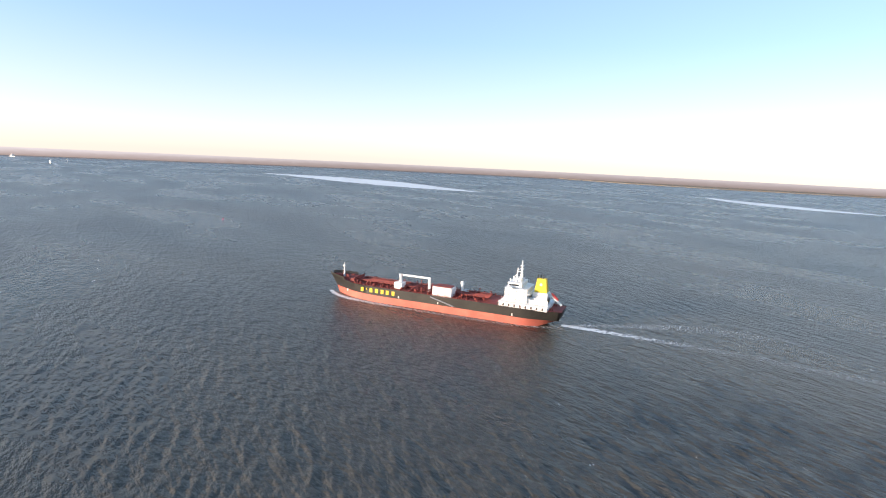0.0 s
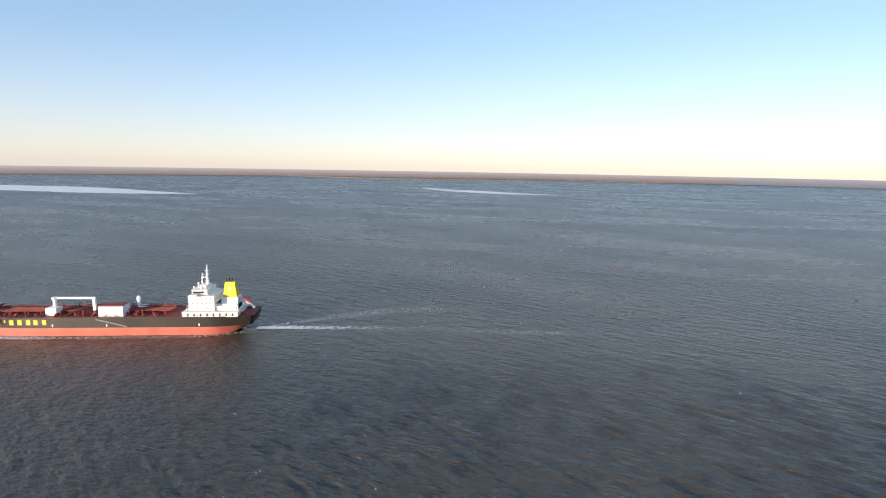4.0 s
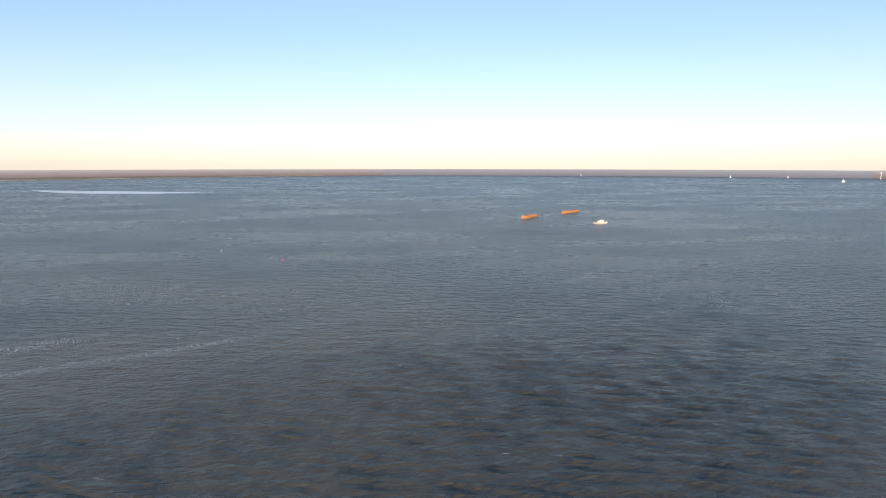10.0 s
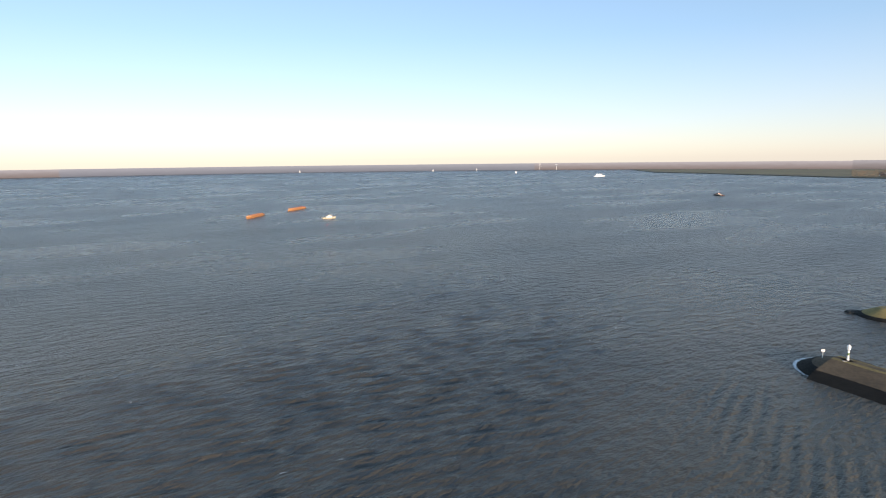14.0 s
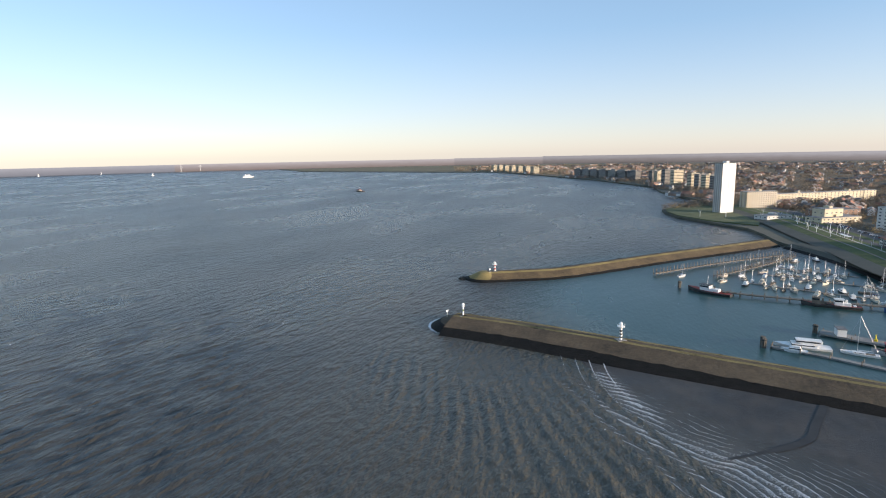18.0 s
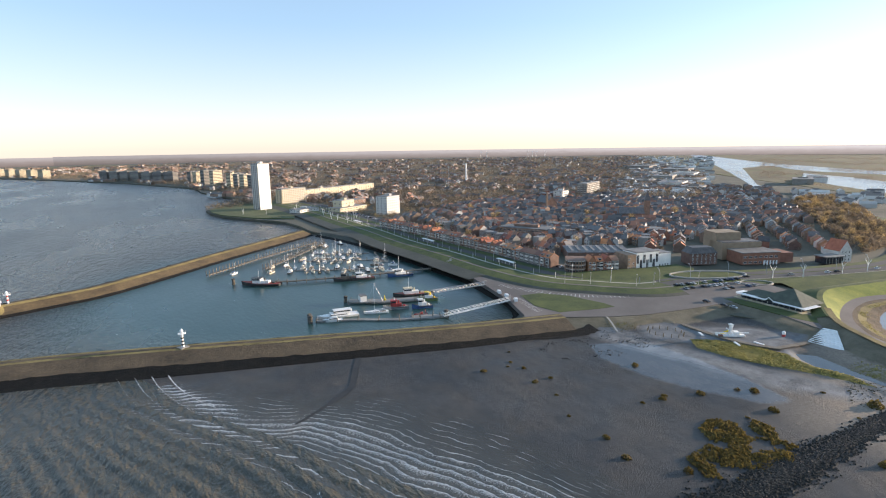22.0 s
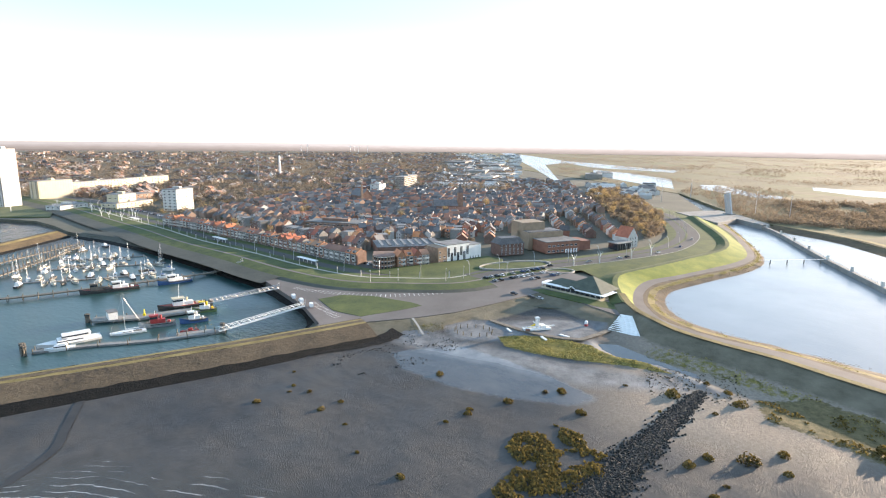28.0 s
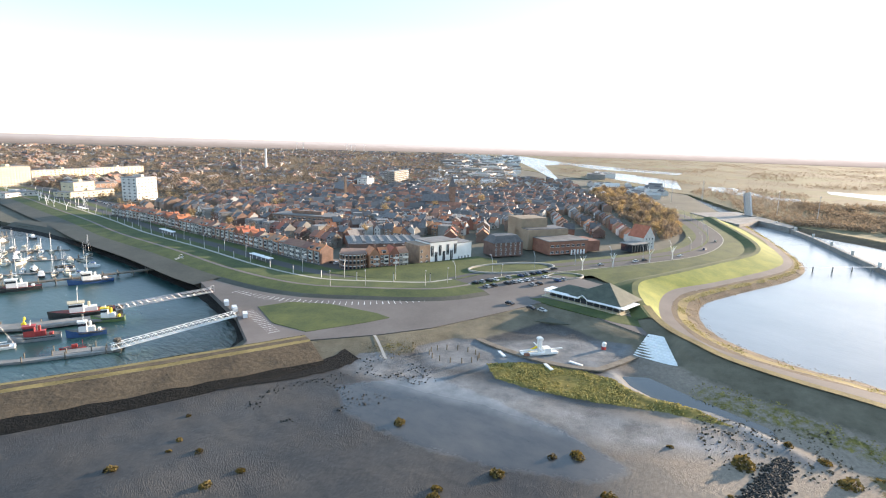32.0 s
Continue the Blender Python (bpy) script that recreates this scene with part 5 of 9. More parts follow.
def far_wood(name, count, place, leaves, label, size=(7, 13), cards=22):
    """Woods too far to count: small leaf clumps in one mesh."""
    verts, faces = [], []
    for _ in range(count):
        x, y = place()
        h = rng.uniform(*size)
        for _ in range(cards):
            a, q = rng.uniform(0, 6.28), rng.random() ** 0.5 * h * 0.42
            z = 3 + h * (0.15 + 0.85 * rng.random() * (1 - 0.45 * q / (h * 0.42)))
            p = Vector((x + q * math.cos(a), y + q * math.sin(a), z))
            u = Vector((rng.gauss(0, 1), rng.gauss(0, 1), rng.gauss(0, 0.8))).normalized()
            v = u.orthogonal().normalized()
            s = h * rng.uniform(0.10, 0.2)
            i = len(verts)
            verts += [tuple(p - u * s), tuple(p + v * s * 0.6), tuple(p + u * s)]
            faces.append((i, i + 1, i + 2))
    return tagged(mesh_object(name, verts, faces, leaves), label, "trees", kind="stuff")


def suburb_place():
    while True:
        a, r = rng.uniform(14, 92), 560 + 3500 * rng.random() ** 1.5
        x, y = r * math.sin(radians(a)), r * math.cos(radians(a))
        if within(COAST, x, y) and not within(OLD_TOWN, x, y) and not (x < 690 and y < 760) and y > 0.105 * x + 5 and noise.noise((x * 0.006, y * 0.006, 5)) > -0.3:
            return x, y


def fields_place():
    while True:
        a, r = rng.uniform(88, 128), 760 + 3500 * rng.random() ** 1.8
        x, y = r * math.sin(radians(a)), r * math.cos(radians(a))
        if within(SOUTH_BANK, x, y) and noise.noise((x * 0.003, y * 0.006, 8)) > 0.1 and not within([(1000, -440), (1000, -900), (1450, -900), (1450, -440)], x, y):
            return x, y


far_wood("far_woods", 36000, suburb_place, TWIGS, "bare brown trees among the suburbs", (8, 15), 9)


def rampart_place():
    while True:
        x, y = rng.uniform(560, 1110), rng.uniform(-110, -10)
        if within(RAMPART, x, y):
            return x, y


def town_place():
    while True:
        x, y = rng.uniform(430, 1000), rng.uniform(-40, 430)
        if clear(x, y) and noise.noise((x * 0.012, y * 0.012, 3)) > 0.05:
            return x, y


far_wood("rampart_wood", 200, rampart_place, SUNLIT_TWIGS, "sun-gilded bare trees on the old rampart", (6, 10), 60)
far_wood("rampart_wood", 420, rampart_place, TWIGS, "bare brown trees on the old rampart", (7, 11), 60)
far_wood("garden_trees", 800, town_place, TWIGS, "bare garden trees between the houses", (4, 8), 26)
far_wood("far_gold_trees", 700, suburb_place, SUNLIT_TWIGS, "sun-gilded trees scattered through the town", (6, 10))
far_wood("field_trees", 8500, fields_place, TWIGS, "lines of bare trees and scrub between the fields", (4, 10), 10)
hedge_rows = []
for _ in range(170):
    a, r = radians(rng.uniform(86, 124)), 900 + 3300 * rng.random() ** 1.4
    x, y, t = r * math.sin(a), r * math.cos(a), radians(rng.choice((15, 22, 18, 105)))
    for k in range(rng.randint(14, 46)):
        q = (x + 15 * k * math.cos(t), y + 15 * k * math.sin(t))
        if within(SOUTH_BANK, *q) and not (-720 < q[1] < -200 and 1000 < q[0] < 1380):
            hedge_rows.append(q)
rows_left = iter(hedge_rows)
BANK_WOOD = [(600, -352), (730, -315), (850, -290), (985, -300), (1000, -425), (892, -512), (720, -460)]


def bank_place():
    while True:
        x, y = rng.uniform(600, 1000), rng.uniform(-512, -290)
        if within(BANK_WOOD, x, y) and noise.noise((x * 0.012, y * 0.02, 4)) > -0.2:
            return x, y


far_wood("bank_wood", 1300, bank_place, TWIGS, "thicket of bare brown trees behind the lock approach", (5, 11), 26)
far_wood("hedge_trees", len(hedge_rows), lambda: next(rows_left), TWIGS, "rows of bare trees along the field edges", (5, 10), 9)
far_wood("shore_trees", 500, lambda: (rng.uniform(-4600, -4230), rng.uniform(-500, 2100)), TWIGS, "low trees on the far shore", (6, 14), 14)


def boulevard_place():
    """Open ground between the blocks behind the sea front."""
    while True:
        x, y = rng.uniform(565, 720), rng.uniform(430, 720)
        front_x = np.interp(y, (458, 640, 860), (504, 600, 690)) + 70
        if x > front_x and not any(x0 - 8 < x < x1 + 8 and y0 - 8 < y < y1 + 8 for x0, x1, y0, y1 in ((612, 642, 470, 490), (600, 660, 548, 574), (655, 720, 600, 625), (560, 598, 590, 612), (645, 699, 722, 737))):
            return x, y


far_wood("boulevard_trees", 170, boulevard_place, TWIGS, "bare trees between the blocks behind the sea front", (5, 9), 30)
far_wood("boulevard_trees", 60, boulevard_place, SUNLIT_TWIGS, "sun-gilded trees between the blocks behind the sea front", (5, 9), 34)

# ---- single buildings ----
def grid_windows(parent, x0, x1, y, z0, floors, step_z, cols, me, turn=0.0, along_y=False):
    """Windows in rows on a facade, each a part."""
    for f in range(floors):
        for c in range(cols):
            u = x0 + (c + 0.5) * (x1 - x0) / cols
            z = z0 + f * step_z
            if along_y:
                put("window", me, parent, y, u, z, turn)
            else:
                put("window", me, parent, u, y, z, turn)


WIDE_WINDOW = window_mesh("window", 2.6, 1.5)
BALCONY = two_tone("balcony", [((-1.7, 1.7, -1.3, 0, 0, 0.15), CONCRETE), ((-1.7, 1.7, -1.3, -1.22, 0.15, 1.1), RENDER), ((-1.0, 1.0, -0.04, 0.02, 0.15, 2.2), GLASS)])


def block(name, x0, x1, y0, y1, h, wall, label, floors, south=0, west=0, base=3.2, roof=None, me=None, west_me=None, category="building", bands=False):
    """A flat-roofed block with windows on its south and west faces."""
    t = thing(name, label, category, pose((x0 + x1) / 2, (y0 + y1) / 2, base))
    a, b = (x1 - x0) / 2, (y1 - y0) / 2
    part("wall", box(bmesh.new(), -a, a, -b, b, 0, h), wall, t)
    part("roof", box(bmesh.new(), -a - 0.2, a + 0.2, -b - 0.2, b + 0.2, h, h + 0.7, taper=0.1), roof or FLAT_ROOF, t)
    part("roof_house", box(bmesh.new(), -min(a, 4) * 0.6, min(a, 4) * 0.6, -b * 0.5, b * 0.5, h + 0.7, h + 3.2, 0.1), wall, t)
    step = h / floors
    if bands:
        for f in range(floors):
            part("window_band", box(bmesh.new(), -a + 0.6, a - 0.6, -b - 0.08, -b + 0.1, f * step + 0.9, f * step + 2.3), GLASS, t)
            part("window_band", box(bmesh.new(), -a - 0.08, -a + 0.1, -b + 0.6, b - 0.6, f * step + 0.9, f * step + 2.3), GLASS, t)
        return t
    if south:
        grid_windows(t, -a, a, -b, 0.9, floors, step, south, me or WIDE_WINDOW)
    if west:
        grid_windows(t, -b, b, -a, 0.9, floors, step, west, west_me or me or WIDE_WINDOW, -90, True)
    return t


block("apartment_tower", 572, 594, 690, 706, 72, TOWER_WHITE, "slender white high-rise apartment tower by the water", 24, 3, 4, 4.0, me=TALL_WINDOW, west_me=BALCONY)
block("apartment_block", 645, 699, 722, 737, 27, CREAM_WALL, "broad cream apartment block with a grid of balconies", 9, 13, 2, me=BALCONY)
block("long_apartment_block", 742, 850, 772, 786, 17, CREAM_WALL, "long low cream apartment block", 6, 16, 0, me=WIDE_WINDOW)
block("long_apartment_block", 852, 960, 776, 790, 17, CREAM_WALL, "long low cream apartment block", 6, 14, 0, me=WIDE_WINDOW)
block("office_block", 612, 642, 470, 490, 26, RENDER, "white office block with blue-grey shaded side", 7, 6, 3)
block("stepped_building", 600, 660, 548, 572, 7, CREAM_WALL, "stepped tan building in terraces", 2, 9, 3)
block("stepped_building", 612, 640, 556, 574, 13, CREAM_WALL, "upper terrace of a tan stepped building", 2, 4, 2, 7.2)
block("low_building", 655, 720, 600, 625, 9, BRICK, "low brown brick building", 3, 8, 2)
block("low_building", 560, 598, 590, 612, 7, RENDER, "low white building near the sea front", 2, 6, 3)
for k, (x, y) in enumerate(((822, 1036), (838, 1085), (856, 1132), (872, 1180))):
    block("coast_flat", x + 18, x + 44, y, y + 17, 36, CREAM_WALL if k % 2 else GREY_WALL, "tall coastal apartment block, sunlit on one side", 10, bands=True)
for k, (x, y) in enumerate(((905, 1300), (912, 1350), (922, 1400), (932, 1440))):
    block("coast_flat", x + 22, x + 50, y, y + 17, 40 if k < 2 else 34, CREAM_WALL if k % 2 == 0 else GREY_WALL, "tall coastal apartment block, sunlit on one side", 10, bands=True)
for k in range(7):
    block("coast_flat", 975 - 4 * k, 992 - 4 * k, 1560 + 55 * k, 1608 + 55 * k, 30, GREY_WALL, "long grey coastal apartment block", 8, bands=True)
for k in range(7):
    block("coast_flat", 935, 960, 2300 + 95 * k, 2340 + 95 * k, 30, CREAM_WALL, "distant coastal apartment block", 8, bands=True)
block("apartment_building", 988, 1066, 300, 318, 24, GREY_WALL, "brown apartment building with gridded balconies", 7, 14, 3, me=BALCONY)
block("civic_building", 886, 925, 335, 352, 13, RED_BRICK, "red and white civic building", 4, 7, 2)
block("civic_building", 905, 935, 316, 333, 16, RENDER, "white civic building with a red upper part", 4, 5, 2)
block("school", 512, 534, 190, 244, 11, BRICK, "brown brick building with rows of white windows", 3, 4, 12)
block("hall", 548, 572, 158, 202, 7, FLAT_ROOF, "large hall with a pale blue-grey roof", 2, 4, 8)
for (x, y, w, d, h) in ((1180, 130, 60, 40, 9), (1260, 180, 80, 50, 11), (1400, 160, 90, 60, 10), (1500, 240, 70, 50, 12), (1650, 210, 110, 60, 11), (1350, 260, 60, 40, 9), (1900, 260, 120, 80, 12), (1560, -90, 90, 40, 10), (1450, -60, 70, 40, 12), (1700, 330, 80, 60, 10), (2100, 420, 140, 80, 13)):
    block("warehouse", x, x + w, y, y + d, h, rng.choice((RENDER, GREY_WALL, GREY_WALL)), "large pale industrial shed near the canal", 2, 0, 0)

# white front with tall dark windows, curved brown flats, market hall, theatre
DARK_PANEL = two_tone("window", [((-1.0, 1.0, -0.08, 0.02, 0, 6.5), GLASS), ((-0.06, 0.06, -0.12, 0, 0, 6.5), WHITE_PAINT)])
w = thing("modern_building", "white modern building with tall dark window strips", "building", pose(430, 74, 3.6, 0, 0, -38))
part("brick_end", box(bmesh.new(), -21, -13, 0, 16, 0, 12), BRICK, w)
part("wall", box(bmesh.new(), -13, 8, 0, 16, 0, 13), WHITE_PAINT, w)
part("lower_wing", box(bmesh.new(), 8, 20, 0, 15, 0, 11), WHITE_PAINT, w)
part("roof", box(bmesh.new(), -13.2, 8.2, -0.2, 16.2, 13, 13.5), FLAT_ROOF, w)
part("wing_roof", box(bmesh.new(), 8.2, 20.2, -0.2, 15.2, 11, 11.4), FLAT_ROOF, w)
for k in range(7):
    put("window", DARK_PANEL, w, -11.5 + 3.0 * k, 0, 0.6 if k % 2 else 4.6)
for k in range(5):
    put("window", WINDOW, w, -19.5 + 1.0 * (k % 2) * 4, 0, 1 + 3.4 * (k // 2))
for k in range(4):
    put("window", TALL_WINDOW, w, 9.6 + 2.6 * k, 0, 1.0)

c = thing("curved_flats", "brown brick flats with a rounded front and white balconies", "apartments", pose(393.5, 121, 3.5, 0, 0, -70))
bm = bmesh.new()
prof = [(7.5 * math.cos(a), -7.5 * math.sin(a)) for a in np.linspace(0, math.pi, 13)] + [(-7.5, 12), (7.5, 12)]
lo, hi = [bm.verts.new((x, y, 0)) for x, y in prof], [bm.verts.new((x, y, 9.6)) for x, y in prof]
for k in range(len(prof)):
    j = (k + 1) % len(prof)
    bm.faces.new((lo[k], lo[j], hi[j], hi[k]))
bm.faces.new(hi)
bmesh.ops.recalc_face_normals(bm, faces=bm.faces)
part("wall", bm, BRICK, c)
for k_ in range(11):
    a_ = math.pi * (k_ + 0.5) / 11
    part("brick_pier", box(bmesh.new(), -0.45, 0.45, -0.4, 0.0, 0, 9.6), BRICK, c).matrix_basis = pose(7.6 * math.cos(a_), -7.6 * math.sin(a_), 0, 0, 0, 90 - math.degrees(a_))
for f in range(3):
    bm = bmesh.new()
    lathe(bm, [(7.55, 1.0 + 3.1 * f), (7.72, 1.05 + 3.1 * f), (7.72, 2.55 + 3.1 * f), (7.55, 2.6 + 3.1 * f)], 24, cap=False)
    part("window_band", bm, GLASS, c)
    bm = bmesh.new()
    lathe(bm, [(7.6, 2.7 + 3.1 * f), (8.0, 2.7 + 3.1 * f), (8.0, 3.0 + 3.1 * f), (7.6, 3.0 + 3.1 * f)], 24, cap=False)
    part("white_band", bm, WHITE_PAINT, c)

m_ = thing("market_hall", "dark flat-roofed hall with rows of roof lights", "hall", pose(456, 124, 3.4, 0, 0, -62))
part("wall", box(bmesh.new(), -26, 26, -16, 16, 0, 6.5), BRICK, m_)
part("roof", box(bmesh.new(), -26.3, 26.3, -16.3, 16.3, 6.5, 7.0), DARK_TILE, m_)
for k in range(8):
    part("roof_light", box(bmesh.new(), -23 + 6 * k, -20 + 6 * k, -13, 13, 7.0, 7.9, taper=0.5), FLAT_ROOF, m_)

th = thing("theatre", "brick theatre with a tall tan stage tower", "theatre", pose(492, 13, 4.0, 0, 0, -52))
part("foyer", box(bmesh.new(), -12, 20, -14, 8, 0, 9), RED_BRICK, th, "red brick foyer")
TAN_WALL = surface("tan cladding", (0.24, 0.18, 0.12), (0.34, 0.265, 0.185), 0.8, 0.2, 1.5, 0.1, space="object")
part("stage_tower", box(bmesh.new(), -16, 6, 16, 34, 0, 21), TAN_WALL, th, "windowless tan stage tower")
part("hall", box(bmesh.new(), -16, 18, 6, 24, 0, 14), TAN_WALL, th)
part("hall_roof", box(bmesh.new(), -15, 17, 7, 23, 14, 14.5), DARK_TILE, th)
part("foyer_roof", box(bmesh.new(), -12.3, 20.3, -14.3, 8.3, 9, 9.5), FLAT_ROOF, th)
part("side_wing", box(bmesh.new(), 20, 34, -10, 8, 0, 7.5), RED_BRICK, th)
for f in range(2):
    for k in range(7):
        put("window", WIDE_WINDOW, th, -9.5 + 4.3 * k, -14, 1.0 + 4.2 * f)
SIGN = two_tone("banner", [((-0.6, 0.6, -0.1, 0, 0, 3.4), WHITE_PAINT)])
for k in range(5):
    put("banner", SIGN, th, 4 + 2.6 * k, -17.5, 0.3)
ho = thing("hotel", "dark brick corner hotel with steep slate roofs", "hotel", pose(466, 44, 4.0, 0, 0, -52))
part("wall", box(bmesh.new(), -11, 11, -7, 7, 0, 9), BRICK, ho)
part("roof", box(bmesh.new(), -11.3, 11.3, -7.3, 7.3, 9, 13.5, taper=3.0), DARK_TILE, ho)
grid_windows(ho, -11, 11, -7, 1.0, 3, 3.0, 6, TALL_WINDOW)
vi = thing("white_gable_house", "white gabled house lit gold by the sun", "house", pose(527, -50, 4.2, 0, 0, -45))
part("wall", gable_walls(12, 14, 9, 17, True), RENDER, vi)
part("roof", gable_roof(12, 14, 9, 17, cross=True), ORANGE_TILE, vi)
grid_windows(vi, -5, 5, -7, 1.0, 3, 3.0, 3, TALL_WINDOW)
pav = thing("glass_pavilion", "grey glass pavilion with slender columns", "pavilion", pose(512, -44, 4.6, 0, 0, -45))
part("roof", box(bmesh.new(), -9, 9, -6, 6, 5.2, 5.8), CONCRETE, pav)
part("glass_box", box(bmesh.new(), -8, 8, -5, 5, 0, 5.2), GLASS, pav)
for k in range(7):
    part("column", rod(bmesh.new(), (-8.6 + 2.87 * k, -5.7, 0), (-8.6 + 2.87 * k, -5.7, 5.2), 0.18), CONCRETE, pav)
# church, chimney, masts
ch = thing("church", "dark brick church with a tall pointed tower", "church", pose(705, 135, 3.2, 0, 0, 20))
part("tower", box(bmesh.new(), -3.5, 3.5, -3.5, 3.5, 0, 26), BRICK, ch)
part("spire", box(bmesh.new(), -3.7, 3.7, -3.7, 3.7, 26, 38, taper=3.6), DARK_TILE, ch)
part("nave", gable_walls(11, 30, 10, 17, True), BRICK, ch).matrix_basis = pose(0, 18, 0)
part("nave_roof", gable_roof(11, 30, 10, 17, cross=True), DARK_TILE, ch).matrix_basis = pose(0, 18, 0)
ch2 = thing("church", "large dark-roofed church with pale gable", "church", pose(768, 292, 3.2, 0, 0, -40))
part("nave", gable_walls(16, 34, 12, 21, True), BRICK, ch2)
part("nave_roof", gable_roof(16, 34, 12, 21, cross=True), DARK_TILE, ch2)
part("turret", box(bmesh.new(), -9.5, -6, -18.5, -15, 0, 28, taper=0.6), BRICK, ch2)
cy_ = thing("chimney_tower", "slender white chimney tower over the trees", "tower", pose(1258, 707, 3))
part("shaft", lathe(bmesh.new(), [(3.0, 0), (2.4, 25), (2.0, 50), (2.2, 51)], 12), TOWER_WHITE, cy_)
rm = thing("radio_mast", "thin red and white lattice radio mast", "mast", pose(1068, 645, 3))
bm = bmesh.new()
for k in range(3):
    a = 2.09 * k
    rod(bm, (1.2 * math.cos(a), 1.2 * math.sin(a), 0), (0.4 * math.cos(a), 0.4 * math.sin(a), 52), 0.18)
for k in range(17):
    z, r_ = 3 * k, 1.2 - 0.8 * k / 17.5
    for j in range(3):
        rod(bm, (r_ * math.cos(2.09 * j), r_ * math.sin(2.09 * j), z), (r_ * math.cos(2.09 * j + 2.09), r_ * math.sin(2.09 * j + 2.09), z + 3), 0.09, sides=4)
part("lattice", bm, STEEL, rm)

# lifted bridge leaf and gantries at the lock
br = thing("bascule_bridge", "raised steel leaf of a lock bridge", "bridge", pose(788, -192, 4.8, 0, 0, 30))
part("leaf", box(bmesh.new(), -4.5, 4.5, -0.6, 0.6, 0, 27), STEEL, br).matrix_basis = pose(0, 0, 0, 0, 14, 0)
part("pier", box(bmesh.new(), -7, 7, -4, 4, -6, 1.5, 0.2), CONCRETE, br)
for s in (-1, 1):
    part("girder", box(bmesh.new(), s * 4.2 - 0.4, s * 4.2 + 0.4, 0.6, 1.6, 0, 27), STEEL, br).matrix_basis = pose(0, 0, 0, 0, 14, 0)
for k, (x, y) in enumerate(((930, -130), (955, -175), (1010, -130), (1035, -190), (820, -230), (760, -250))):
    g = thing("light_mast", "tall grey lighting mast at the locks", "mast", pose(x, y, 3.4), "lock lighting masts")
    part("pole", rod(bmesh.new(), (0, 0, 0), (0, 0, 28), 0.4, 0.22), STEEL, g)
    part("lamp_head", box(bmesh.new(), -1.6, 1.6, -0.5, 0.5, 28, 28.7), STEEL, g)

# restaurant with a pyramid roof
GREEN_ROOF = surface("green-grey roof tiles", (0.05, 0.06, 0.045), (0.10, 0.115, 0.085), 0.7, 0.3, 2.0, 0.4, space="object")
rs = thing("restaurant", "beach restaurant with dark pyramid roof and white canopies", "restaurant", pose(355.2, -7.2, 5.0, 0, 0, -121.2) @ Matrix.Scale(0.87, 4))
part("plinth", box(bmesh.new(), -24, 24, -1.0, 24, -2.5, 0.2), CREAM_WALL, rs)
part("wall", box(bmesh.new(), -21, 21, 2.5, 22, 0.2, 3.2), GLASS, rs, "dark glazed wall")
bm = bmesh.new()
eaves = [bm.verts.new(v) for v in ((-9, 1.5, 3.3), (22, 1.5, 3.3), (22, 25, 3.3), (-9, 25, 3.3))]
apex = bm.verts.new((8, 14, 11.5))
for k in range(4):
    bm.faces.new((eaves[k], eaves[(k + 1) % 4], apex))
part("pyramid_roof", bm, GREEN_ROOF, rs, "dark tiled pyramid roof")
bm = bmesh.new()
lv = [bm.verts.new(v) for v in ((-21, 3, 3.3), (-4, 3, 3.3), (-4, 21, 3.3), (-21, 21, 3.3), (-15, 12, 6.2), (0, 12, 6.2))]
for f in ((0, 1, 5, 4), (2, 3, 4, 5), (3, 0, 4), (1, 2, 5)):
    bm.faces.new([lv[i] for i in f])
part("low_roof", bm, GREEN_ROOF, rs)
part("canopy", box(bmesh.new(), -23, -1.5, -0.8, 3.4, 3.0, 3.35), WHITE_PAINT, rs, "flat white canopy")
part("canopy", box(bmesh.new(), 3.5, 24.5, -0.8, 3.0, 3.0, 3.35), WHITE_PAINT, rs, "flat white canopy")
part("side_canopy", box(bmesh.new(), 21, 25, -0.8, 16, 2.9, 3.2), WHITE_PAINT, rs)
part("end_canopy", box(bmesh.new(), -24.5, -20.5, 2, 10, 3.1, 3.5), WHITE_PAINT, rs)
bm = bmesh.new()
for a, b in (((-2.2, -0.5, 3.4), (1, -0.5, 5.4)), ((1, -0.5, 5.4), (4.2, -0.5, 3.4))):
    rod(bm, a, b, 0.28, sides=4)
part("entrance_gable", bm, WHITE_PAINT, rs)
for k in range(13):
    part("post", rod(bmesh.new(), (-22 + 3.7 * k, -0.5, 0), (-22 + 3.7 * k, -0.5, 3.0), 0.1, sides=4), WHITE_PAINT, rs)
tagged(flat("bank_lawn", [(362, 10), (342, -32), (330, -33), (333, -22), (350, 6), (358, 16)], 5.06, GRASS, depth=1.5), "shaded green bank below the restaurant", "lawn", kind="structure")

# ---- the tanker and its wake ----
HULL_BLACK = surface("black hull paint", (0.016, 0.0145, 0.012), (0.038, 0.034, 0.027), 0.4, 0.1, 1.0, 0.05, space="object")
HULL_RED = surface("red boot paint", (0.36, 0.085, 0.055), (0.52, 0.15, 0.095), 0.6, 0.08, 0.8, 0.05, space="object")
DECK_RED = surface("oxide red deck", (0.13, 0.020, 0.014), (0.27, 0.045, 0.03), 0.7, 0.2, 1.5, 0.2, space="object")
SHIP_WHITE = surface("white ship paint", (0.70, 0.69, 0.66), (0.82, 0.81, 0.78), 0.5, 0.2, 2.0, 0.03, space="object")
YELLOW = surface("yellow paint", (0.66, 0.46, 0.01), (0.85, 0.64, 0.02), 0.5, 0.3, 2.0, 0.03, space="object")
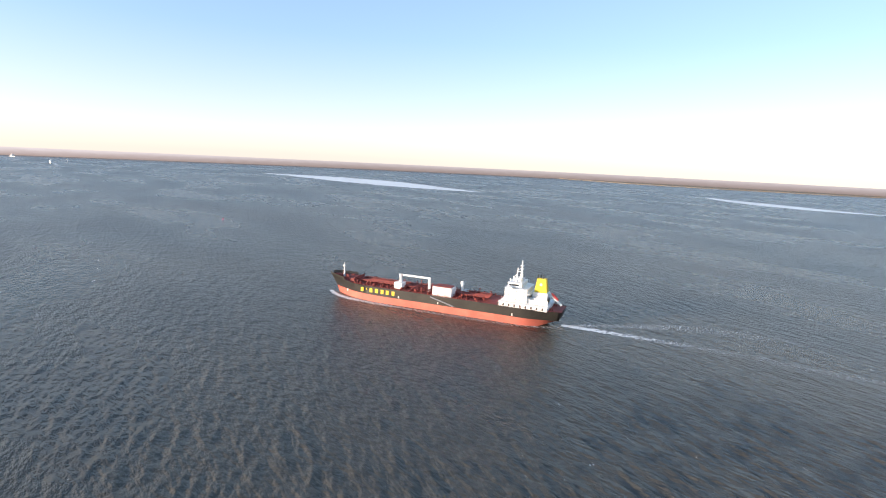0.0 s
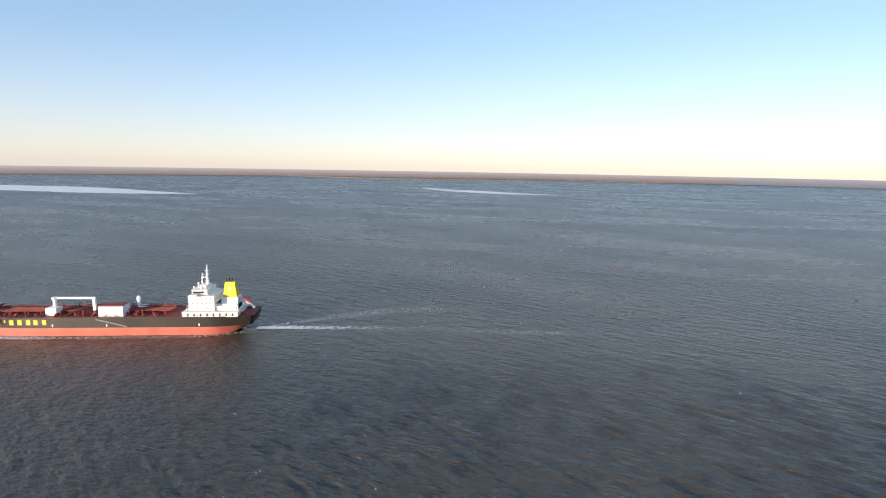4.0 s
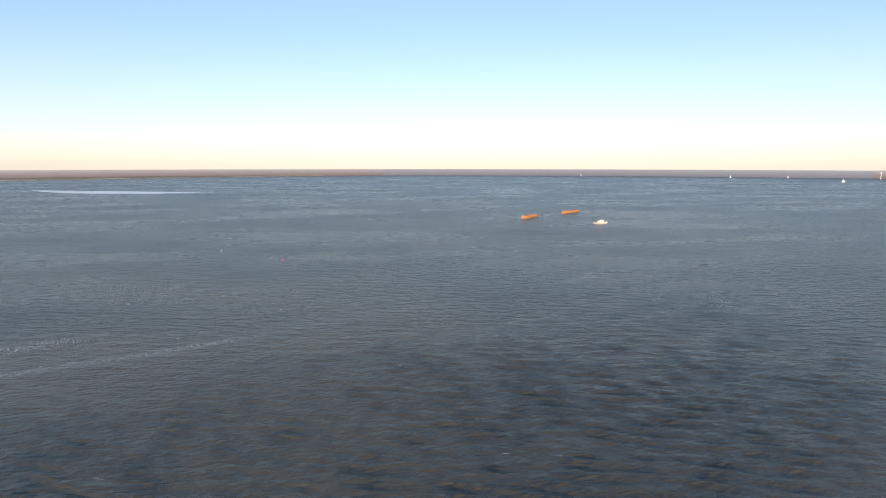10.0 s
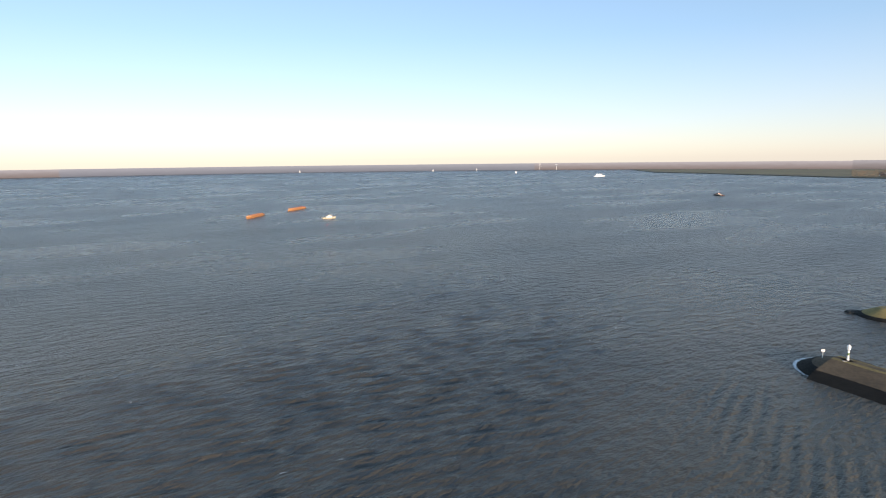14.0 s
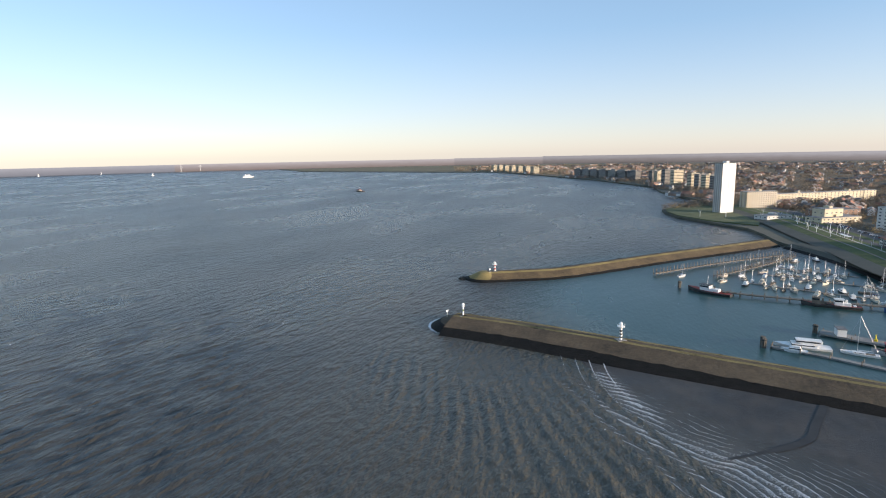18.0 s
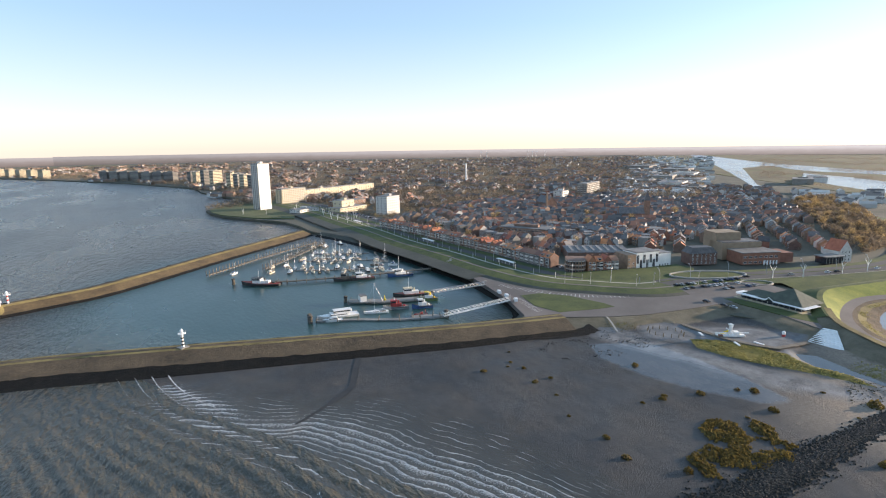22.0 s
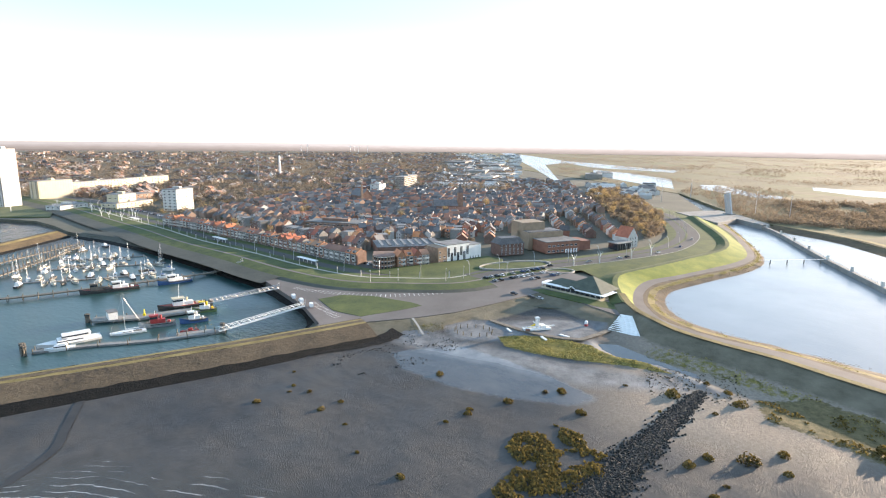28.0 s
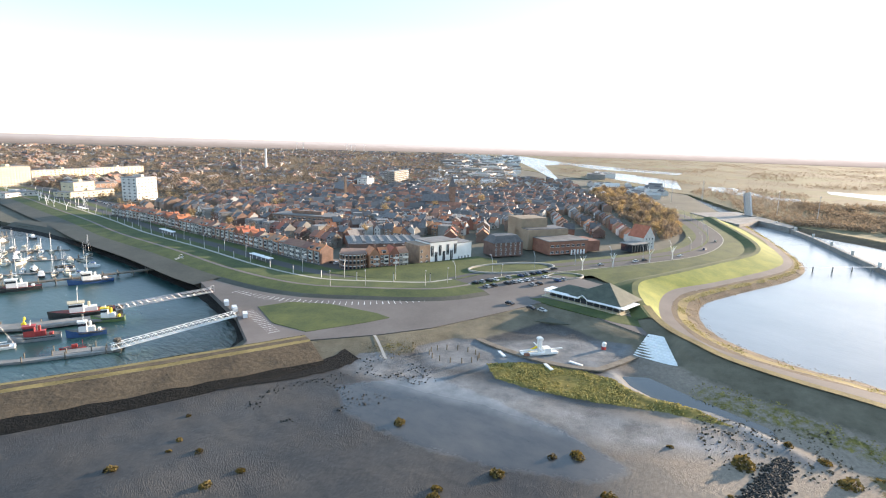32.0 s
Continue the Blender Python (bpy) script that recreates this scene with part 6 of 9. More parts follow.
DARK_METAL = surface("dark metal", (0.03, 0.03, 0.03), (0.07, 0.07, 0.065), 0.5, 0.3, 2.0, 0.1, space="object")
RED_PAINT = surface("red paint", (0.30, 0.03, 0.03), (0.44, 0.06, 0.05), 0.5, 0.3, 2.0, 0.03, space="object")
BLUE_PAINT = surface("blue paint", (0.03, 0.07, 0.18), (0.06, 0.12, 0.26), 0.5, 0.3, 2.0, 0.03, space="object")
GREEN_PAINT = surface("green paint", (0.10, 0.16, 0.06), (0.20, 0.26, 0.10), 0.5, 0.3, 2.0, 0.03, space="object")
ORANGE_HOLD = surface("rusty orange hold", (0.34, 0.14, 0.05), (0.52, 0.25, 0.09), 0.7, 0.1, 1.0, 0.1, space="object")


def loft_hull(stations, levels):
    """A closed shell through stations (x, half breadth factor list per level); levels are heights or per-station functions."""
    bm, rows = bmesh.new(), []
    for x, halves, zs in stations:
        left = [bm.verts.new((x if not isinstance(x, (list, tuple)) else x[k], h, z)) for k, (h, z) in enumerate(zip(halves, zs))]
        right = [bm.verts.new((x if not isinstance(x, (list, tuple)) else x[k], -h, z)) for k, (h, z) in enumerate(zip(halves, zs))]
        rows.append((left, right))
    for (l0, r0), (l1, r1) in zip(rows, rows[1:]):
        for k in range(len(l0) - 1):
            bm.faces.new((l0[k], l1[k], l1[k + 1], l0[k + 1]))
            bm.faces.new((r0[k], r0[k + 1], r1[k + 1], r1[k]))
    for (l, r) in (rows[0], rows[-1]):
        for k in range(len(l) - 1):
            bm.faces.new((l[k], l[k + 1], r[k + 1], r[k]))
    bmesh.ops.remove_doubles(bm, verts=bm.verts, dist=0.01)
    bmesh.ops.recalc_face_normals(bm, faces=bm.faces)
    return bm


def hull_half(u, power=2.4, fine=0.28, full=0.12):
    """Half breadth along the length, u from 0 (stern) to 1 (bow)."""
    if u > 1 - fine:
        return max(0.0, 1 - ((u - (1 - fine)) / fine) ** power)
    if u < full:
        return 0.72 + 0.28 * math.sin(u / full * math.pi / 2)
    return 1.0


SX, SY = -305, -164.5
ship = thing("tanker", "black and red tanker with white bridge and yellow funnel", "ship", pose(SX, SY, 0, 0, 0, -90) @ Matrix.Scale(0.93, 4))
US = [0, 0.01, 0.02, 0.035, 0.05, 0.07, 0.09, 0.11, 0.13, 0.2, 0.35, 0.5, 0.65, 0.74, 0.8, 0.85, 0.89, 0.93, 0.96, 0.985, 1.0]
B, LW, DECK = 14.2, 173.0, 11.4
low, high, deck_line = [], [], []
for u in US:
    x = -LW / 2 + u * LW
    stern_lift = max(0, 1 - u / 0.12)
    h0 = B * hull_half(u) * (1 - 0.55 * stern_lift)
    h1 = B * hull_half(u) * (1 - 0.12 * stern_lift) + 0.02
    sheer = 2.8 * max(0, (u - 0.88) / 0.12) ** 0.8
    flare = 3.4 * max(0, (u - 0.86) / 0.14) * (1 - max(0, (u - 0.985) / 0.015) * 0.45)
    hd = min(B, B * hull_half(min(u, 0.999), 2.9, 0.24) + flare)
    rake = 6.5 * max(0, (u - 0.9) / 0.1) ** 1.6
    aft = -3.5 * max(0, 1 - u / 0.05)
    low.append(([x - rake * 0.15, x + aft * 0.5 + rake * 0.25], (h0, h1), (-2.0 + 6.2 * stern_lift ** 1.4, 5.0)))
    high.append(([x + aft * 0.5 + rake * 0.25, x + aft + rake], (h1, max(hd, h1 * 0.9)), (5.0, DECK + sheer)))
    deck_line.append((x + aft + rake, max(hd, h1 * 0.9) - 0.15, DECK + sheer - 0.35))
for name_, bm_, m_, say in (("boot_top", loft_hull(low, 2), HULL_RED, "red lower hull"), ("upper_hull", loft_hull(high, 2), HULL_BLACK, "black upper hull")):
    for f_ in bm_.faces:
        f_.smooth = True
    part(name_, bm_, m_, ship, say)
bm = bmesh.new()
rows_ = [(bm.verts.new((x, h, z)), bm.verts.new((x, -h, z))) for x, h, z in deck_line]
for (a, b), (c_, d) in zip(rows_, rows_[1:]):
    bm.faces.new((a, b, d, c_))
bmesh.ops.recalc_face_normals(bm, faces=bm.faces)
part("main_deck", bm, DECK_RED, ship, "oxide red deck")
# plain yellow marks along the side
for k, x in enumerate((57.5, 53.6, 50.0, 45.4, 40.6, 36.4, 31.6)):
    wide = 0.7 if k == 1 else 2.3
    part("hull_mark", box(bmesh.new(), x - wide / 2, x + wide / 2, B - 0.02, B + 0.07, 8.6 if k == 1 else 6.9, 9.9), YELLOW, ship, "plain yellow mark on the hull")
for x in (-4, 27, 70, -58):
    part("draught_mark", box(bmesh.new(), x - 0.35, x + 0.35, B - 0.02, B + 0.06, 5.6, 7.2), SHIP_WHITE, ship)
part("gangway_ladder", rod(bmesh.new(), (2, B + 0.35, 10.2), (-16, B + 0.35, 5.6), 0.4, sides=4), STEEL, ship)
# deck pipes, tank hatches and manifold
for y in (-4.5, -3.3, -2.1, -0.9, 0.4, 1.6, 2.8, 4.2):
    bm = bmesh.new()
    rod(bm, (-38, y, DECK + 1.4), (70 - abs(y) * 2, y, DECK + 1.4), 0.28, sides=6)
    part("deck_pipe", bm, DECK_RED, ship)
for k in range(16):
    x = -34 + 6.6 * k
    part("pipe_support", box(bmesh.new(), x - 0.25, x + 0.25, -5.2, 5.2, DECK - 0.3, DECK + 1.2), DECK_RED, ship)
for k in range(9):
    for y in (-8.6, 8.6):
        x = -30 + 11.5 * k
        part("tank_hatch", lathe(bmesh.new(), [(1.1, DECK - 0.3), (1.1, DECK + 0.9), (1.25, DECK + 0.95), (0.4, DECK + 1.2)], 10, (x, y)), DECK_RED, ship)
for k in range(6):
    x = 6 + 2.4 * k
    part("manifold_pipe", rod(bmesh.new(), (x, -11.5, DECK + 1.9), (x, 11.5, DECK + 1.9), 0.35, sides=6), DECK_RED, ship)
for k in range(14):
    x = -32 + 7.4 * k
    part("deck_girder", box(bmesh.new(), x - 0.2, x + 0.2, -12.5, 12.5, DECK - 0.35, DECK + 0.45), DECK_RED, ship)
for y in (-1, 1):
    bm = bmesh.new()
    for k in range(50):
        x = -86 + 3.2 * k
        if x < 66:
            rod(bm, (x, y * (B - 0.35), DECK - 0.4), (x, y * (B - 0.35), DECK + 0.9), 0.06, sides=4)
    for z in (0.45, 0.9):
        rod(bm, (-84, y * (B - 0.35), DECK + z), (66, y * (B - 0.35), DECK + z), 0.05, sides=4)
    part("railing", bm, DECK_RED, ship)
part("catwalk", box(bmesh.new(), -38, 66, -6.6, -5.2, DECK + 2.1, DECK + 2.35), DECK_RED, ship)
# white deckhouse, hose crane, vent post
part("pump_house", box(bmesh.new(), -13, 1.5, 2.5, 12.0, DECK - 0.4, DECK + 6.0, 0.15), SHIP_WHITE, ship, "white deckhouse")
part("pump_house_top", box(bmesh.new(), -12, 0.5, 3.4, 11.0, DECK + 6.0, DECK + 6.6), DECK_RED, ship)
crane_ = part("crane_base", box(bmesh.new(), 27.5, 34, 2, 8.5, DECK - 0.4, DECK + 4.2, 0.15), SHIP_WHITE, ship, "white hose crane")
part("crane_post", lathe(bmesh.new(), [(1.2, DECK + 4), (1.1, DECK + 8.6), (1.6, DECK + 8.8), (1.6, DECK + 10.2)], 10, (30.5, 4)), SHIP_WHITE, crane_)
part("crane_boom", box(bmesh.new(), 6.5, 32, 3.4, 4.6, DECK + 9.0, DECK + 10.2, 0.1), SHIP_WHITE, crane_)
part("boom_rest", box(bmesh.new(), 6.5, 8.2, 3.2, 4.8, DECK - 0.3, DECK + 9.2, 0.1), SHIP_WHITE, ship)
part("vent_post", lathe(bmesh.new(), [(1.1, DECK - 0.3), (1.0, DECK + 6), (1.6, DECK + 6.3), (0.9, DECK + 8.4)], 8, (-14.5, -6)), SHIP_WHITE, ship)
part("bitts_locker", box(bmesh.new(), -19, -15, -9, -4, DECK - 0.3, DECK + 2.2, 0.1), SHIP_WHITE, ship)
# forecastle
part("foremast", lathe(bmesh.new(), [(0.7, DECK + 1), (0.55, DECK + 9), (1.1, DECK + 9.2), (1.0, DECK + 10.4), (0.3, DECK + 10.6), (0.2, DECK + 13)], 8, (82, 0)), SHIP_WHITE, ship)
for x, y in ((76, 4), (76, -4), (84, 3), (84, -3), (79, 0)):
    part("windlass", box(bmesh.new(), x - 1.4, x + 1.4, y - 1.2, y + 1.2, DECK + 1.2, DECK + 3.3, 0.3), DECK_RED, ship)
# raised forecastle with its bulwark
bm = bmesh.new()
fore = [(x, h, z) for x, h, z in deck_line if x > 70]
for s in (-1, 1):
    edge_ = [(bm.verts.new((x, s * h, z)), bm.verts.new((x + 0.4, s * (h + 0.35), z + 2.4))) for x, h, z in fore]
    for (a, b), (c_, d) in zip(edge_, edge_[1:]):
        bm.faces.new((a, b, d, c_))
bmesh.ops.recalc_face_normals(bm, faces=bm.faces)
part("bulwark", bm, HULL_BLACK, ship, "black bow bulwark")
part("forecastle", box(bmesh.new(), 68, 80, -8, 8, DECK - 0.3, DECK + 2.4, taper=1.5), DECK_RED, ship, "raised red forecastle")
part("fore_rail", box(bmesh.new(), 68.2, 68.5, -8, 8, DECK + 2.4, DECK + 3.6), DECK_RED, ship)
deck_rng = random.Random(31)
for k in range(46):
    x, y, h_ = deck_rng.uniform(-40, 64), deck_rng.choice((-1, 1)) * deck_rng.uniform(5.5, 12.2), deck_rng.uniform(0.8, 3.4)
    part("deck_fitting", lathe(bmesh.new(), [(0.35, DECK - 0.3), (0.3, DECK + h_), (0.7, DECK + h_ + 0.1), (0.6, DECK + h_ + 0.5), (0.1, DECK + h_ + 0.6)], 6, (x, y)), DECK_RED, ship)
for k in range(20):
    x, y = -36 + 5.2 * k, deck_rng.choice((7.2, 10.4, -8))
    part("branch_pipe", rod(bmesh.new(), (x, y - 3, DECK + 0.8), (x + deck_rng.uniform(-2, 2), y + 2.4, DECK + 0.8), 0.22, sides=5), DECK_RED, ship)
part("breakwater", box(bmesh.new(), 66, 66.4, -10.5, 10.5, DECK - 0.3, DECK + 1.8), DECK_RED, ship)
# accommodation
acc = part("accommodation", box(bmesh.new(), -66.5, -51, -10.5, 10.5, DECK + 2.6, DECK + 12.2, 0.15), SHIP_WHITE, ship, "white accommodation block")
part("lower_house", box(bmesh.new(), -81, -48, -13.5, 13.5, DECK - 0.4, DECK + 2.6, 0.1), SHIP_WHITE, ship)
part("aft_house", box(bmesh.new(), -79, -66.5, -9, 9, DECK + 2.6, DECK + 5.6, 0.1), SHIP_WHITE, ship)
bridge_ = part("wheelhouse", box(bmesh.new(), -62, -52.5, -8.6, 8.6, DECK + 12.2, DECK + 15.4, 0.2), SHIP_WHITE, ship, "white wheelhouse")
part("bridge_window_band", box(bmesh.new(), -52.6, -52.4, -8.2, 8.2, DECK + 13.4, DECK + 14.6), GLASS, bridge_)
part("wing_window_band", box(bmesh.new(), -60, -53.2, 8.5, 8.66, DECK + 13.4, DECK + 14.6), GLASS, bridge_)
for f in range(3):
    for k in range(5):
        part("porthole", box(bmesh.new(), -64.6 + 2.7 * k, -64.0 + 2.7 * k, 10.45, 10.56, DECK + 4.2 + 2.9 * f, DECK + 4.9 + 2.9 * f), GLASS, acc)
for k in range(9):
    part("doorway", box(bmesh.new(), -78.5 + 3.8 * k, -77.4 + 3.8 * k, 13.45, 13.56, DECK + 0.1, DECK + 1.9), DARK_METAL, ship)
for z, x0, x1, w_ in ((2.6, -81.4, -47.6, 13.8), (5.8, -68.5, -50.4, 10.9), (9.0, -68.5, -50.6, 10.9), (12.2, -64, -50.8, 11.6), (15.4, -62.2, -52.2, 8.9)):
    part("deck_edge", box(bmesh.new(), x0, x1, -w_, w_, DECK + z - 0.12, DECK + z + 0.08), SHIP_WHITE, acc)
    bm = bmesh.new()
    for s in (-1, 1):
        for q in range(int((x1 - x0) / 1.6)):
            rod(bm, (x0 + 1.6 * q + 0.3, s * w_, DECK + z), (x0 + 1.6 * q + 0.3, s * w_, DECK + z + 1.1), 0.05, sides=4)
        rod(bm, (x0, s * w_, DECK + z + 1.1), (x1, s * w_, DECK + z + 1.1), 0.06, sides=4)
    part("guard_rail", bm, STEEL, acc)
part("bridge_wing", box(bmesh.new(), -57, -53.2, -13.8, 13.8, DECK + 12.3, DECK + 13.4, 0.1), SHIP_WHITE, acc)
part("stair_flight", rod(bmesh.new(), (-66.5, 11.8, DECK + 2.7), (-69.5, 11.8, DECK + 0.2), 0.4, sides=4), STEEL, ship)
for x, y, h_ in ((-48, 6, 4.6), (-47.6, -5, 5.4), (-66.8, 8.6, 11.5), (-63, -8, 15.5), (-52.4, 3, 17.2)):
    part("aerial", rod(bmesh.new(), (x, y, DECK), (x, y, DECK + h_), 0.16, 0.08, 5), SHIP_WHITE, ship)
part("monkey_deck_rail", box(bmesh.new(), -61, -56, -3.5, 3.5, DECK + 15.4, DECK + 17.6, taper=0.3), SHIP_WHITE, ship)
mast_ = part("main_mast", lathe(bmesh.new(), [(1.2, DECK + 17), (0.8, DECK + 21), (0.55, DECK + 25), (0.2, DECK + 30)], 8, (-59.5, 0)), SHIP_WHITE, ship)
for z, w_ in ((17.5, 3.2), (20.5, 4.2), (23, 2.8), (25.5, 1.6)):
    part("yard", rod(bmesh.new(), (-59.5, -w_, DECK + z), (-59.5, w_, DECK + z), 0.2), SHIP_WHITE, mast_)
part("radar", box(bmesh.new(), -57.2, -56.6, -2.2, 2.2, DECK + 22.8, DECK + 23.3), SHIP_WHITE, mast_)
part("radar_platform", box(bmesh.new(), -59.5, -56, -1.2, 1.2, DECK + 21.8, DECK + 22.1), SHIP_WHITE, mast_)
part("second_mast", rod(bmesh.new(), (-56.2, 0.8, DECK + 15.4), (-56.8, 0.8, DECK + 24.6), 0.5, 0.3), SHIP_WHITE, mast_)
for z in (19.5, 23.8, 26.0):
    part("mast_platform", lathe(bmesh.new(), [(0.5, DECK + z), (1.5, DECK + z + 0.1), (1.5, DECK + z + 0.3), (0.5, DECK + z + 0.4)], 8, (-59.5, 0)), SHIP_WHITE, mast_)
for x, y, h_ in ((-53.6, 7.4, 2.2), (-53.8, -7.0, 2.6), (-61.0, 7.6, 3.0), (-54.6, 2.2, 3.4)):
    part("deck_aerial", lathe(bmesh.new(), [(0.3, DECK + 15.3), (0.25, DECK + 15.4 + h_ * 0.6), (0.6, DECK + 15.5 + h_ * 0.6), (0.5, DECK + 15.4 + h_), (0.1, DECK + 15.6 + h_)], 6, (x, y)), SHIP_WHITE, ship)
for y in (-6, 6):
    part("radome", lathe(bmesh.new(), [(0.4, DECK + 15.3), (0.9, DECK + 16.6), (0.8, DECK + 17.4), (0.3, DECK + 18)], 8, (-57.5, y)), SHIP_WHITE, ship)
fun = part("funnel", box(bmesh.new(), -78, -69.4, -3.4, 3.4, DECK + 9.6, DECK + 19.0, taper=1.3), YELLOW, ship, "yellow funnel")
part("funnel_casing", box(bmesh.new(), -79, -68.6, -4.4, 4.4, DECK + 2.6, DECK + 9.8, 0.2), SHIP_WHITE, ship)
for x, y in ((-74.5, 1.5), (-72.5, -1.2), (-70.8, 1.0), (-74, -2)):
    part("exhaust_pipe", rod(bmesh.new(), (x, y * 0.8, DECK + 18.4), (x - 0.3, y * 0.8, DECK + 21.6), 0.4), DARK_METAL, fun)
part("funnel_emblem", box(bmesh.new(), -74.4, -73.0, 2.65, 2.9, DECK + 14.4, DECK + 16.0), SHIP_WHITE, fun)
part("stern_crane", rod(bmesh.new(), (-80, 9.5, DECK), (-80, 9.5, DECK + 6), 0.6), SHIP_WHITE, ship)
part("stern_crane_arm", rod(bmesh.new(), (-80, 9.5, DECK + 6), (-71, 9.5, DECK + 6.6), 0.5), SHIP_WHITE, ship)
boat_ = part("lifeboat_ramp", rod(bmesh.new(), (-79, 0, DECK + 9.5), (-88, 0, DECK + 2.0), 0.8, sides=4), SHIP_WHITE, ship)
part("lifeboat", lathe(bmesh.new(), [(0.2, -3.4), (0.8, -2.4), (0.95, 0), (0.8, 2.4), (0.3, 3.4)], 8), RED_PAINT, ship, "orange-red free-fall lifeboat").matrix_basis = pose(-83.2, 0, DECK + 7.5, 0, 50, 0)
for k in range(10):
    part("mooring_gear", box(bmesh.new(), -84 + (k % 5) * 1.7, -83 + (k % 5) * 1.7, -8 + 14 * (k // 5), -6.5 + 14 * (k // 5), DECK - 0.4, DECK + 1.0, 0.1), DECK_RED, ship)


def foam_material(name, cover, scale, streak=(1, 1, 1), turn=0.0):
    """Broken foam: patches of white over what lies below."""
    m, n, l = nodes_of(name)
    b = n["Principled BSDF"]
    b.inputs["Base Color"].default_value, b.inputs["Roughness"].default_value = (0.72, 0.74, 0.75, 1), 0.7
    a = noise_at(n, l, scale, 8, 0.72, streak, turn=turn)
    att = n.new("ShaderNodeAttribute")
    att.attribute_name = "fade"
    v = maths(n, l, "MULTIPLY", att.outputs["Fac"], cover)
    lo = maths(n, l, "SUBTRACT", 0.78, v)
    r = n.new("ShaderNodeMapRange")
    l.new(a, r.inputs["Value"])
    l.new(lo, r.inputs["From Min"])
    l.new(maths(n, l, "ADD", lo, 0.14), r.inputs["From Max"])
    l.new(r.outputs["Result"], b.inputs["Alpha"])
    return m


FOAM = foam_material("sea foam", 0.36, 0.42)


def foam_band(name, points, widths, fades, material, label, z=0.06, step=5, flat_top=2.0):
    """A band of foam along a line, with its width and cover from start to end."""
    line = smooth_line(points, step)
    nrm, verts, faces, fade = left_of(line), [], [], []
    for k, (p, w_) in enumerate(zip(line, nrm)):
        t = k / (len(line) - 1)
        half = np.interp(t, np.linspace(0, 1, len(widths)), widths) / 2
        f = np.interp(t, np.linspace(0, 1, len(fades)), fades)
        for j in range(7):
            s = j / 3 - 1
            q = p + w_ * half * s
            verts.append((q.x, q.y, z))
            fade.append(f * (1 - abs(s) ** flat_top))
    for k in range(len(line) - 1):
        for j in range(6):
            i = k * 7 + j
            faces.append((i, i + 1, i + 8, i + 7))
    ob = mesh_object(name, verts, faces, material)
    a = ob.data.attributes.new("fade", "FLOAT", "POINT")
    a.data.foreach_set("value", fade)
    return tagged(ob, label, "foam", kind="stuff")


LACE = foam_material("lacy foam", 0.36, 0.75, (1.5, 0.8, 1))
foam_band("wake", [(-305, -82), (-305, -66), (-304, -40), (-303, -14), (-303, 20)], [7, 12, 13, 13, 9], [1.5, 1.15, 0.95, 0.8, 0.65], FOAM, "white foam trail behind the tanker", flat_top=3.0)
foam_band("wake", [(-303, -20), (-300, 20), (-292, 60), (-288, 110), (-286, 175), (-277, 240), (-271, 340), (-266, 490)], [14, 20, 16, 12, 9, 8, 8, 8], [0.78, 0.76, 0.74, 0.74, 0.74, 0.7, 0.66, 0.6], LACE, "lacy foam trail far behind the tanker", flat_top=3.0)
foam_band("wake", [(-306, -78), (-322, -50), (-340, -10), (-346, 30), (-340, 80), (-330, 150)], [8, 20, 34, 40, 36, 24], [0.85, 0.8, 0.72, 0.6, 0.48, 0.3], LACE, "broken foam spreading from the tanker's stern", 0.07, flat_top=3.0)
foam_band("bow_wave", [(-305, -252), (-297, -243), (-291, -228), (-288, -200), (-288, -150), (-289, -110), (-299, -80)], [5, 8, 9, 8, 8, 8, 6], [1.4, 1.15, 0.9, 0.84, 0.84, 0.84], LACE, "white foam along the tanker's side", 0.09, flat_top=3.0)

# ---- harbour lights ----
def striped_light(name, x, y, z, h, colours, label, r=0.8, gallery=True):
    t = thing(name, label, "harbour light", pose(x, y, z))
    part("plinth", box(bmesh.new(), -2.2, 2.2, -2.2, 2.2, -0.8, 0.4, 0.1), CONCRETE, t)
    count = len(colours)
    for k, m in enumerate(colours):
        z0, z1 = 0.4 + h * k / count, 0.4 + h * (k + 1) / count
        part("column_band", lathe(bmesh.new(), [(r * (1 - 0.2 * k / count), z0), (r * (1 - 0.2 * (k + 1) / count), z1)], 12), m, t)
    if gallery:
        part("gallery", lathe(bmesh.new(), [(0.7, h + 0.4), (1.9, h + 0.5), (1.9, h + 0.7), (0.7, h + 0.75)], 14), WHITE_PAINT, t)
        bm = bmesh.new()
        for k in range(10):
            a = 0.628 * k
            rod(bm, (1.8 * math.cos(a), 1.8 * math.sin(a), h + 0.7), (1.8 * math.cos(a), 1.8 * math.sin(a), h + 1.8), 0.05, sides=4)
        part("railing", bm, WHITE_PAINT, t)
    part("lantern", lathe(bmesh.new(), [(0.75, h + 0.7), (0.8, h + 2.0), (0.95, h + 2.05), (0.5, h + 2.6), (0.1, h + 3.0)], 10), WHITE_PAINT, t)
    return t


W_, K_ = WHITE_PAINT, DARK_METAL
striped_light("harbour_light", 139, 229, 5.8, 6.4, [W_, K_, W_, K_, W_, K_, W_, W_], "white harbour light with black bands on the pier", 0.75)
striped_light("harbour_light", 76, 291, 5.6, 4.6, [W_, W_, GREEN_PAINT, W_], "slim white and green pier-head light", 0.5, False)
striped_light("harbour_light", 131, 401, 5.2, 5.2, [W_, RED_PAINT, W_, RED_PAINT], "red and white pier-head light", 0.7)
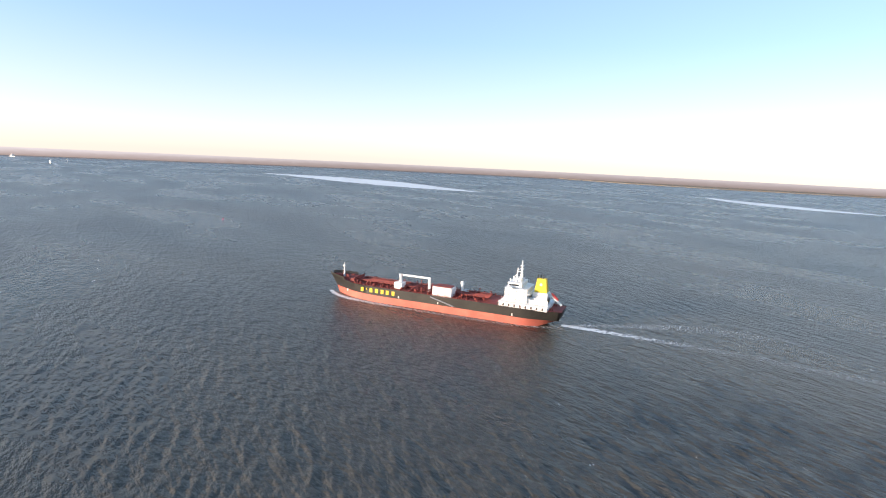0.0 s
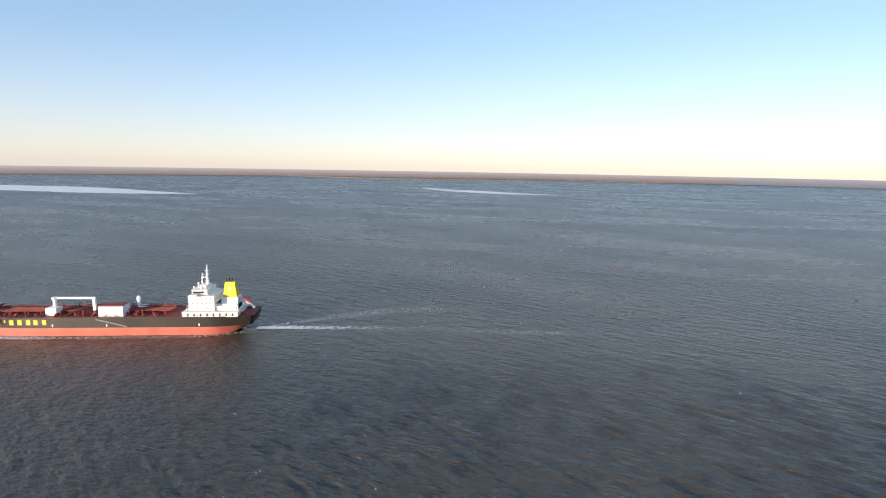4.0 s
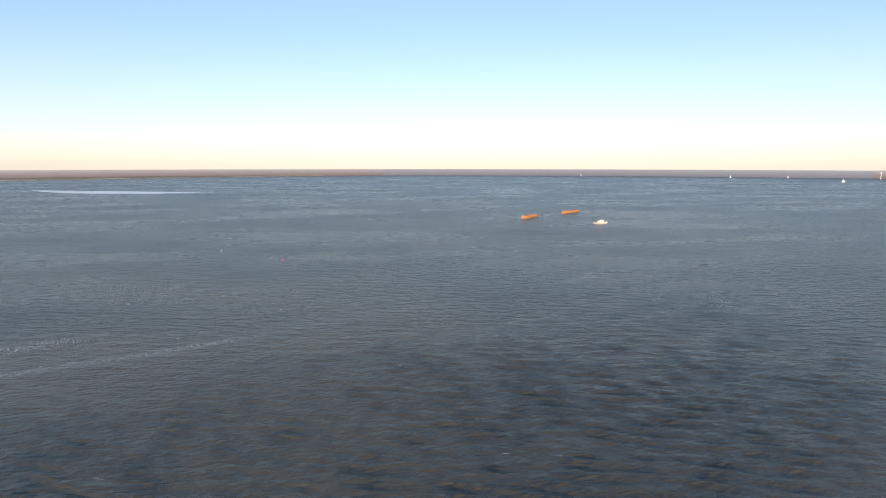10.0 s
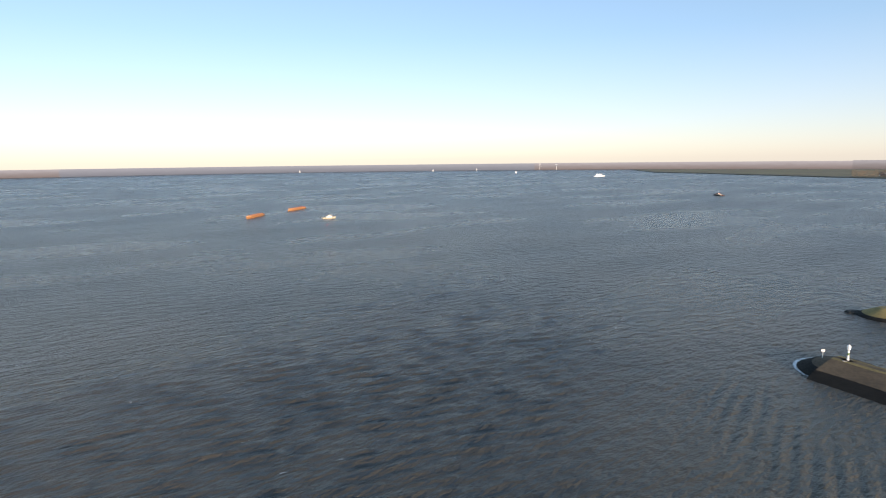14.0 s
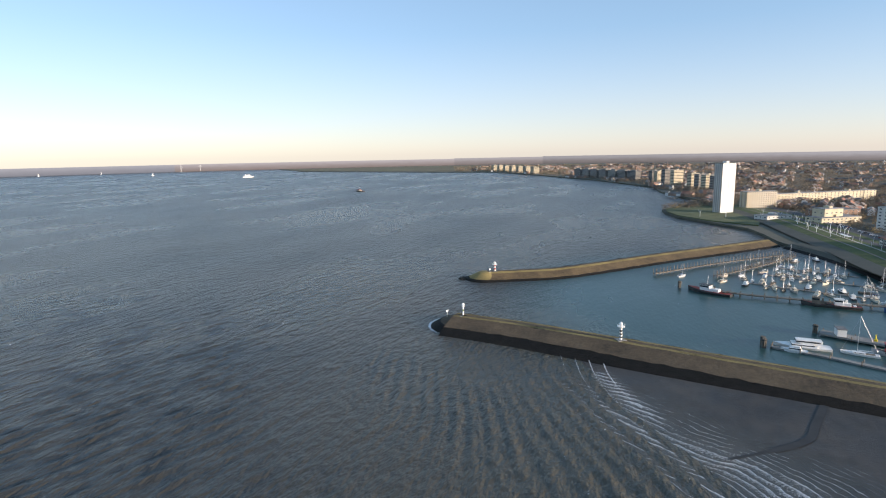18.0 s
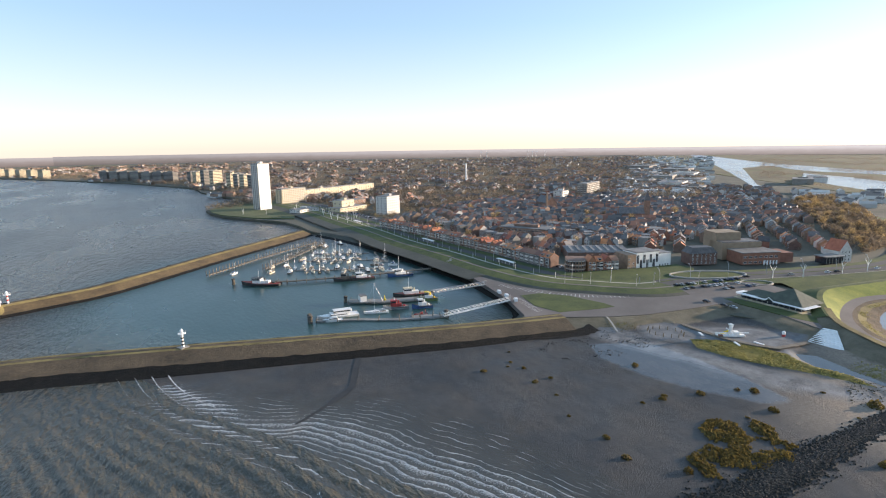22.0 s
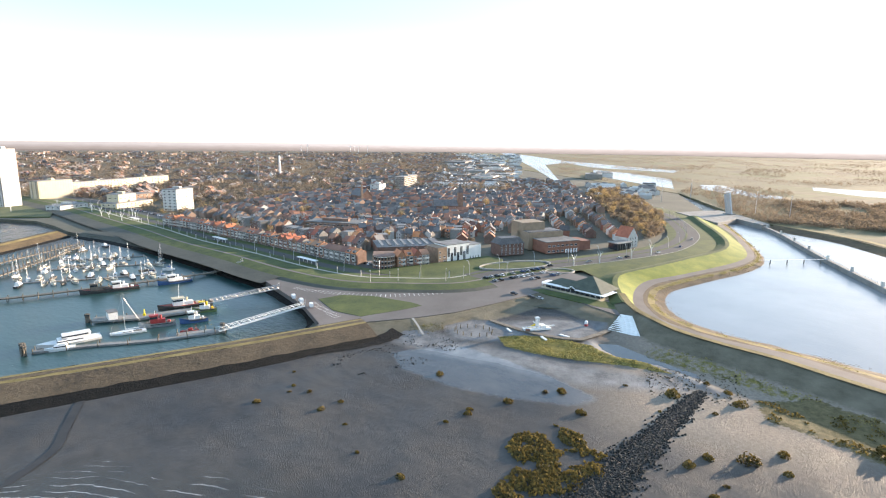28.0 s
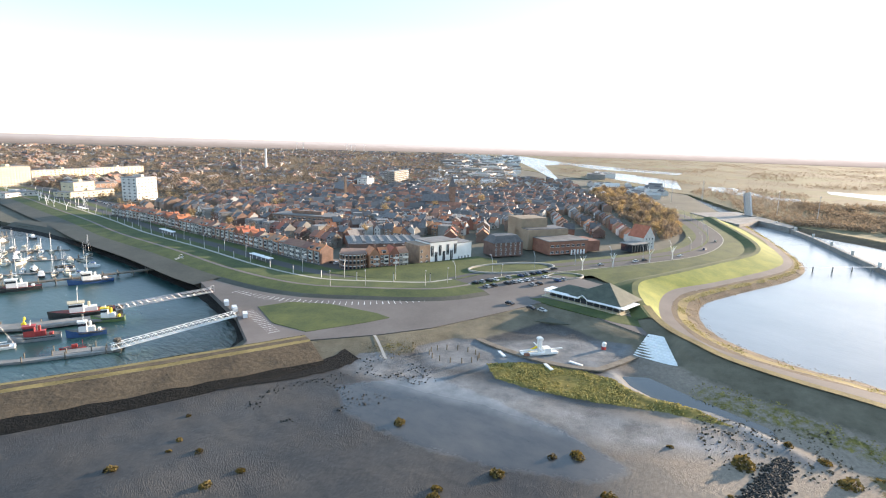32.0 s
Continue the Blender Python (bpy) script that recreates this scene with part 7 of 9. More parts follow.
for x, y, z in ((68, 297, 4.5), (126, 398, 5.0)):
    p_ = thing("pier_post", "thin white marker post on the pier head", "post", pose(x, y, z))
    part("post", rod(bmesh.new(), (0, 0, -0.5), (0, 0, 3.5), 0.14), WHITE_PAINT, p_)
    part("sign", box(bmesh.new(), -0.7, 0.7, -0.05, 0.05, 2.4, 3.5), WHITE_PAINT, p_)

# smooth water of the lock basin, the bright sky's reflection put into its colour
def calm_material(name, low, high, rough, depth):
    m, n, l = nodes_of(name)
    b = n["Principled BSDF"]
    l.new(ramp(n, l, noise_at(n, l, 0.02, 4), [(0.35, low), (0.65, high)]), b.inputs["Base Color"])
    b.inputs["Roughness"].default_value, b.inputs["IOR"].default_value = rough, 1.45
    h = maths(n, l, "ADD", noise_at(n, l, 0.35, 4, 0.55, (1, 2, 1), turn=60), maths(n, l, "MULTIPLY", noise_at(n, l, 0.06, 3, 0.5, (1, 2.5, 1), turn=50), 1.5))
    bp = n.new("ShaderNodeBump")
    bp.inputs["Strength"].default_value, bp.inputs["Distance"].default_value = 0.6, depth
    l.new(h, bp.inputs["Height"])
    l.new(bp.outputs["Normal"], b.inputs["Normal"])
    return m


LAGOON_WATER = calm_material("lock basin water", (0.21, 0.225, 0.235), (0.26, 0.275, 0.28), 0.2, 0.1)
tagged(flat("lagoon_water", [(60, -330), (215, -165), (300, -80), (330, -60), (380, -50), (410, -60), (470, -115), (520, -140), (600, -150), (720, -150), (780, -190), (790, -210), (640, -268), (500, -295), (150, -428)], 0.03, LAGOON_WATER),
       "smooth pale lock basin water", "water", kind="structure")

# jetties on posts
def jetty(name, points, width, z, label, post_step=5.0, rail=True, float_=False, post_top=0.0, spread=0.0):
    t = thing(name, label, "jetty")
    line = smooth_line(points, 4)
    ribbon("deck", line, (-width / 2, z), (width / 2, z), TIMBER if not float_ else CONCRETE, t)
    for s in (-1, 1):
        ribbon("edge_beam", line, (s * width / 2, z), (s * width / 2, z - (0.7 if not float_ else 1.0)), TIMBER if not float_ else CONCRETE, t)
    at, total = along(line, 0)
    s = 0.5
    k = 0
    while s < total:
        x, y, a = at(s)
        c, d = math.cos(radians(a)), math.sin(radians(a))
        for side in (-1, 1):
            o = side * (width / 2 + 0.25 + spread)
            part("pile", rod(bmesh.new(), (x - d * o, y + c * o, -3), (x - d * o, y + c * o, z + post_top), 0.22), TIMBER, t)
        s += post_step
        k += 1
    return t


jetty("main_jetty", [(258, 318), (264, 306), (270, 297), (292, 277), (320, 254), (345, 236), (366, 222)], 3.0, 2.2, "long dark timber jetty on piles", 7, post_top=1.2)
jetty("pile_jetty", [(252, 371), (328, 391), (404, 404)], 2.4, 2.0, "timber jetty lined with tall mooring piles", 4.0, post_top=3.5)
jetty("pile_jetty", [(290, 350), (330, 364), (372, 380), (408, 396)], 2.4, 2.0, "timber jetty lined with tall mooring piles", 4.0, post_top=3.5)
jetty("pontoon", [(212, 214), (225, 197), (238, 175), (256, 154)], 3.0, 0.8, "low grey floating pontoon", 12, float_=True, post_top=1.8)
jetty("pontoon", [(246, 170), (253, 162), (258, 152)], 4.0, 0.9, "low grey floating pontoon", 12, float_=True, post_top=2.0)
jetty("floating_dock", [(252, 224), (264, 203), (276, 191), (286, 181)], 7.0, 1.6, "broad dark floating dock with hanging chains", 14, float_=True, post_top=1.0)
jetty("finger_pontoon", [(300, 330), (322, 296), (345, 268)], 1.8, 0.6, "narrow finger pontoon of the marina", 12, float_=True, post_top=2.2)
jetty("finger_pontoon", [(330, 352), (352, 318), (375, 286)], 1.8, 0.6, "narrow finger pontoon of the marina", 12, float_=True, post_top=2.2)
jetty("finger_pontoon", [(360, 366), (376, 342), (390, 320)], 1.8, 0.6, "narrow finger pontoon of the marina", 12, float_=True, post_top=2.2)


def dolphin(x, y, label="cluster of dark timber mooring piles"):
    t = thing("mooring_dolphin", label, "mooring piles", pose(x, y, 0), "mooring dolphins")
    for k in range(6):
        a = 1.047 * k
        part("pile", rod(bmesh.new(), (0.9 * math.cos(a), 0.9 * math.sin(a), -3), (0.75 * math.cos(a), 0.75 * math.sin(a), 4.6), 0.35), TIMBER, t)
    part("cap", lathe(bmesh.new(), [(1.3, 3.6), (1.35, 3.7), (1.35, 4.1), (1.3, 4.2)], 8), DARK_METAL, t)


for x, y in ((211, 218), (209, 215), (251, 226), (290, 184), (288, 187), (257, 153), (247, 333)):
    dolphin(x, y)


def gangway(name, a, b, za, zb, label, material):
    """A lattice footbridge from a to b."""
    t = thing(name, label, "gangway")
    a, b = Vector((*a, za)), Vector((*b, zb))
    d = (b - a).normalized()
    side = Vector((-d.y, d.x, 0)).normalized() * 1.0
    n_ = max(6, int((b - a).length / 2.6))
    for s in (-1, 1):
        o = side * s
        bm = bmesh.new()
        rod(bm, a + o, b + o, 0.14, sides=4)
        rod(bm, a + o + Vector((0, 0, 1.9)), b + o + Vector((0, 0, 1.9)), 0.14, sides=4)
        part("chord", bm, material, t)
        bm = bmesh.new()
        for k in range(n_):
            p, q = a.lerp(b, k / n_) + o, a.lerp(b, (k + 1) / n_) + o
            mid = p.lerp(q, 0.5) + Vector((0, 0, 1.9))
            rod(bm, p, mid, 0.09, sides=4)
            rod(bm, mid, q, 0.09, sides=4)
        part("lattice", bm, material, t)
    bm = bmesh.new()
    vs = [bm.verts.new(p) for p in (a - side, a + side, b + side, b - side)]
    bm.faces.new(vs)
    bmesh.ops.solidify(bm, geom=bm.faces[:], thickness=0.12)
    part("walkway", bm, material, t)
    return t


gangway("gangway", (254, 153), (291, 128), 1.4, 5.2, "white lattice gangway to the pontoon", WHITE_PAINT)
gangway("gangway", (288, 184), (318, 159), 3.0, 5.4, "grey lattice gangway to the floating dock", STEEL)
gangway("gangway", (364, 224), (372, 218), 2.4, 5.4, "short grey gangway to the jetty", STEEL)
for a in ((291, 128), (318, 159), (371, 219)):
    g = thing("gate_frame", "grey steel gate frame at the head of a gangway", "gate", pose(*a, 5.0), "gangway gates")
    for s in (-1, 1):
        part("upright", rod(bmesh.new(), (s * 1.3, 0, 0), (s * 1.3, 0, 3.2), 0.12, sides=4), STEEL, g)
    part("lintel", rod(bmesh.new(), (-1.4, 0, 3.2), (1.4, 0, 3.2), 0.12, sides=4), STEEL, g)


# ---- boats ----
def small_hull(L_, W2, free, material, deck_mat, parent, sheer=0.4, z0=-0.4):
    st, dk = [], []
    for u in (0, 0.1, 0.3, 0.5, 0.7, 0.85, 0.95, 1.0):
        half = W2 * (0.82 + 0.18 * min(1, u / 0.3)) if u < 0.5 else W2 * max(0.02, 1 - ((u - 0.5) / 0.5) ** 2.2)
        x = (u - 0.5) * L_
        z1 = free + sheer * max(0, u - 0.4) ** 2 * 3
        st.append(([x, x + 0.06 * L_ * max(0, u - 0.7)], (half * 0.8, half), (z0, z1)))
        dk.append((x + 0.06 * L_ * max(0, u - 0.7), half - 0.05, z1 - 0.12))
    part("hull", loft_hull(st, 2), material, parent)
    bm = bmesh.new()
    rows = [(bm.verts.new((x, h, z)), bm.verts.new((x, -h, z))) for x, h, z in dk]
    for (a, b), (c_, d) in zip(rows, rows[1:]):
        bm.faces.new((a, b, d, c_))
    bmesh.ops.recalc_face_normals(bm, faces=bm.faces)
    part("deck", bm, deck_mat, parent)


def sailboat(L_, label, hull=None):
    t = thing("sailing_boat", label, "sailing boat")
    small_hull(L_, L_ * 0.16, 0.95, hull or SHIP_WHITE, TIMBER if hull else SHIP_WHITE, t)
    part("cabin", box(bmesh.new(), -L_ * 0.12, L_ * 0.2, -L_ * 0.09, L_ * 0.09, 0.8, 1.45, 0.12), hull or SHIP_WHITE, t)
    part("cabin_window", box(bmesh.new(), -L_ * 0.08, L_ * 0.15, -L_ * 0.093, L_ * 0.093, 1.05, 1.3), GLASS, t)
    part("cockpit", box(bmesh.new(), -L_ * 0.38, -L_ * 0.14, -L_ * 0.08, L_ * 0.08, 0.85, 0.98), TIMBER, t)
    part("mast", rod(bmesh.new(), (L_ * 0.08, 0, 0.9), (L_ * 0.08, 0, L_ * 1.25), 0.09, 0.06), SHIP_WHITE, t)
    part("boom", rod(bmesh.new(), (L_ * 0.08, 0, 2.2), (-L_ * 0.34, 0, 2.3), 0.2), BLUE_PAINT if L_ < 9 else SHIP_WHITE, t, "furled sail on the boom")
    part("forestay", rod(bmesh.new(), (L_ * 0.08, 0, L_ * 1.2), (L_ * 0.5, 0, 1.1), 0.04, sides=4), STEEL, t)
    part("backstay", rod(bmesh.new(), (L_ * 0.08, 0, L_ * 1.24), (-L_ * 0.48, 0, 1.0), 0.04, sides=4), STEEL, t)
    return t


def motorboat(L_, label, hull=None, house=None, cover=None):
    t = thing("motor_boat", label, "motor boat")
    small_hull(L_, L_ * 0.17, 1.2, hull or SHIP_WHITE, SHIP_WHITE, t, 0.6)
    part("cabin", box(bmesh.new(), -L_ * 0.25, L_ * 0.2, -L_ * 0.125, L_ * 0.125, 1.0, 2.4, 0.15), house or SHIP_WHITE, t)
    part("window_band", box(bmesh.new(), -L_ * 0.2, L_ * 0.205, -L_ * 0.128, L_ * 0.128, 1.7, 2.15), GLASS, t)
    part("flybridge", box(bmesh.new(), -L_ * 0.2, L_ * 0.05, -L_ * 0.1, L_ * 0.1, 2.4, 3.0, 0.1), cover or SHIP_WHITE, t)
    part("mast", rod(bmesh.new(), (-L_ * 0.1, 0, 3.0), (-L_ * 0.1, 0, 4.4), 0.07), SHIP_WHITE, t)
    return t


def workboat(name, L_, W2, label, hull, house, top, category="tug", mast=9.0, stripe=None):
    t = thing(name, label, category)
    small_hull(L_, W2, 1.8, hull, DECK_RED if hull is DARK_METAL else TIMBER, t, 1.2, -0.6)
    part("wheelhouse", box(bmesh.new(), -L_ * 0.02, L_ * 0.2, -W2 * 0.6, W2 * 0.6, 1.6, 5.6, 0.2), house, t)
    part("wheelhouse_window_band", box(bmesh.new(), 0, L_ * 0.206, -W2 * 0.61, W2 * 0.61, 4.1, 5.1), GLASS, t)
    part("wheelhouse_roof", box(bmesh.new(), -L_ * 0.04, L_ * 0.22, -W2 * 0.66, W2 * 0.66, 5.6, 5.9), top, t)
    part("deckhouse", box(bmesh.new(), -L_ * 0.22, L_ * 0.02, -W2 * 0.5, W2 * 0.5, 1.6, 3.6, 0.15), house, t)
    part("funnel", rod(bmesh.new(), (-L_ * 0.1, 0, 3.6), (-L_ * 0.1, 0, 5.6), 0.5), top, t)
    part("mast", rod(bmesh.new(), (L_ * 0.07, 0, 5.8), (L_ * 0.05, 0, mast), 0.16, 0.08), SHIP_WHITE, t)
    part("yard", rod(bmesh.new(), (L_ * 0.06, -1.2, mast - 1.6), (L_ * 0.06, 1.2, mast - 1.6), 0.08), SHIP_WHITE, t)
    part("fender", rod(bmesh.new(), (-L_ * 0.4, W2 * 0.98, 1.4), (L_ * 0.2, W2 * 1.0, 1.5), 0.22), DARK_METAL, t)
    part("fender", rod(bmesh.new(), (-L_ * 0.4, -W2 * 0.98, 1.4), (L_ * 0.2, -W2 * 1.0, 1.5), 0.22), DARK_METAL, t)
    part("winch", box(bmesh.new(), -L_ * 0.36, -L_ * 0.28, -0.9, 0.9, 1.5, 2.6, 0.2), top, t)
    return t


def moor(ob, a, b, z=0.0):
    """Lays a boat between two places, bow at b."""
    ob.matrix_basis = pose((a[0] + b[0]) / 2, (a[1] + b[1]) / 2, z, 0, 0, math.degrees(math.atan2(b[1] - a[1], b[0] - a[0])))
    return ob


moor(workboat("tug", 29, 4.4, "black-hulled tug with white wheelhouse at the jetty end", DARK_METAL, SHIP_WHITE, DARK_METAL, mast=12), (263, 300), (249, 326))
yacht = moor(motorboat(24, "large white motor yacht on the pontoon", SHIP_WHITE), (236, 203), (217, 217))
part("upper_deck", box(bmesh.new(), -8, 3, -2.2, 2.2, 2.9, 4.4, 0.2), SHIP_WHITE, yacht)
part("upper_windows", box(bmesh.new(), -7, 3.1, -2.25, 2.25, 3.3, 3.9), GLASS, yacht)
moor(motorboat(11, "white cabin cruiser beside the large yacht"), (222, 202), (214, 210))
moor(sailboat(15, "large white sailing yacht on the pontoon"), (249, 189), (238, 200))
moor(workboat("patrol_boat", 16, 2.4, "grey-decked boat with red wheelhouse", STEEL, RED_PAINT, RED_PAINT, "boat", 8), (262, 183), (250, 195))
moor(workboat("pilot_boat", 13, 2.1, "blue and white pilot boat", BLUE_PAINT, SHIP_WHITE, SHIP_WHITE, "boat", 8.5), (271, 171), (261, 181))
rib = moor(thing("rescue_boat", "red inflatable rescue boat on the pontoon", "boat"), (257, 165), (249, 172))
small_hull(8, 1.2, 0.8, RED_PAINT, DARK_METAL, rib)
part("console", box(bmesh.new(), -1.4, 0.4, -0.5, 0.5, 0.7, 1.9, 0.1), RED_PAINT, rib)
part("arch", rod(bmesh.new(), (-3, 0, 0.8), (-3, 0, 3.0), 0.1), RED_PAINT, rib)
moor(workboat("survey_tug", 24, 3.6, "dark workboat with cream-topped white wheelhouse", DARK_METAL, SHIP_WHITE, CREAM_WALL, "workboat", 13), (295, 190), (276, 207))
moor(workboat("harbour_boat", 12, 2.0, "yellow-green harbour launch with white cabin", GREEN_PAINT, SHIP_WHITE, YELLOW, "launch", 7), (286, 177), (278, 187))
kn = thing("deck_crane", "yellow folding crane on the floating dock", "crane", pose(264, 204, 1.6, 0, 0, 40))
part("base", box(bmesh.new(), -0.7, 0.7, -0.7, 0.7, 0, 1.0, 0.1), YELLOW, kn)
part("arm", rod(bmesh.new(), (0, 0, 1.0), (2.2, 0, 2.6), 0.3), YELLOW, kn)
part("jib", rod(bmesh.new(), (2.2, 0, 2.6), (3.8, 0, 1.0), 0.22), YELLOW, kn)
hut = thing("dock_hut", "white hut on the floating dock", "hut", pose(256, 216, 1.6, 0, 0, 55))
part("wall", box(bmesh.new(), -3, 3, -2, 2, 0, 3.6), SHIP_WHITE, hut)
part("roof", box(bmesh.new(), -3.2, 3.2, -2.2, 2.2, 3.6, 3.9), FLAT_ROOF, hut)
for k in range(3):
    put("window", WINDOW, hut, -2 + 2 * k, -2, 1.2)
moor(workboat("barge_yacht", 20, 2.5, "blue-hulled classic sailing ship at the jetty", BLUE_PAINT, SHIP_WHITE, SHIP_WHITE, "ship", 16), (337, 233), (320, 245))
moor(workboat("barge_yacht", 20, 2.5, "black and white classic motor ship at the jetty", DARK_METAL, SHIP_WHITE, SHIP_WHITE, "ship", 9), (313, 252), (297, 265))
moor(workboat("old_barge", 18, 2.3, "long dark old barge at the jetty", DARK_METAL, TIMBER, TIMBER, "barge", 7), (305, 258), (288, 275))

# marina berths
# boat paint with the warmth of the sunlight put into its cream colour
SUN_WARMED_PAINT = surface("boat paint warmed by sun", (0.50, 0.44, 0.34), (0.66, 0.60, 0.50), 0.5, 0.3, 2.0, 0.03, space="object", own=0.2)
SAILS = [sailboat(9.5, "sunlit cream sailing boat at its berth", SUN_WARMED_PAINT), sailboat(8.2, "small white sailing boat with a blue sail cover"), sailboat(11, "sunlit cream sailing boat with a tall mast", SUN_WARMED_PAINT), sailboat(10, "varnished wooden sailing boat", TIMBER)]
MOTORS = [motorboat(9, "sunlit cream motor cruiser at its berth", SUN_WARMED_PAINT, SUN_WARMED_PAINT, SUN_WARMED_PAINT), motorboat(8, "small motor cruiser with a blue canopy", SHIP_WHITE, SHIP_WHITE, BLUE_PAINT), motorboat(10, "dark-hulled motor cruiser at its berth", DARK_METAL)]
placed = set()


def berth(ob, x, y, turn):
    if ob.name in placed:
        ob = copy_thing(ob, pose(x, y, 0.05, 0, 0, turn))
    else:
        placed.add(ob.name)
        ob.matrix_basis = pose(x, y, 0.05, 0, 0, turn)
    tagged(ob, group="boats in the marina")


for points, spread_ in (([(300, 330), (322, 296), (345, 268)], 7.5), ([(330, 352), (352, 318), (375, 286)], 7.0), ([(360, 366), (376, 342), (390, 320)], 6.5)):
    at, total = along(smooth_line(points, 4), 0)
    s = 2.0
    while s < total:
        x, y, a = at(s)
        for side in (-1, 1):
            if rng.random() < 0.62:
                o = side * spread_
                berth(rng.choice(SAILS[:3] + SAILS + MOTORS), x - math.sin(radians(a)) * o, y + math.cos(radians(a)) * o, a + side * 90 + rng.uniform(-16, 16) + rng.choice((0, 0, 180, 35)))
        s += rng.uniform(4.6, 7.5)
for x, y, a in ((287, 338, 15), (308, 341, 40), (312, 349, -150), (270, 362, 15), (342, 374, 20), (356, 380, 200), (384, 388, 10), (392, 380, 190), (345, 273, 130), (350, 280, 120), (357, 268, 120), (338, 256, -45), (300, 352, 20), (400, 392, 60), (414, 380, 70)):
    berth(rng.choice(SAILS + MOTORS), x, y, a)

# ---- out on the estuary ----
def barge(label):
    t = thing("barge", label, "barge")
    small_hull(66, 5.8, 2.6, ORANGE_HOLD, ORANGE_HOLD, t, 0.3, -1)
    part("hold_coaming", box(bmesh.new(), -27, 25, -4.4, 4.4, 2.4, 3.9, 0.1), ORANGE_HOLD, t, "orange hold covers")
    for k in range(9):
        part("hatch_cover", box(bmesh.new(), -26.4 + 5.7 * k, -21.3 + 5.7 * k, -4.5, 4.5, 3.9, 4.5, taper=0.4), ORANGE_HOLD if k % 3 else RED_PAINT, t)
    part("bow_post", rod(bmesh.new(), (30, 0, 2.5), (30, 0, 6.0), 0.2), SHIP_WHITE, t)
    return t


moor(barge("long orange-brown cargo barge under tow"), (-681, 802), (-658, 732))
moor(barge("long orange-brown cargo barge under tow"), (-694, 941), (-683, 876))
moor(workboat("tug", 24, 4.2, "white and cream tug out on the estuary", CREAM_WALL, SHIP_WHITE, CREAM_WALL, mast=11), (-534, 773), (-521, 795))
foam_band("tug_wake", [(-534, 773), (-580, 790), (-640, 815), (-700, 845)], [5, 8, 9, 9], [1.2, 0.95, 0.8, 0.6], FOAM, "white wake of the tug")
foam_band("barge_wake", [(-666, 732), (-672, 700), (-690, 650)], [8, 12, 12], [0.9, 0.7, 0.4], FOAM, "pale wash at the barge's bow")


def buoy(x, y, paint, label):
    t = thing("buoy", label, "buoy", pose(x, y, 0), "channel buoys")
    part("float", lathe(bmesh.new(), [(0.8, -0.6), (0.85, 0.4), (0.5, 0.7)], 12), paint, t)
    part("tower", lathe(bmesh.new(), [(0.4, 0.6), (0.25, 1.7), (0.35, 1.8), (0.12, 2.3)], 8), paint, t)
    part("lamp", lathe(bmesh.new(), [(0.1, 2.25), (0.14, 2.5), (0.06, 2.7)], 6), DARK_METAL, t)


PINK = surface("faded red buoy paint", (0.55, 0.03, 0.10), (0.72, 0.06, 0.16), 0.5, 0.3, 2.0, 0.0, space="object")
for x, y in ((-513, 227), (-475, 702), (-577, -618)):
    buoy(x, y, PINK, "red channel buoy riding upright")
for x, y in ((-616, 199), (-557, 692)):
    buoy(x, y, STEEL, "white marker buoy riding upright")


def ferry(L_, label):
    t = thing("ferry", label, "ferry")
    small_hull(L_, L_ * 0.12, 4.5, SHIP_WHITE, STEEL, t, 1.0, -1)
    part("superstructure", box(bmesh.new(), -L_ * 0.35, L_ * 0.22, -L_ * 0.1, L_ * 0.1, 4, 11, 0.3), SHIP_WHITE, t)
    part("window_band", box(bmesh.new(), -L_ * 0.32, L_ * 0.223, -L_ * 0.102, L_ * 0.102, 7.5, 9), GLASS, t)
    part("bridge", box(bmesh.new(), -L_ * 0.05, L_ * 0.12, -L_ * 0.11, L_ * 0.11, 11, 14, 0.2), SHIP_WHITE, t)
    part("funnel", box(bmesh.new(), -L_ * 0.28, -L_ * 0.2, -2, 2, 11, 16, taper=0.3), SHIP_WHITE, t)
    part("mast", rod(bmesh.new(), (0, 0, 14), (0, 0, 21), 0.3), SHIP_WHITE, t)
    return t


moor(ferry(62, "white ferry crossing the estuary"), (-370, 2930), (-315, 2975))
foam_band("ferry_wake", [(-368, 2935), (-250, 2890), (-120, 2830)], [14, 24, 26], [1.2, 0.9, 0.5], FOAM, "pale wake of the ferry")
moor(workboat("coaster", 34, 4.6, "small dark coaster with a pale wheelhouse", DARK_METAL, CREAM_WALL, RED_PAINT, "ship", 14), (122, 1512), (100, 1540))
foam_band("coaster_wake", [(122, 1512), (150, 1480), (165, 1430), (150, 1380)], [10, 18, 22, 22], [1.0, 0.7, 0.6, 0.3], FOAM, "pale wake of the coaster")
for k, (x, y, a, L_) in enumerate(((-1818, 4205, 120, 34), (-975, 3676, 40, 15), (-1480, 4330, 100, 15), (-2820, 3770, 80, 15), (-1720, -2789, 250, 46), (-2000, -3087, 240, 26), (-2150, -3826, 80, 60))):
    f_ = ferry(L_, "white ship far out on the estuary" if k != 4 else "dark-hulled ship seen from astern, far out")
    f_.matrix_basis = pose(x, y, 0, 0, 0, a)
foam_band("ship_wake", [(-1715, -2760), (-1600, -2560), (-1430, -2300), (-1300, -1850)], [25, 60, 50, 40], [1.2, 0.9, 0.55, 0.4], FOAM, "pale wake of a distant ship", step=20)

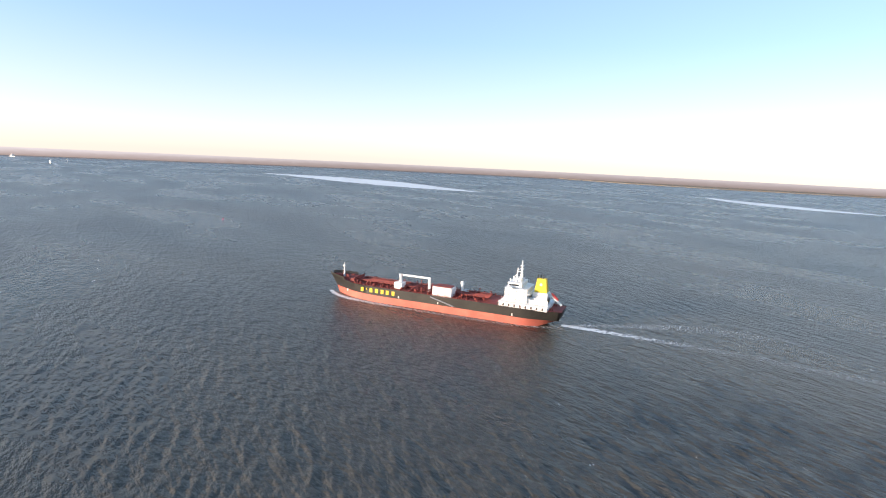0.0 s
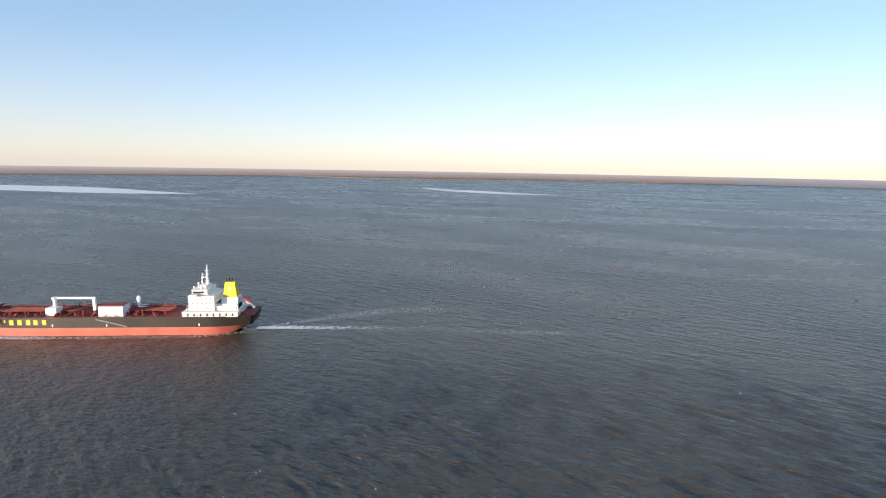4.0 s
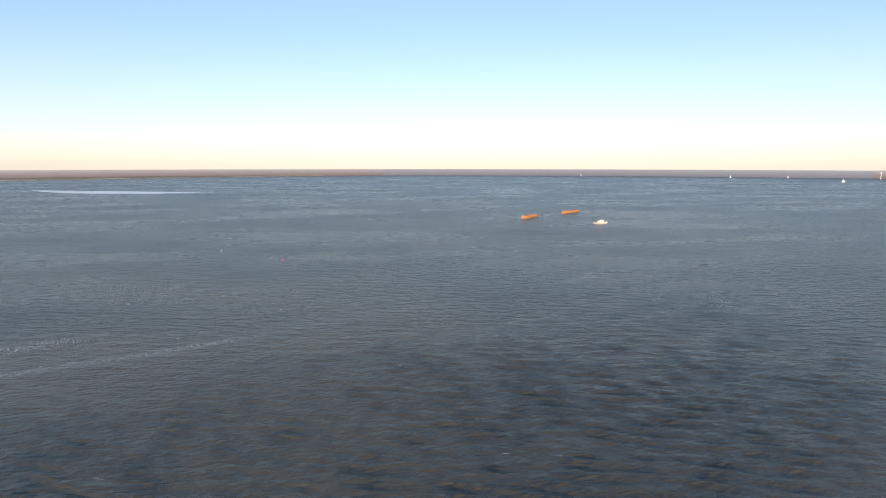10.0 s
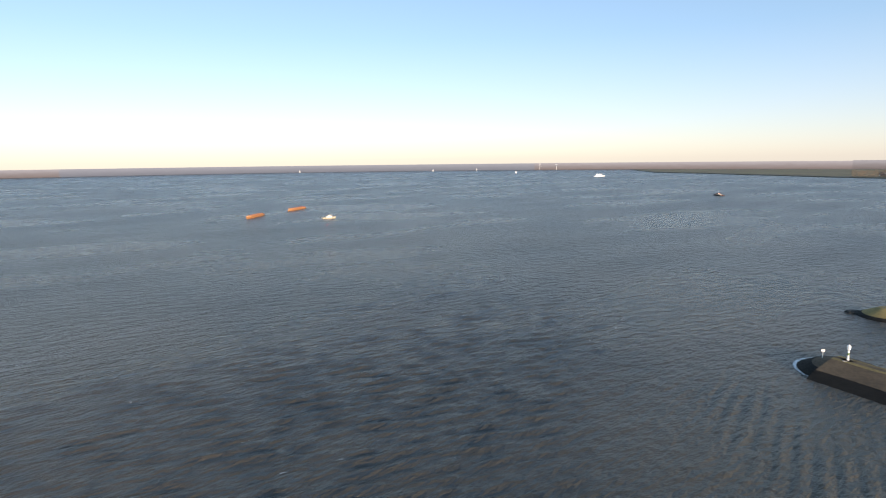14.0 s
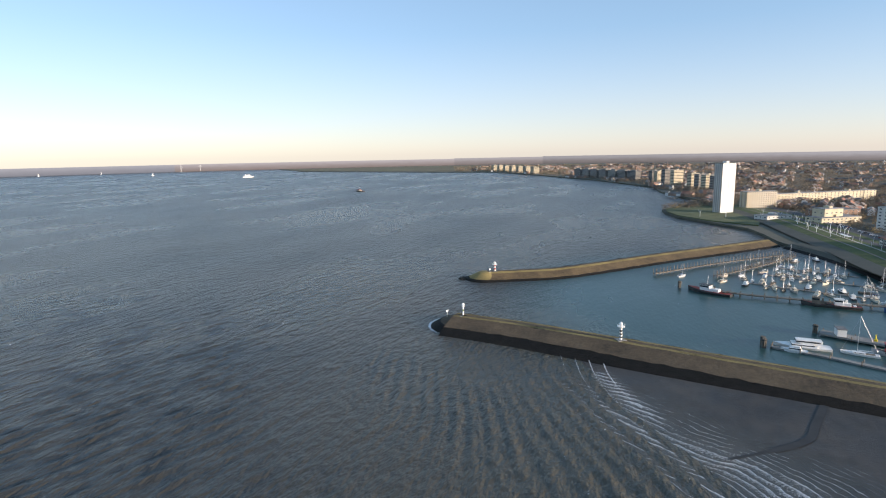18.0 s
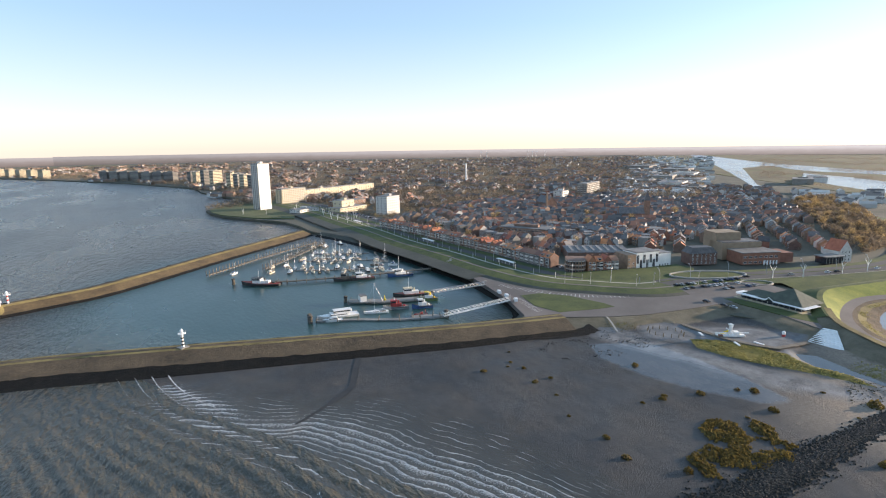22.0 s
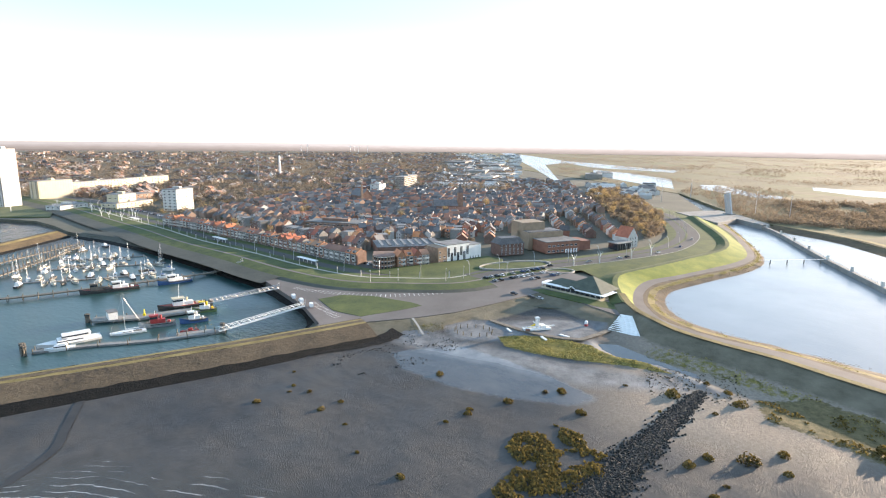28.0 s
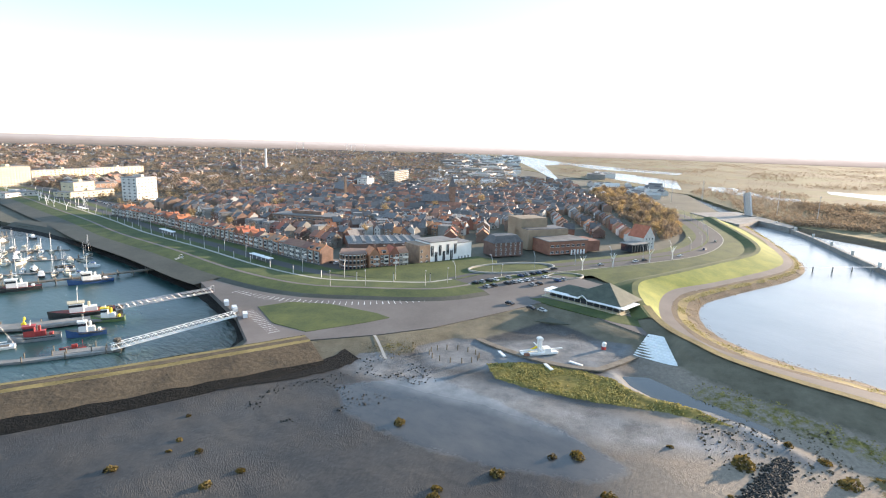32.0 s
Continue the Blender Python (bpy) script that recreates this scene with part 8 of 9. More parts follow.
# pale broken patches lying flat on the far water
FAR_PALE = foam_material("pale far patches", 0.72, 0.012, (1, 2.5, 1), 65)
foam_band("shoal", [(-2130, -1850), (-2120, -1600), (-2020, -1250), (-1850, -900), (-1760, -620)], [60, 330, 420, 330, 40], [1.0, 1.15, 1.25, 1.1, 0.8], FAR_PALE, "long pale patch far out on the water", 0.08, 40)
foam_band("shoal", [(-2520, 120), (-2330, 210), (-2180, 330), (-2060, 450), (-2010, 610)], [40, 130, 200, 170, 30], [0.9, 1.3, 1.5, 1.4, 0.8], FAR_PALE, "narrow pale patch far out on the water", 0.08, 40)
for x, y in ((-997, 4510), (-865, 4530)):
    t = thing("wind_turbine", "white wind turbine on the far shore", "wind turbine", pose(x, y, 2), "far wind turbines")
    part("tower", rod(bmesh.new(), (0, 0, 0), (0, 0, 44), 1.3, 0.8, 8), SHIP_WHITE, t)
    for k in range(3):
        a = 0.1 + 2.094 * k
        part("blade", rod(bmesh.new(), (0, -2, 44), (17 * math.sin(a), -2, 44 + 17 * math.cos(a)), 0.7, 0.3, 4), SHIP_WHITE, t)
for k in range(7):
    a = radians(rng.uniform(62, 74))
    t = thing("wind_turbine", "slender white wind turbine on the horizon", "wind turbine", pose(4500 * math.sin(a), 4500 * math.cos(a), 3), "far wind turbines")
    part("tower", rod(bmesh.new(), (0, 0, 0), (0, 0, 44), 1.2, 0.7, 6), SHIP_WHITE, t)
    for j in range(3):
        b = rng.uniform(0, 2) + 2.094 * j
        part("blade", rod(bmesh.new(), (-2, 0, 44), (-2, 18 * math.sin(b), 44 + 18 * math.cos(b)), 0.8, 0.3, 4), SHIP_WHITE, t)

# ---- on the beach ----
def sand(x, y):
    """The height of the beach sheet at a place."""
    i = min(max((x - GX[0]) / 1.5, 0), len(GX) - 1.001)
    j = min(max((y - GY[0]) / 1.5, 0), len(GY) - 1.001)
    a, b = int(i), int(j)
    u, v = i - a, j - b
    return float(height[b, a] * (1 - u) * (1 - v) + height[b, a + 1] * u * (1 - v) + height[b + 1, a] * (1 - u) * v + height[b + 1, a + 1] * u * v)


def drape(ob, lift):
    """Lays a band down on the beach or the water, whichever is higher."""
    for v in ob.data.vertices:
        v.co.z = max(sand(v.co.x, v.co.y), 0.0) + lift
    return ob


SURF = foam_material("surf crests", 0.42, 1.5, (1, 1, 1))


def surf_material():
    """Thin water running over the flat, with white crests along its waves and lace behind them."""
    m, n, l = nodes_of("surf on the flat")
    b = n["Principled BSDF"]

    def layer(key):
        a = n.new("ShaderNodeAttribute")
        a.attribute_name = key
        return a.outputs["Fac"]

    ph = maths(n, l, "ADD", layer("phase"), maths(n, l, "MULTIPLY", noise_at(n, l, 0.16, 5, 0.6), 1.1))
    fr = maths(n, l, "FRACT", ph)
    foam = layer("foam")
    breaks = noise_at(n, l, 0.09, 4, 0.6, (1, 1, 1))
    power = maths(n, l, "MULTIPLY", foam, maths(n, l, "ADD", maths(n, l, "MULTIPLY", breaks, 4.2), -1.35))
    edge_ = n.new("ShaderNodeMapRange")
    l.new(fr, edge_.inputs["Value"])
    l.new(maths(n, l, "SUBTRACT", 1.0, maths(n, l, "MULTIPLY", power, 0.2)), edge_.inputs["From Min"])
    edge_.inputs["From Max"].default_value = 1.0
    line_ = maths(n, l, "MULTIPLY", edge_.outputs["Result"], maths(n, l, "MINIMUM", maths(n, l, "MULTIPLY", power, 2.0), 1.0))
    lace = n.new("ShaderNodeMapRange")
    l.new(noise_at(n, l, 1.3, 7, 0.75, (1, 1.5, 1)), lace.inputs["Value"])
    l.new(maths(n, l, "SUBTRACT", 0.74, maths(n, l, "MULTIPLY", maths(n, l, "MULTIPLY", layer("lace"), maths(n, l, "ADD", fr, 0.35)), 0.26)), lace.inputs["From Min"])
    l.new(maths(n, l, "ADD", lace.inputs["From Min"].links[0].from_socket, 0.17), lace.inputs["From Max"])
    white = maths(n, l, "MAXIMUM", line_, maths(n, l, "MULTIPLY", lace.outputs["Result"], 0.8))
    film = layer("film")
    l.new(mix(n, l, white, (0.13, 0.122, 0.104), (0.78, 0.79, 0.79)), b.inputs["Base Color"])
    l.new(maths(n, l, "MAXIMUM", white, film), b.inputs["Alpha"])
    b.inputs["Roughness"].default_value = 0.25
    bp = n.new("ShaderNodeBump")
    bp.inputs["Strength"].default_value, bp.inputs["Distance"].default_value = 0.8, 0.7
    l.new(maths(n, l, "ADD", maths(n, l, "MULTIPLY", fr, 0.6), maths(n, l, "MULTIPLY", noise_at(n, l, 0.8, 4, 0.6), 0.4)), bp.inputs["Height"])
    l.new(bp.outputs["Normal"], b.inputs["Normal"])
    return m


def surf_sheet(x0, x1, y0, y1, bow, label):
    """The wash between the sea and the dry flat, its wave crests bowed like the front they run in."""
    xs, ys = np.arange(x0, x1, 1.0), np.arange(y0, y1, 1.0)
    X, Y = np.meshgrid(xs, ys)
    wob = np.array([[5.5 * noise.noise((x * 0.018, y * 0.025, 2)) + 2.2 * noise.noise((x * 0.07, y * 0.07, 7)) for x in xs] for y in ys])
    front = bow(X, Y) + wob
    Z = np.array([[max(sand(x, y), 0.0) + 0.07 for x in xs] for y in ys])
    shore = np.interp(Y, [p[1] for p in SHORE][::-1], [p[0] for p in SHORE][::-1])
    d = front - 100
    ends = np.clip((Y - y0) / 12, 0, 1) * np.clip((y1 - Y) / 8, 0, 1)
    near = np.clip((X - x0) / 14, 0, 1)
    foam = near * ends * np.clip((70 - d) / 45, 0, 1) ** 1.0 * np.clip(1.0 - np.maximum(0, Y - 140) * np.maximum(0, X - shore - 10) / 700, 0, 1)
    lace = near * ends * np.clip(1.25 - np.abs(d - 22) / 22, 0, 1.1)
    lace = np.maximum(lace, near * ends * np.clip((Y - 120) / 50, 0, 1) * np.clip(1.5 - np.abs(X - shore - 2) / 8, 0, 1.35))
    film = 0.72 * near * ends * np.clip((66 - d) / 40, 0, 1)
    return tagged(sheet("surf", xs, ys, Z, surf_material(), {"phase": front / 3.4, "foam": foam, "lace": lace, "film": film}), label, "surf", kind="stuff")


# north of the groyne the waves run far in; towards the pier they break at the water's edge
surf_sheet(84, 176, 12, 214, lambda x, y: x + 0.0052 * np.clip(y - 85, -80, 46) ** 2 * np.clip((x - 132) / 25, 0, 1) + np.clip(y - 128, 0, 90) * 0.6, "white wave crests running up the tidal flat")
surf_sheet(96, 160, -160, -8, lambda x, y: x + 8 + 0.004 * (y + 60) ** 2 * np.clip((x - 128) / 25, 0, 1), "white wave crests by the stone groyne")
for k in range(5):
    foam_band("breaker", [(126 - 5.2 * k, 224 + 4.2 * k), (118 - 5.6 * k, 202 + 2 * k), (114 - 6.2 * k, 178), (114 - 7 * k, 150 - 3 * k)], [0.8, 1.2 - 0.1 * k, 1.0, 0.5], [1.1 - 0.13 * k, 0.95 - 0.12 * k, 0.75 - 0.09 * k, 0.35], SURF, "thin white crest of a wave breaking beside the pier", 0.5, 2)
foam_band("tip_foam", [(76 + 19.4 * math.cos(radians(a)), 291 + 19.4 * math.sin(radians(a))) for a in (100, 125, 150, 175, 200, 225, 245)], [1.5, 2.5, 3.2, 3, 2.2, 1.5], [0.6, 0.95, 1.1, 1.0, 0.8, 0.5], SURF, "white water round the pier head", 0.1, 3)

DAMP_MUD = surface("dark damp mud", (0.026, 0.025, 0.025), (0.05, 0.047, 0.044), 0.6, 0.2, 1.5, 0.3, spec=0.3)
toe_line = smooth_line([(237, 103), (246, 92), (254, 82), (263, 74), (272, 69)], 2)
foot = ribbon("slope_toe", toe_line, (-3.2, 0), (4.5, 0), DARK_ROCK, None, "", 0.8, 6)
tagged(drape(foot, 0.14), "wet black stone at the foot of the quay slope", "slope", kind="structure")

# drain across the flat
def wet_strip(name, points, width, material, label, lift=0.05):
    line = smooth_line(points, 3)
    ob = ribbon(name, line, (-width / 2, 0), (width / 2, 0), material)
    return tagged(drape(ob, lift), label, "drain", kind="structure")


wet_strip("drain", [(184, 157.5), (175.3, 151.3), (164, 143.3), (156, 137.3), (148, 135), (138, 134)], 2.8, DAMP_MUD, "shallow dark drain across the tidal flat", 0.16)
wet_strip("drain", [(138.5, 134), (130, 133.7), (121, 133.7)], 1.4, DAMP_MUD, "shallow dark runnel in the wash", 0.12)
tagged(ribbon("slope_steps", smooth_line([(293, 71), (274, 58)], 2), (-0.5, 5.0), (0.5, 5.0), PALE_PATH), "pale concrete steps down the slope", "steps", kind="structure")
for v in bpy.data.objects["slope_steps"].data.vertices:
    v.co.z = sand(v.co.x, v.co.y) + 0.25


# leaf clumps
def tussock_mesh(name, r, h, count, seed, leaves):
    q = random.Random(seed)
    verts, faces = [], []
    for _ in range(count):
        a, d = q.uniform(0, 6.28), math.sqrt(q.random())
        top = h * math.sqrt(max(0.02, 1 - d * d)) * q.uniform(0.55, 1.05)
        p = Vector((r * d * math.cos(a), r * d * math.sin(a) * 0.8, top * q.uniform(0.3, 1.0)))
        u = Vector((q.gauss(0, 1), q.gauss(0, 1), q.gauss(0.5, 0.6))).normalized()
        v = u.orthogonal().normalized()
        s = r * q.uniform(0.12, 0.26)
        i = len(verts)
        verts += [tuple(p - u * s), tuple(p + v * s * 0.6), tuple(p + u * s), tuple(p - v * s * 0.6)]
        faces.append((i, i + 1, i + 2, i + 3))
    me = bpy.data.meshes.new(name)
    me.from_pydata(verts, [], faces)
    me.materials.append(leaves)
    return me


TUSSOCKS = [tussock_mesh("tussock", 1.7, 1.5, 150, k, MARSH_LEAVES) for k in range(4)]
BUSHES = [(235, 40, 1.1), (219, 11, 1.1), (230, -1, 0.8), (232, -7, 1.2), (207, 23, 0.9), (239, -46, 1.8), (217, -14, 1.2), (196, 96, 0.9), (208, 82, 0.7), (204, 68, 0.7), (197, 72, 0.9), (211, 90, 0.6), (206, 89, 0.5), (222, 96, 0.5),
          (210, 23, 0.8), (220, 10, 0.5), (168, 34, 0.9), (159, 25, 1.0), (161, 7, 1.1), (200, 29, 0.6), (194, -44, 1.2), (199, -50, 1.1), (200, -61, 2.0), (206, -72, 1.2), (180, -48, 0.9), (196, -70, 0.9), (213, -102, 2.2), (186, -52, 0.6),
          (252, -60, 0.9), (246, -66, 1.0), (237, -68, 1.6), (225, -40, 0.5), (243, -30, 0.6), (228, -58, 0.7), (176, 50, 0.5), (190, 60, 0.5)]
for k, (x, y, s) in enumerate(BUSHES):
    ob = new("tussock", TUSSOCKS[k % 4])
    ob.matrix_basis = pose(x, y, sand(x, y) - 0.1, 0, 0, 70 * k) @ Matrix.Scale(s, 4)
    tagged(ob, "rounded olive-green salt-marsh tussock on wet sand", "tussock", "tussocks on the flat")


def plant_cover(name, points, count, leaves, size, label, gap=0.0, lift=0.0):
    """Low plants over an outline, thinned by noise so that the ground shows through."""
    q = random.Random(len(points) + count)
    xs, ys = [p[0] for p in points], [p[1] for p in points]
    verts, faces = [], []
    done = 0
    while done < count:
        x, y = q.uniform(min(xs), max(xs)), q.uniform(min(ys), max(ys))
        n_ = noise.noise((x * 0.14, y * 0.14, 6)) + 0.4 * noise.noise((x * 0.5, y * 0.5, 2))
        if not within(points, x, y) or n_ < gap:
            done += 0.15
            continue
        done += 1
        p = Vector((x, y, sand(x, y) + lift + max(0, n_) * size * 1.6 * q.random()))
        u = Vector((q.gauss(0, 0.7), q.gauss(0, 0.7), q.gauss(0.4, 0.8))).normalized()
        v = u.orthogonal().normalized()
        s = size * q.uniform(0.5, 1.2)
        i = len(verts)
        verts += [tuple(p - u * s), tuple(p + v * s * 0.6), tuple(p + u * s), tuple(p - v * s * 0.6)]
        faces.append((i, i + 1, i + 2, i + 3))
    return tagged(mesh_object(name, verts, faces, leaves), label, "plants", kind="stuff")


CLUMP = [(198, 6), (207, -6), (203, -14), (192, -22), (178, -20), (164, -9), (160, 2), (168, 9), (182, 3), (190, 8)]
STRAW = island_surface("straw-coloured grass", (0.15, 0.14, 0.04), (0.42, 0.36, 0.13), 0.85, 0.3)
plant_cover("marsh_plants", CLUMP, 5200, MARSH_LEAVES, 0.75, "dense olive and brown salt-marsh plants", -0.12, 0.1)
plant_cover("marsh_plants", MARSH, 1500, MARSH_LEAVES, 0.5, "patches of olive salt-marsh plants", 0.14)
plant_cover("dune_grass", DUNE_GRASS, 5000, STRAW, 0.4, "yellow dune grass on the beach ridge", -0.35)
plant_cover("reed", REED, 1700, STRAW, 0.4, "sparse yellow-green reed at the dike's foot", 0.0)
plant_cover("foot_grass", GREEN_FOOT, 260, MARSH_LEAVES, 0.35, "green grass at the foot of the slope", -0.2)


def reed_line(name, a, b, count, leaves, size, z, label):
    """Tufts scattered between two lines of the dike."""
    q = random.Random(count)
    la, lb = smooth_line(a, 4), smooth_line(b, 4)
    verts, faces = [], []
    for _ in range(count):
        s, f = q.random() ** 0.8, q.random()
        pa, pb = la[int(s * (len(la) - 1))], lb[int(s * (len(lb) - 1))]
        x, y = pa.x + (pb.x - pa.x) * f + q.uniform(-2, 2), pa.y + (pb.y - pa.y) * f + q.uniform(-2, 2)
        if noise.noise((x * 0.09, y * 0.09, 3)) < -0.12:
            continue
        p = Vector((x, y, z[0] + (z[1] - z[0]) * f + size * 0.4))
        u = Vector((q.gauss(0, 0.6), q.gauss(0, 0.6), q.gauss(0.6, 0.6))).normalized()
        v = u.orthogonal().normalized()
        w = size * q.uniform(0.5, 1.3)
        i = len(verts)
        verts += [tuple(p - u * w), tuple(p + v * w * 0.5), tuple(p + u * w), tuple(p - v * w * 0.5)]
        faces.append((i, i + 1, i + 2, i + 3))
    return tagged(mesh_object(name, verts, faces, leaves), label, "plants", kind="stuff")


reed_line("dike_reed", ROCK_TOP, FRINGE, 7000, STRAW, 0.34, (1.5, 2.2), "dry reed and tufts along the dike's waterside")
reed_line("dike_weed", DIKE_WATER, ROCK_TOP, 3500, TWIGS, 0.28, (0.4, 1.5), "brown weeds among the waterline stones")


# groyne of loose dark stone, and scattered stones
def stones(name, place, count, size, material, label, seed=5):
    q = random.Random(seed)
    verts, faces = [], []
    for _ in range(count):
        x, y, z, s = place(q)
        r = size * s * q.uniform(0.5, 1.2)
        i = len(verts)
        for a in range(5):
            verts.append((x + r * math.cos(1.257 * a) * q.uniform(0.7, 1.1), y + r * math.sin(1.257 * a) * q.uniform(0.7, 1.1), z - 0.1))
        for a in range(3):
            verts.append((x + 0.5 * r * math.cos(2.09 * a + 0.4), y + 0.5 * r * math.sin(2.09 * a + 0.4), z + r * q.uniform(0.5, 0.9)))
        faces += [(i + 5, i + 6, i + 7), (i, i + 1, i + 5), (i + 1, i + 6, i + 5), (i + 1, i + 2, i + 6), (i + 2, i + 3, i + 6), (i + 3, i + 7, i + 6), (i + 3, i + 4, i + 7), (i + 4, i, i + 7), (i, i + 5, i + 7)]
    return tagged(mesh_object(name, verts, faces, material), label, "stones", kind="stuff")


BLACK_STONE = island_surface("black groyne stone", (0.007, 0.008, 0.007), (0.034, 0.034, 0.03), 0.75)
BROWN_GRAVEL = island_surface("brown shell gravel", (0.045, 0.036, 0.024), (0.125, 0.10, 0.064), 0.9)


def on_groyne(q):
    t = q.random() ** 0.8
    a, b = Vector((245, -57)), Vector((112, 16))
    p = a.lerp(b, t)
    w_ = (2.0 + 6.5 * t ** 0.8) * (1 + 0.25 * noise.noise((t * 9, 1, 1)))
    s = max(-1.7, min(1.7, q.gauss(0, 0.5)))
    x, y = p.x + 0.48 * w_ * s, p.y + 0.88 * w_ * s
    return x, y, sand(x, y) + max(0, 0.55 - 0.4 * abs(s)) * min(1, 0.4 + t), 1.0


stones("groyne", on_groyne, 11000, 0.52, BLACK_STONE, "groyne of loose black weed-covered stone")
def on_gravel(q):
    while True:
        x, y = q.uniform(134, 168), q.uniform(-90, -30)
        if within(GRAVEL, x, y):
            d = min(1, float(to_line([*GRAVEL, GRAVEL[0]], np.array([x]), np.array([y]))[0]) / 6)
            return x, y, sand(x, y) - 0.03, 0.4 + 0.6 * d


stones("gravel_bank", on_gravel, 6000, 0.26, BROWN_GRAVEL, "low bank of brown shell gravel", 6)


def on_flat(q):
    while True:
        x, y = q.uniform(225, 275), q.uniform(35, 85)
        if noise.noise((x * 0.1, y * 0.1, 3)) > 0.1 and x + 0.9 * y > 288 and sand(x, y) < 2.4:
            return x, y, sand(x, y), q.choice((0.4, 0.5, 0.9))


stones("loose_stones", on_flat, 420, 0.5, BLACK_STONE, "loose dark stones on the mud", 7)
stones("loose_stones", lambda q: (lambda x, y: (x, y, sand(x, y), q.choice((0.5, 0.8, 1.2))))(q.uniform(236, 262), q.uniform(-72, -38)), 420, 0.4, BROWN_GRAVEL, "scattered stones on the sand", 8)
stones("pier_rocks", lambda q: (lambda a, r: (112 + 9 * math.cos(a) * r, 406 + 4 * math.sin(a) * r, 0.1 + 0.8 * (1 - r), 1.2))(q.uniform(0, 6.28), math.sqrt(q.random())), 300, 0.9, BLACK_STONE, "dark rocks awash beyond the pier head", 9)

# rounded pier heads
for name, x, y, rings_, m_top, par in (("pier_head", 76, 291, [(22.5, -2.0), (14.2, 2.6), (13.4, 2.9)], DARK_ROCK, pier), ("pier_head", 123, 402, [(19, -2.0), (13, 1.4), (12.5, 1.6)], DARK_ROCK, npier)):
    ob = part("head_toe", lathe(bmesh.new(), rings_, 28, (x, y)), DARK_ROCK, par, "wet black stone round the pier head")
    ob = part("head_slope", lathe(bmesh.new(), [(rings_[-1][0] + 0.3, rings_[-1][1] - 0.2), (4.5, 5.5), (0.5, 5.7)], 28, (x, y)), BROWN_SLOPE if par is pier else DRY_GRASS, par)

# boardwalk, broad steps, play ship
bw = thing("boardwalk", "grey timber boardwalk across the beach", "boardwalk")
BW = smooth_line([(310, 40), (297, 23), (289, 8), (286, -3), (286, -13)], 2) + smooth_line([(286.5, -14), (295, -21), (303, -27)], 2)
ribbon("deck", BW, (-1.3, 2.75), (1.3, 2.75), TIMBER, bw)
ribbon("edge", BW, (-1.3, 2.75), (-1.3, 2.2), TIMBER, bw)
ribbon("edge", BW, (1.3, 2.2), (1.3, 2.75), TIMBER, bw)
for k in range(0, len(BW), 3):
    part("post", rod(bmesh.new(), (BW[k].x, BW[k].y, 0.8), (BW[k].x, BW[k].y, 2.74), 0.2), TIMBER, bw)
st = thing("beach_steps", "broad white concrete steps down to the beach", "steps")
for k in range(10):
    t0, t1 = k / 10, (k + 1) / 10
    a, b = Vector((322, -33)), Vector((320.5, -38.5))
    c, d = Vector((304, -26)), Vector((297, -40.5))
    q = [a.lerp(c, t0), b.lerp(d, t0), b.lerp(d, t1), a.lerp(c, t1)]
    bm = bmesh.new()
    z = 5.35 - 2.9 * (k + 0.5) / 10
    lo = [bm.verts.new((p.x, p.y, z - 2.2)) for p in q]
    hi = [bm.verts.new((p.x, p.y, z)) for p in q]
    bm.faces.new(hi)
    for i in range(4):
        j = (i + 1) % 4
        bm.faces.new((lo[i], lo[j], hi[j], hi[i]))
    bmesh.ops.recalc_face_normals(bm, faces=bm.faces)
    part("step", bm, WHITE_PAINT, st)
ps = thing("play_ship", "white wooden play ship with mast and slide", "playground", pose(295, 7, 2.1, 0, 0, -62))
part("hull", box(bmesh.new(), -7, 7, -1.2, 1.2, 0, 1.0, 0.2), WHITE_PAINT, ps)
part("deck_rail", box(bmesh.new(), -7.5, 9, -0.25, 0.25, 1.6, 2.0), WHITE_PAINT, ps)
part("mast", box(bmesh.new(), -0.7, 0.7, -0.7, 0.7, 0, 6.6, 0.1), WHITE_PAINT, ps)
part("crows_nest", box(bmesh.new(), -1.0, 1.0, -1.0, 1.0, 5.6, 6.4, 0.1), WHITE_PAINT, ps)
part("yard", rod(bmesh.new(), (-0.2, -4.5, 2.4), (-0.2, 4.5, 2.9), 0.25, sides=4), WHITE_PAINT, ps)
part("slide", rod(bmesh.new(), (-1, 0, 3.0), (-4.5, 1.5, 0.4), 0.4, sides=4), YELLOW, ps, "yellow slide")
part("cabin", box(bmesh.new(), 1.6, 4, -1.6, 1.6, 0.4, 2.6, 0.1), WHITE_PAINT, ps)
part("net_frame", box(bmesh.new(), -6.4, -4.6, -2.4, -1.0, 0, 1.5, 0.1), RED_BRICK, ps)
for k, (x, y, a) in enumerate(((283, 3, 30), (290, -6, 60), (291, 20, 30))):
    sl = thing("white_slab", "long white slab lying on the sand", "bench", pose(x, y, sand(x, y), 0, 0, a), "slabs on the beach")
    part("slab", box(bmesh.new(), -2.6, 2.6, -0.6, 0.6, 0, 0.5, 0.08), WHITE_PAINT, sl)
ki = thing("beach_post", "small red and white life-saving post", "post", pose(308, -16, sand(308, -16)))
part("base", lathe(bmesh.new(), [(0.9, -0.2), (0.9, 1.2)], 10), RED_PAINT, ki)
part("body", lathe(bmesh.new(), [(0.85, 1.2), (0.85, 2.4), (0.3, 2.9)], 10), WHITE_PAINT, ki)
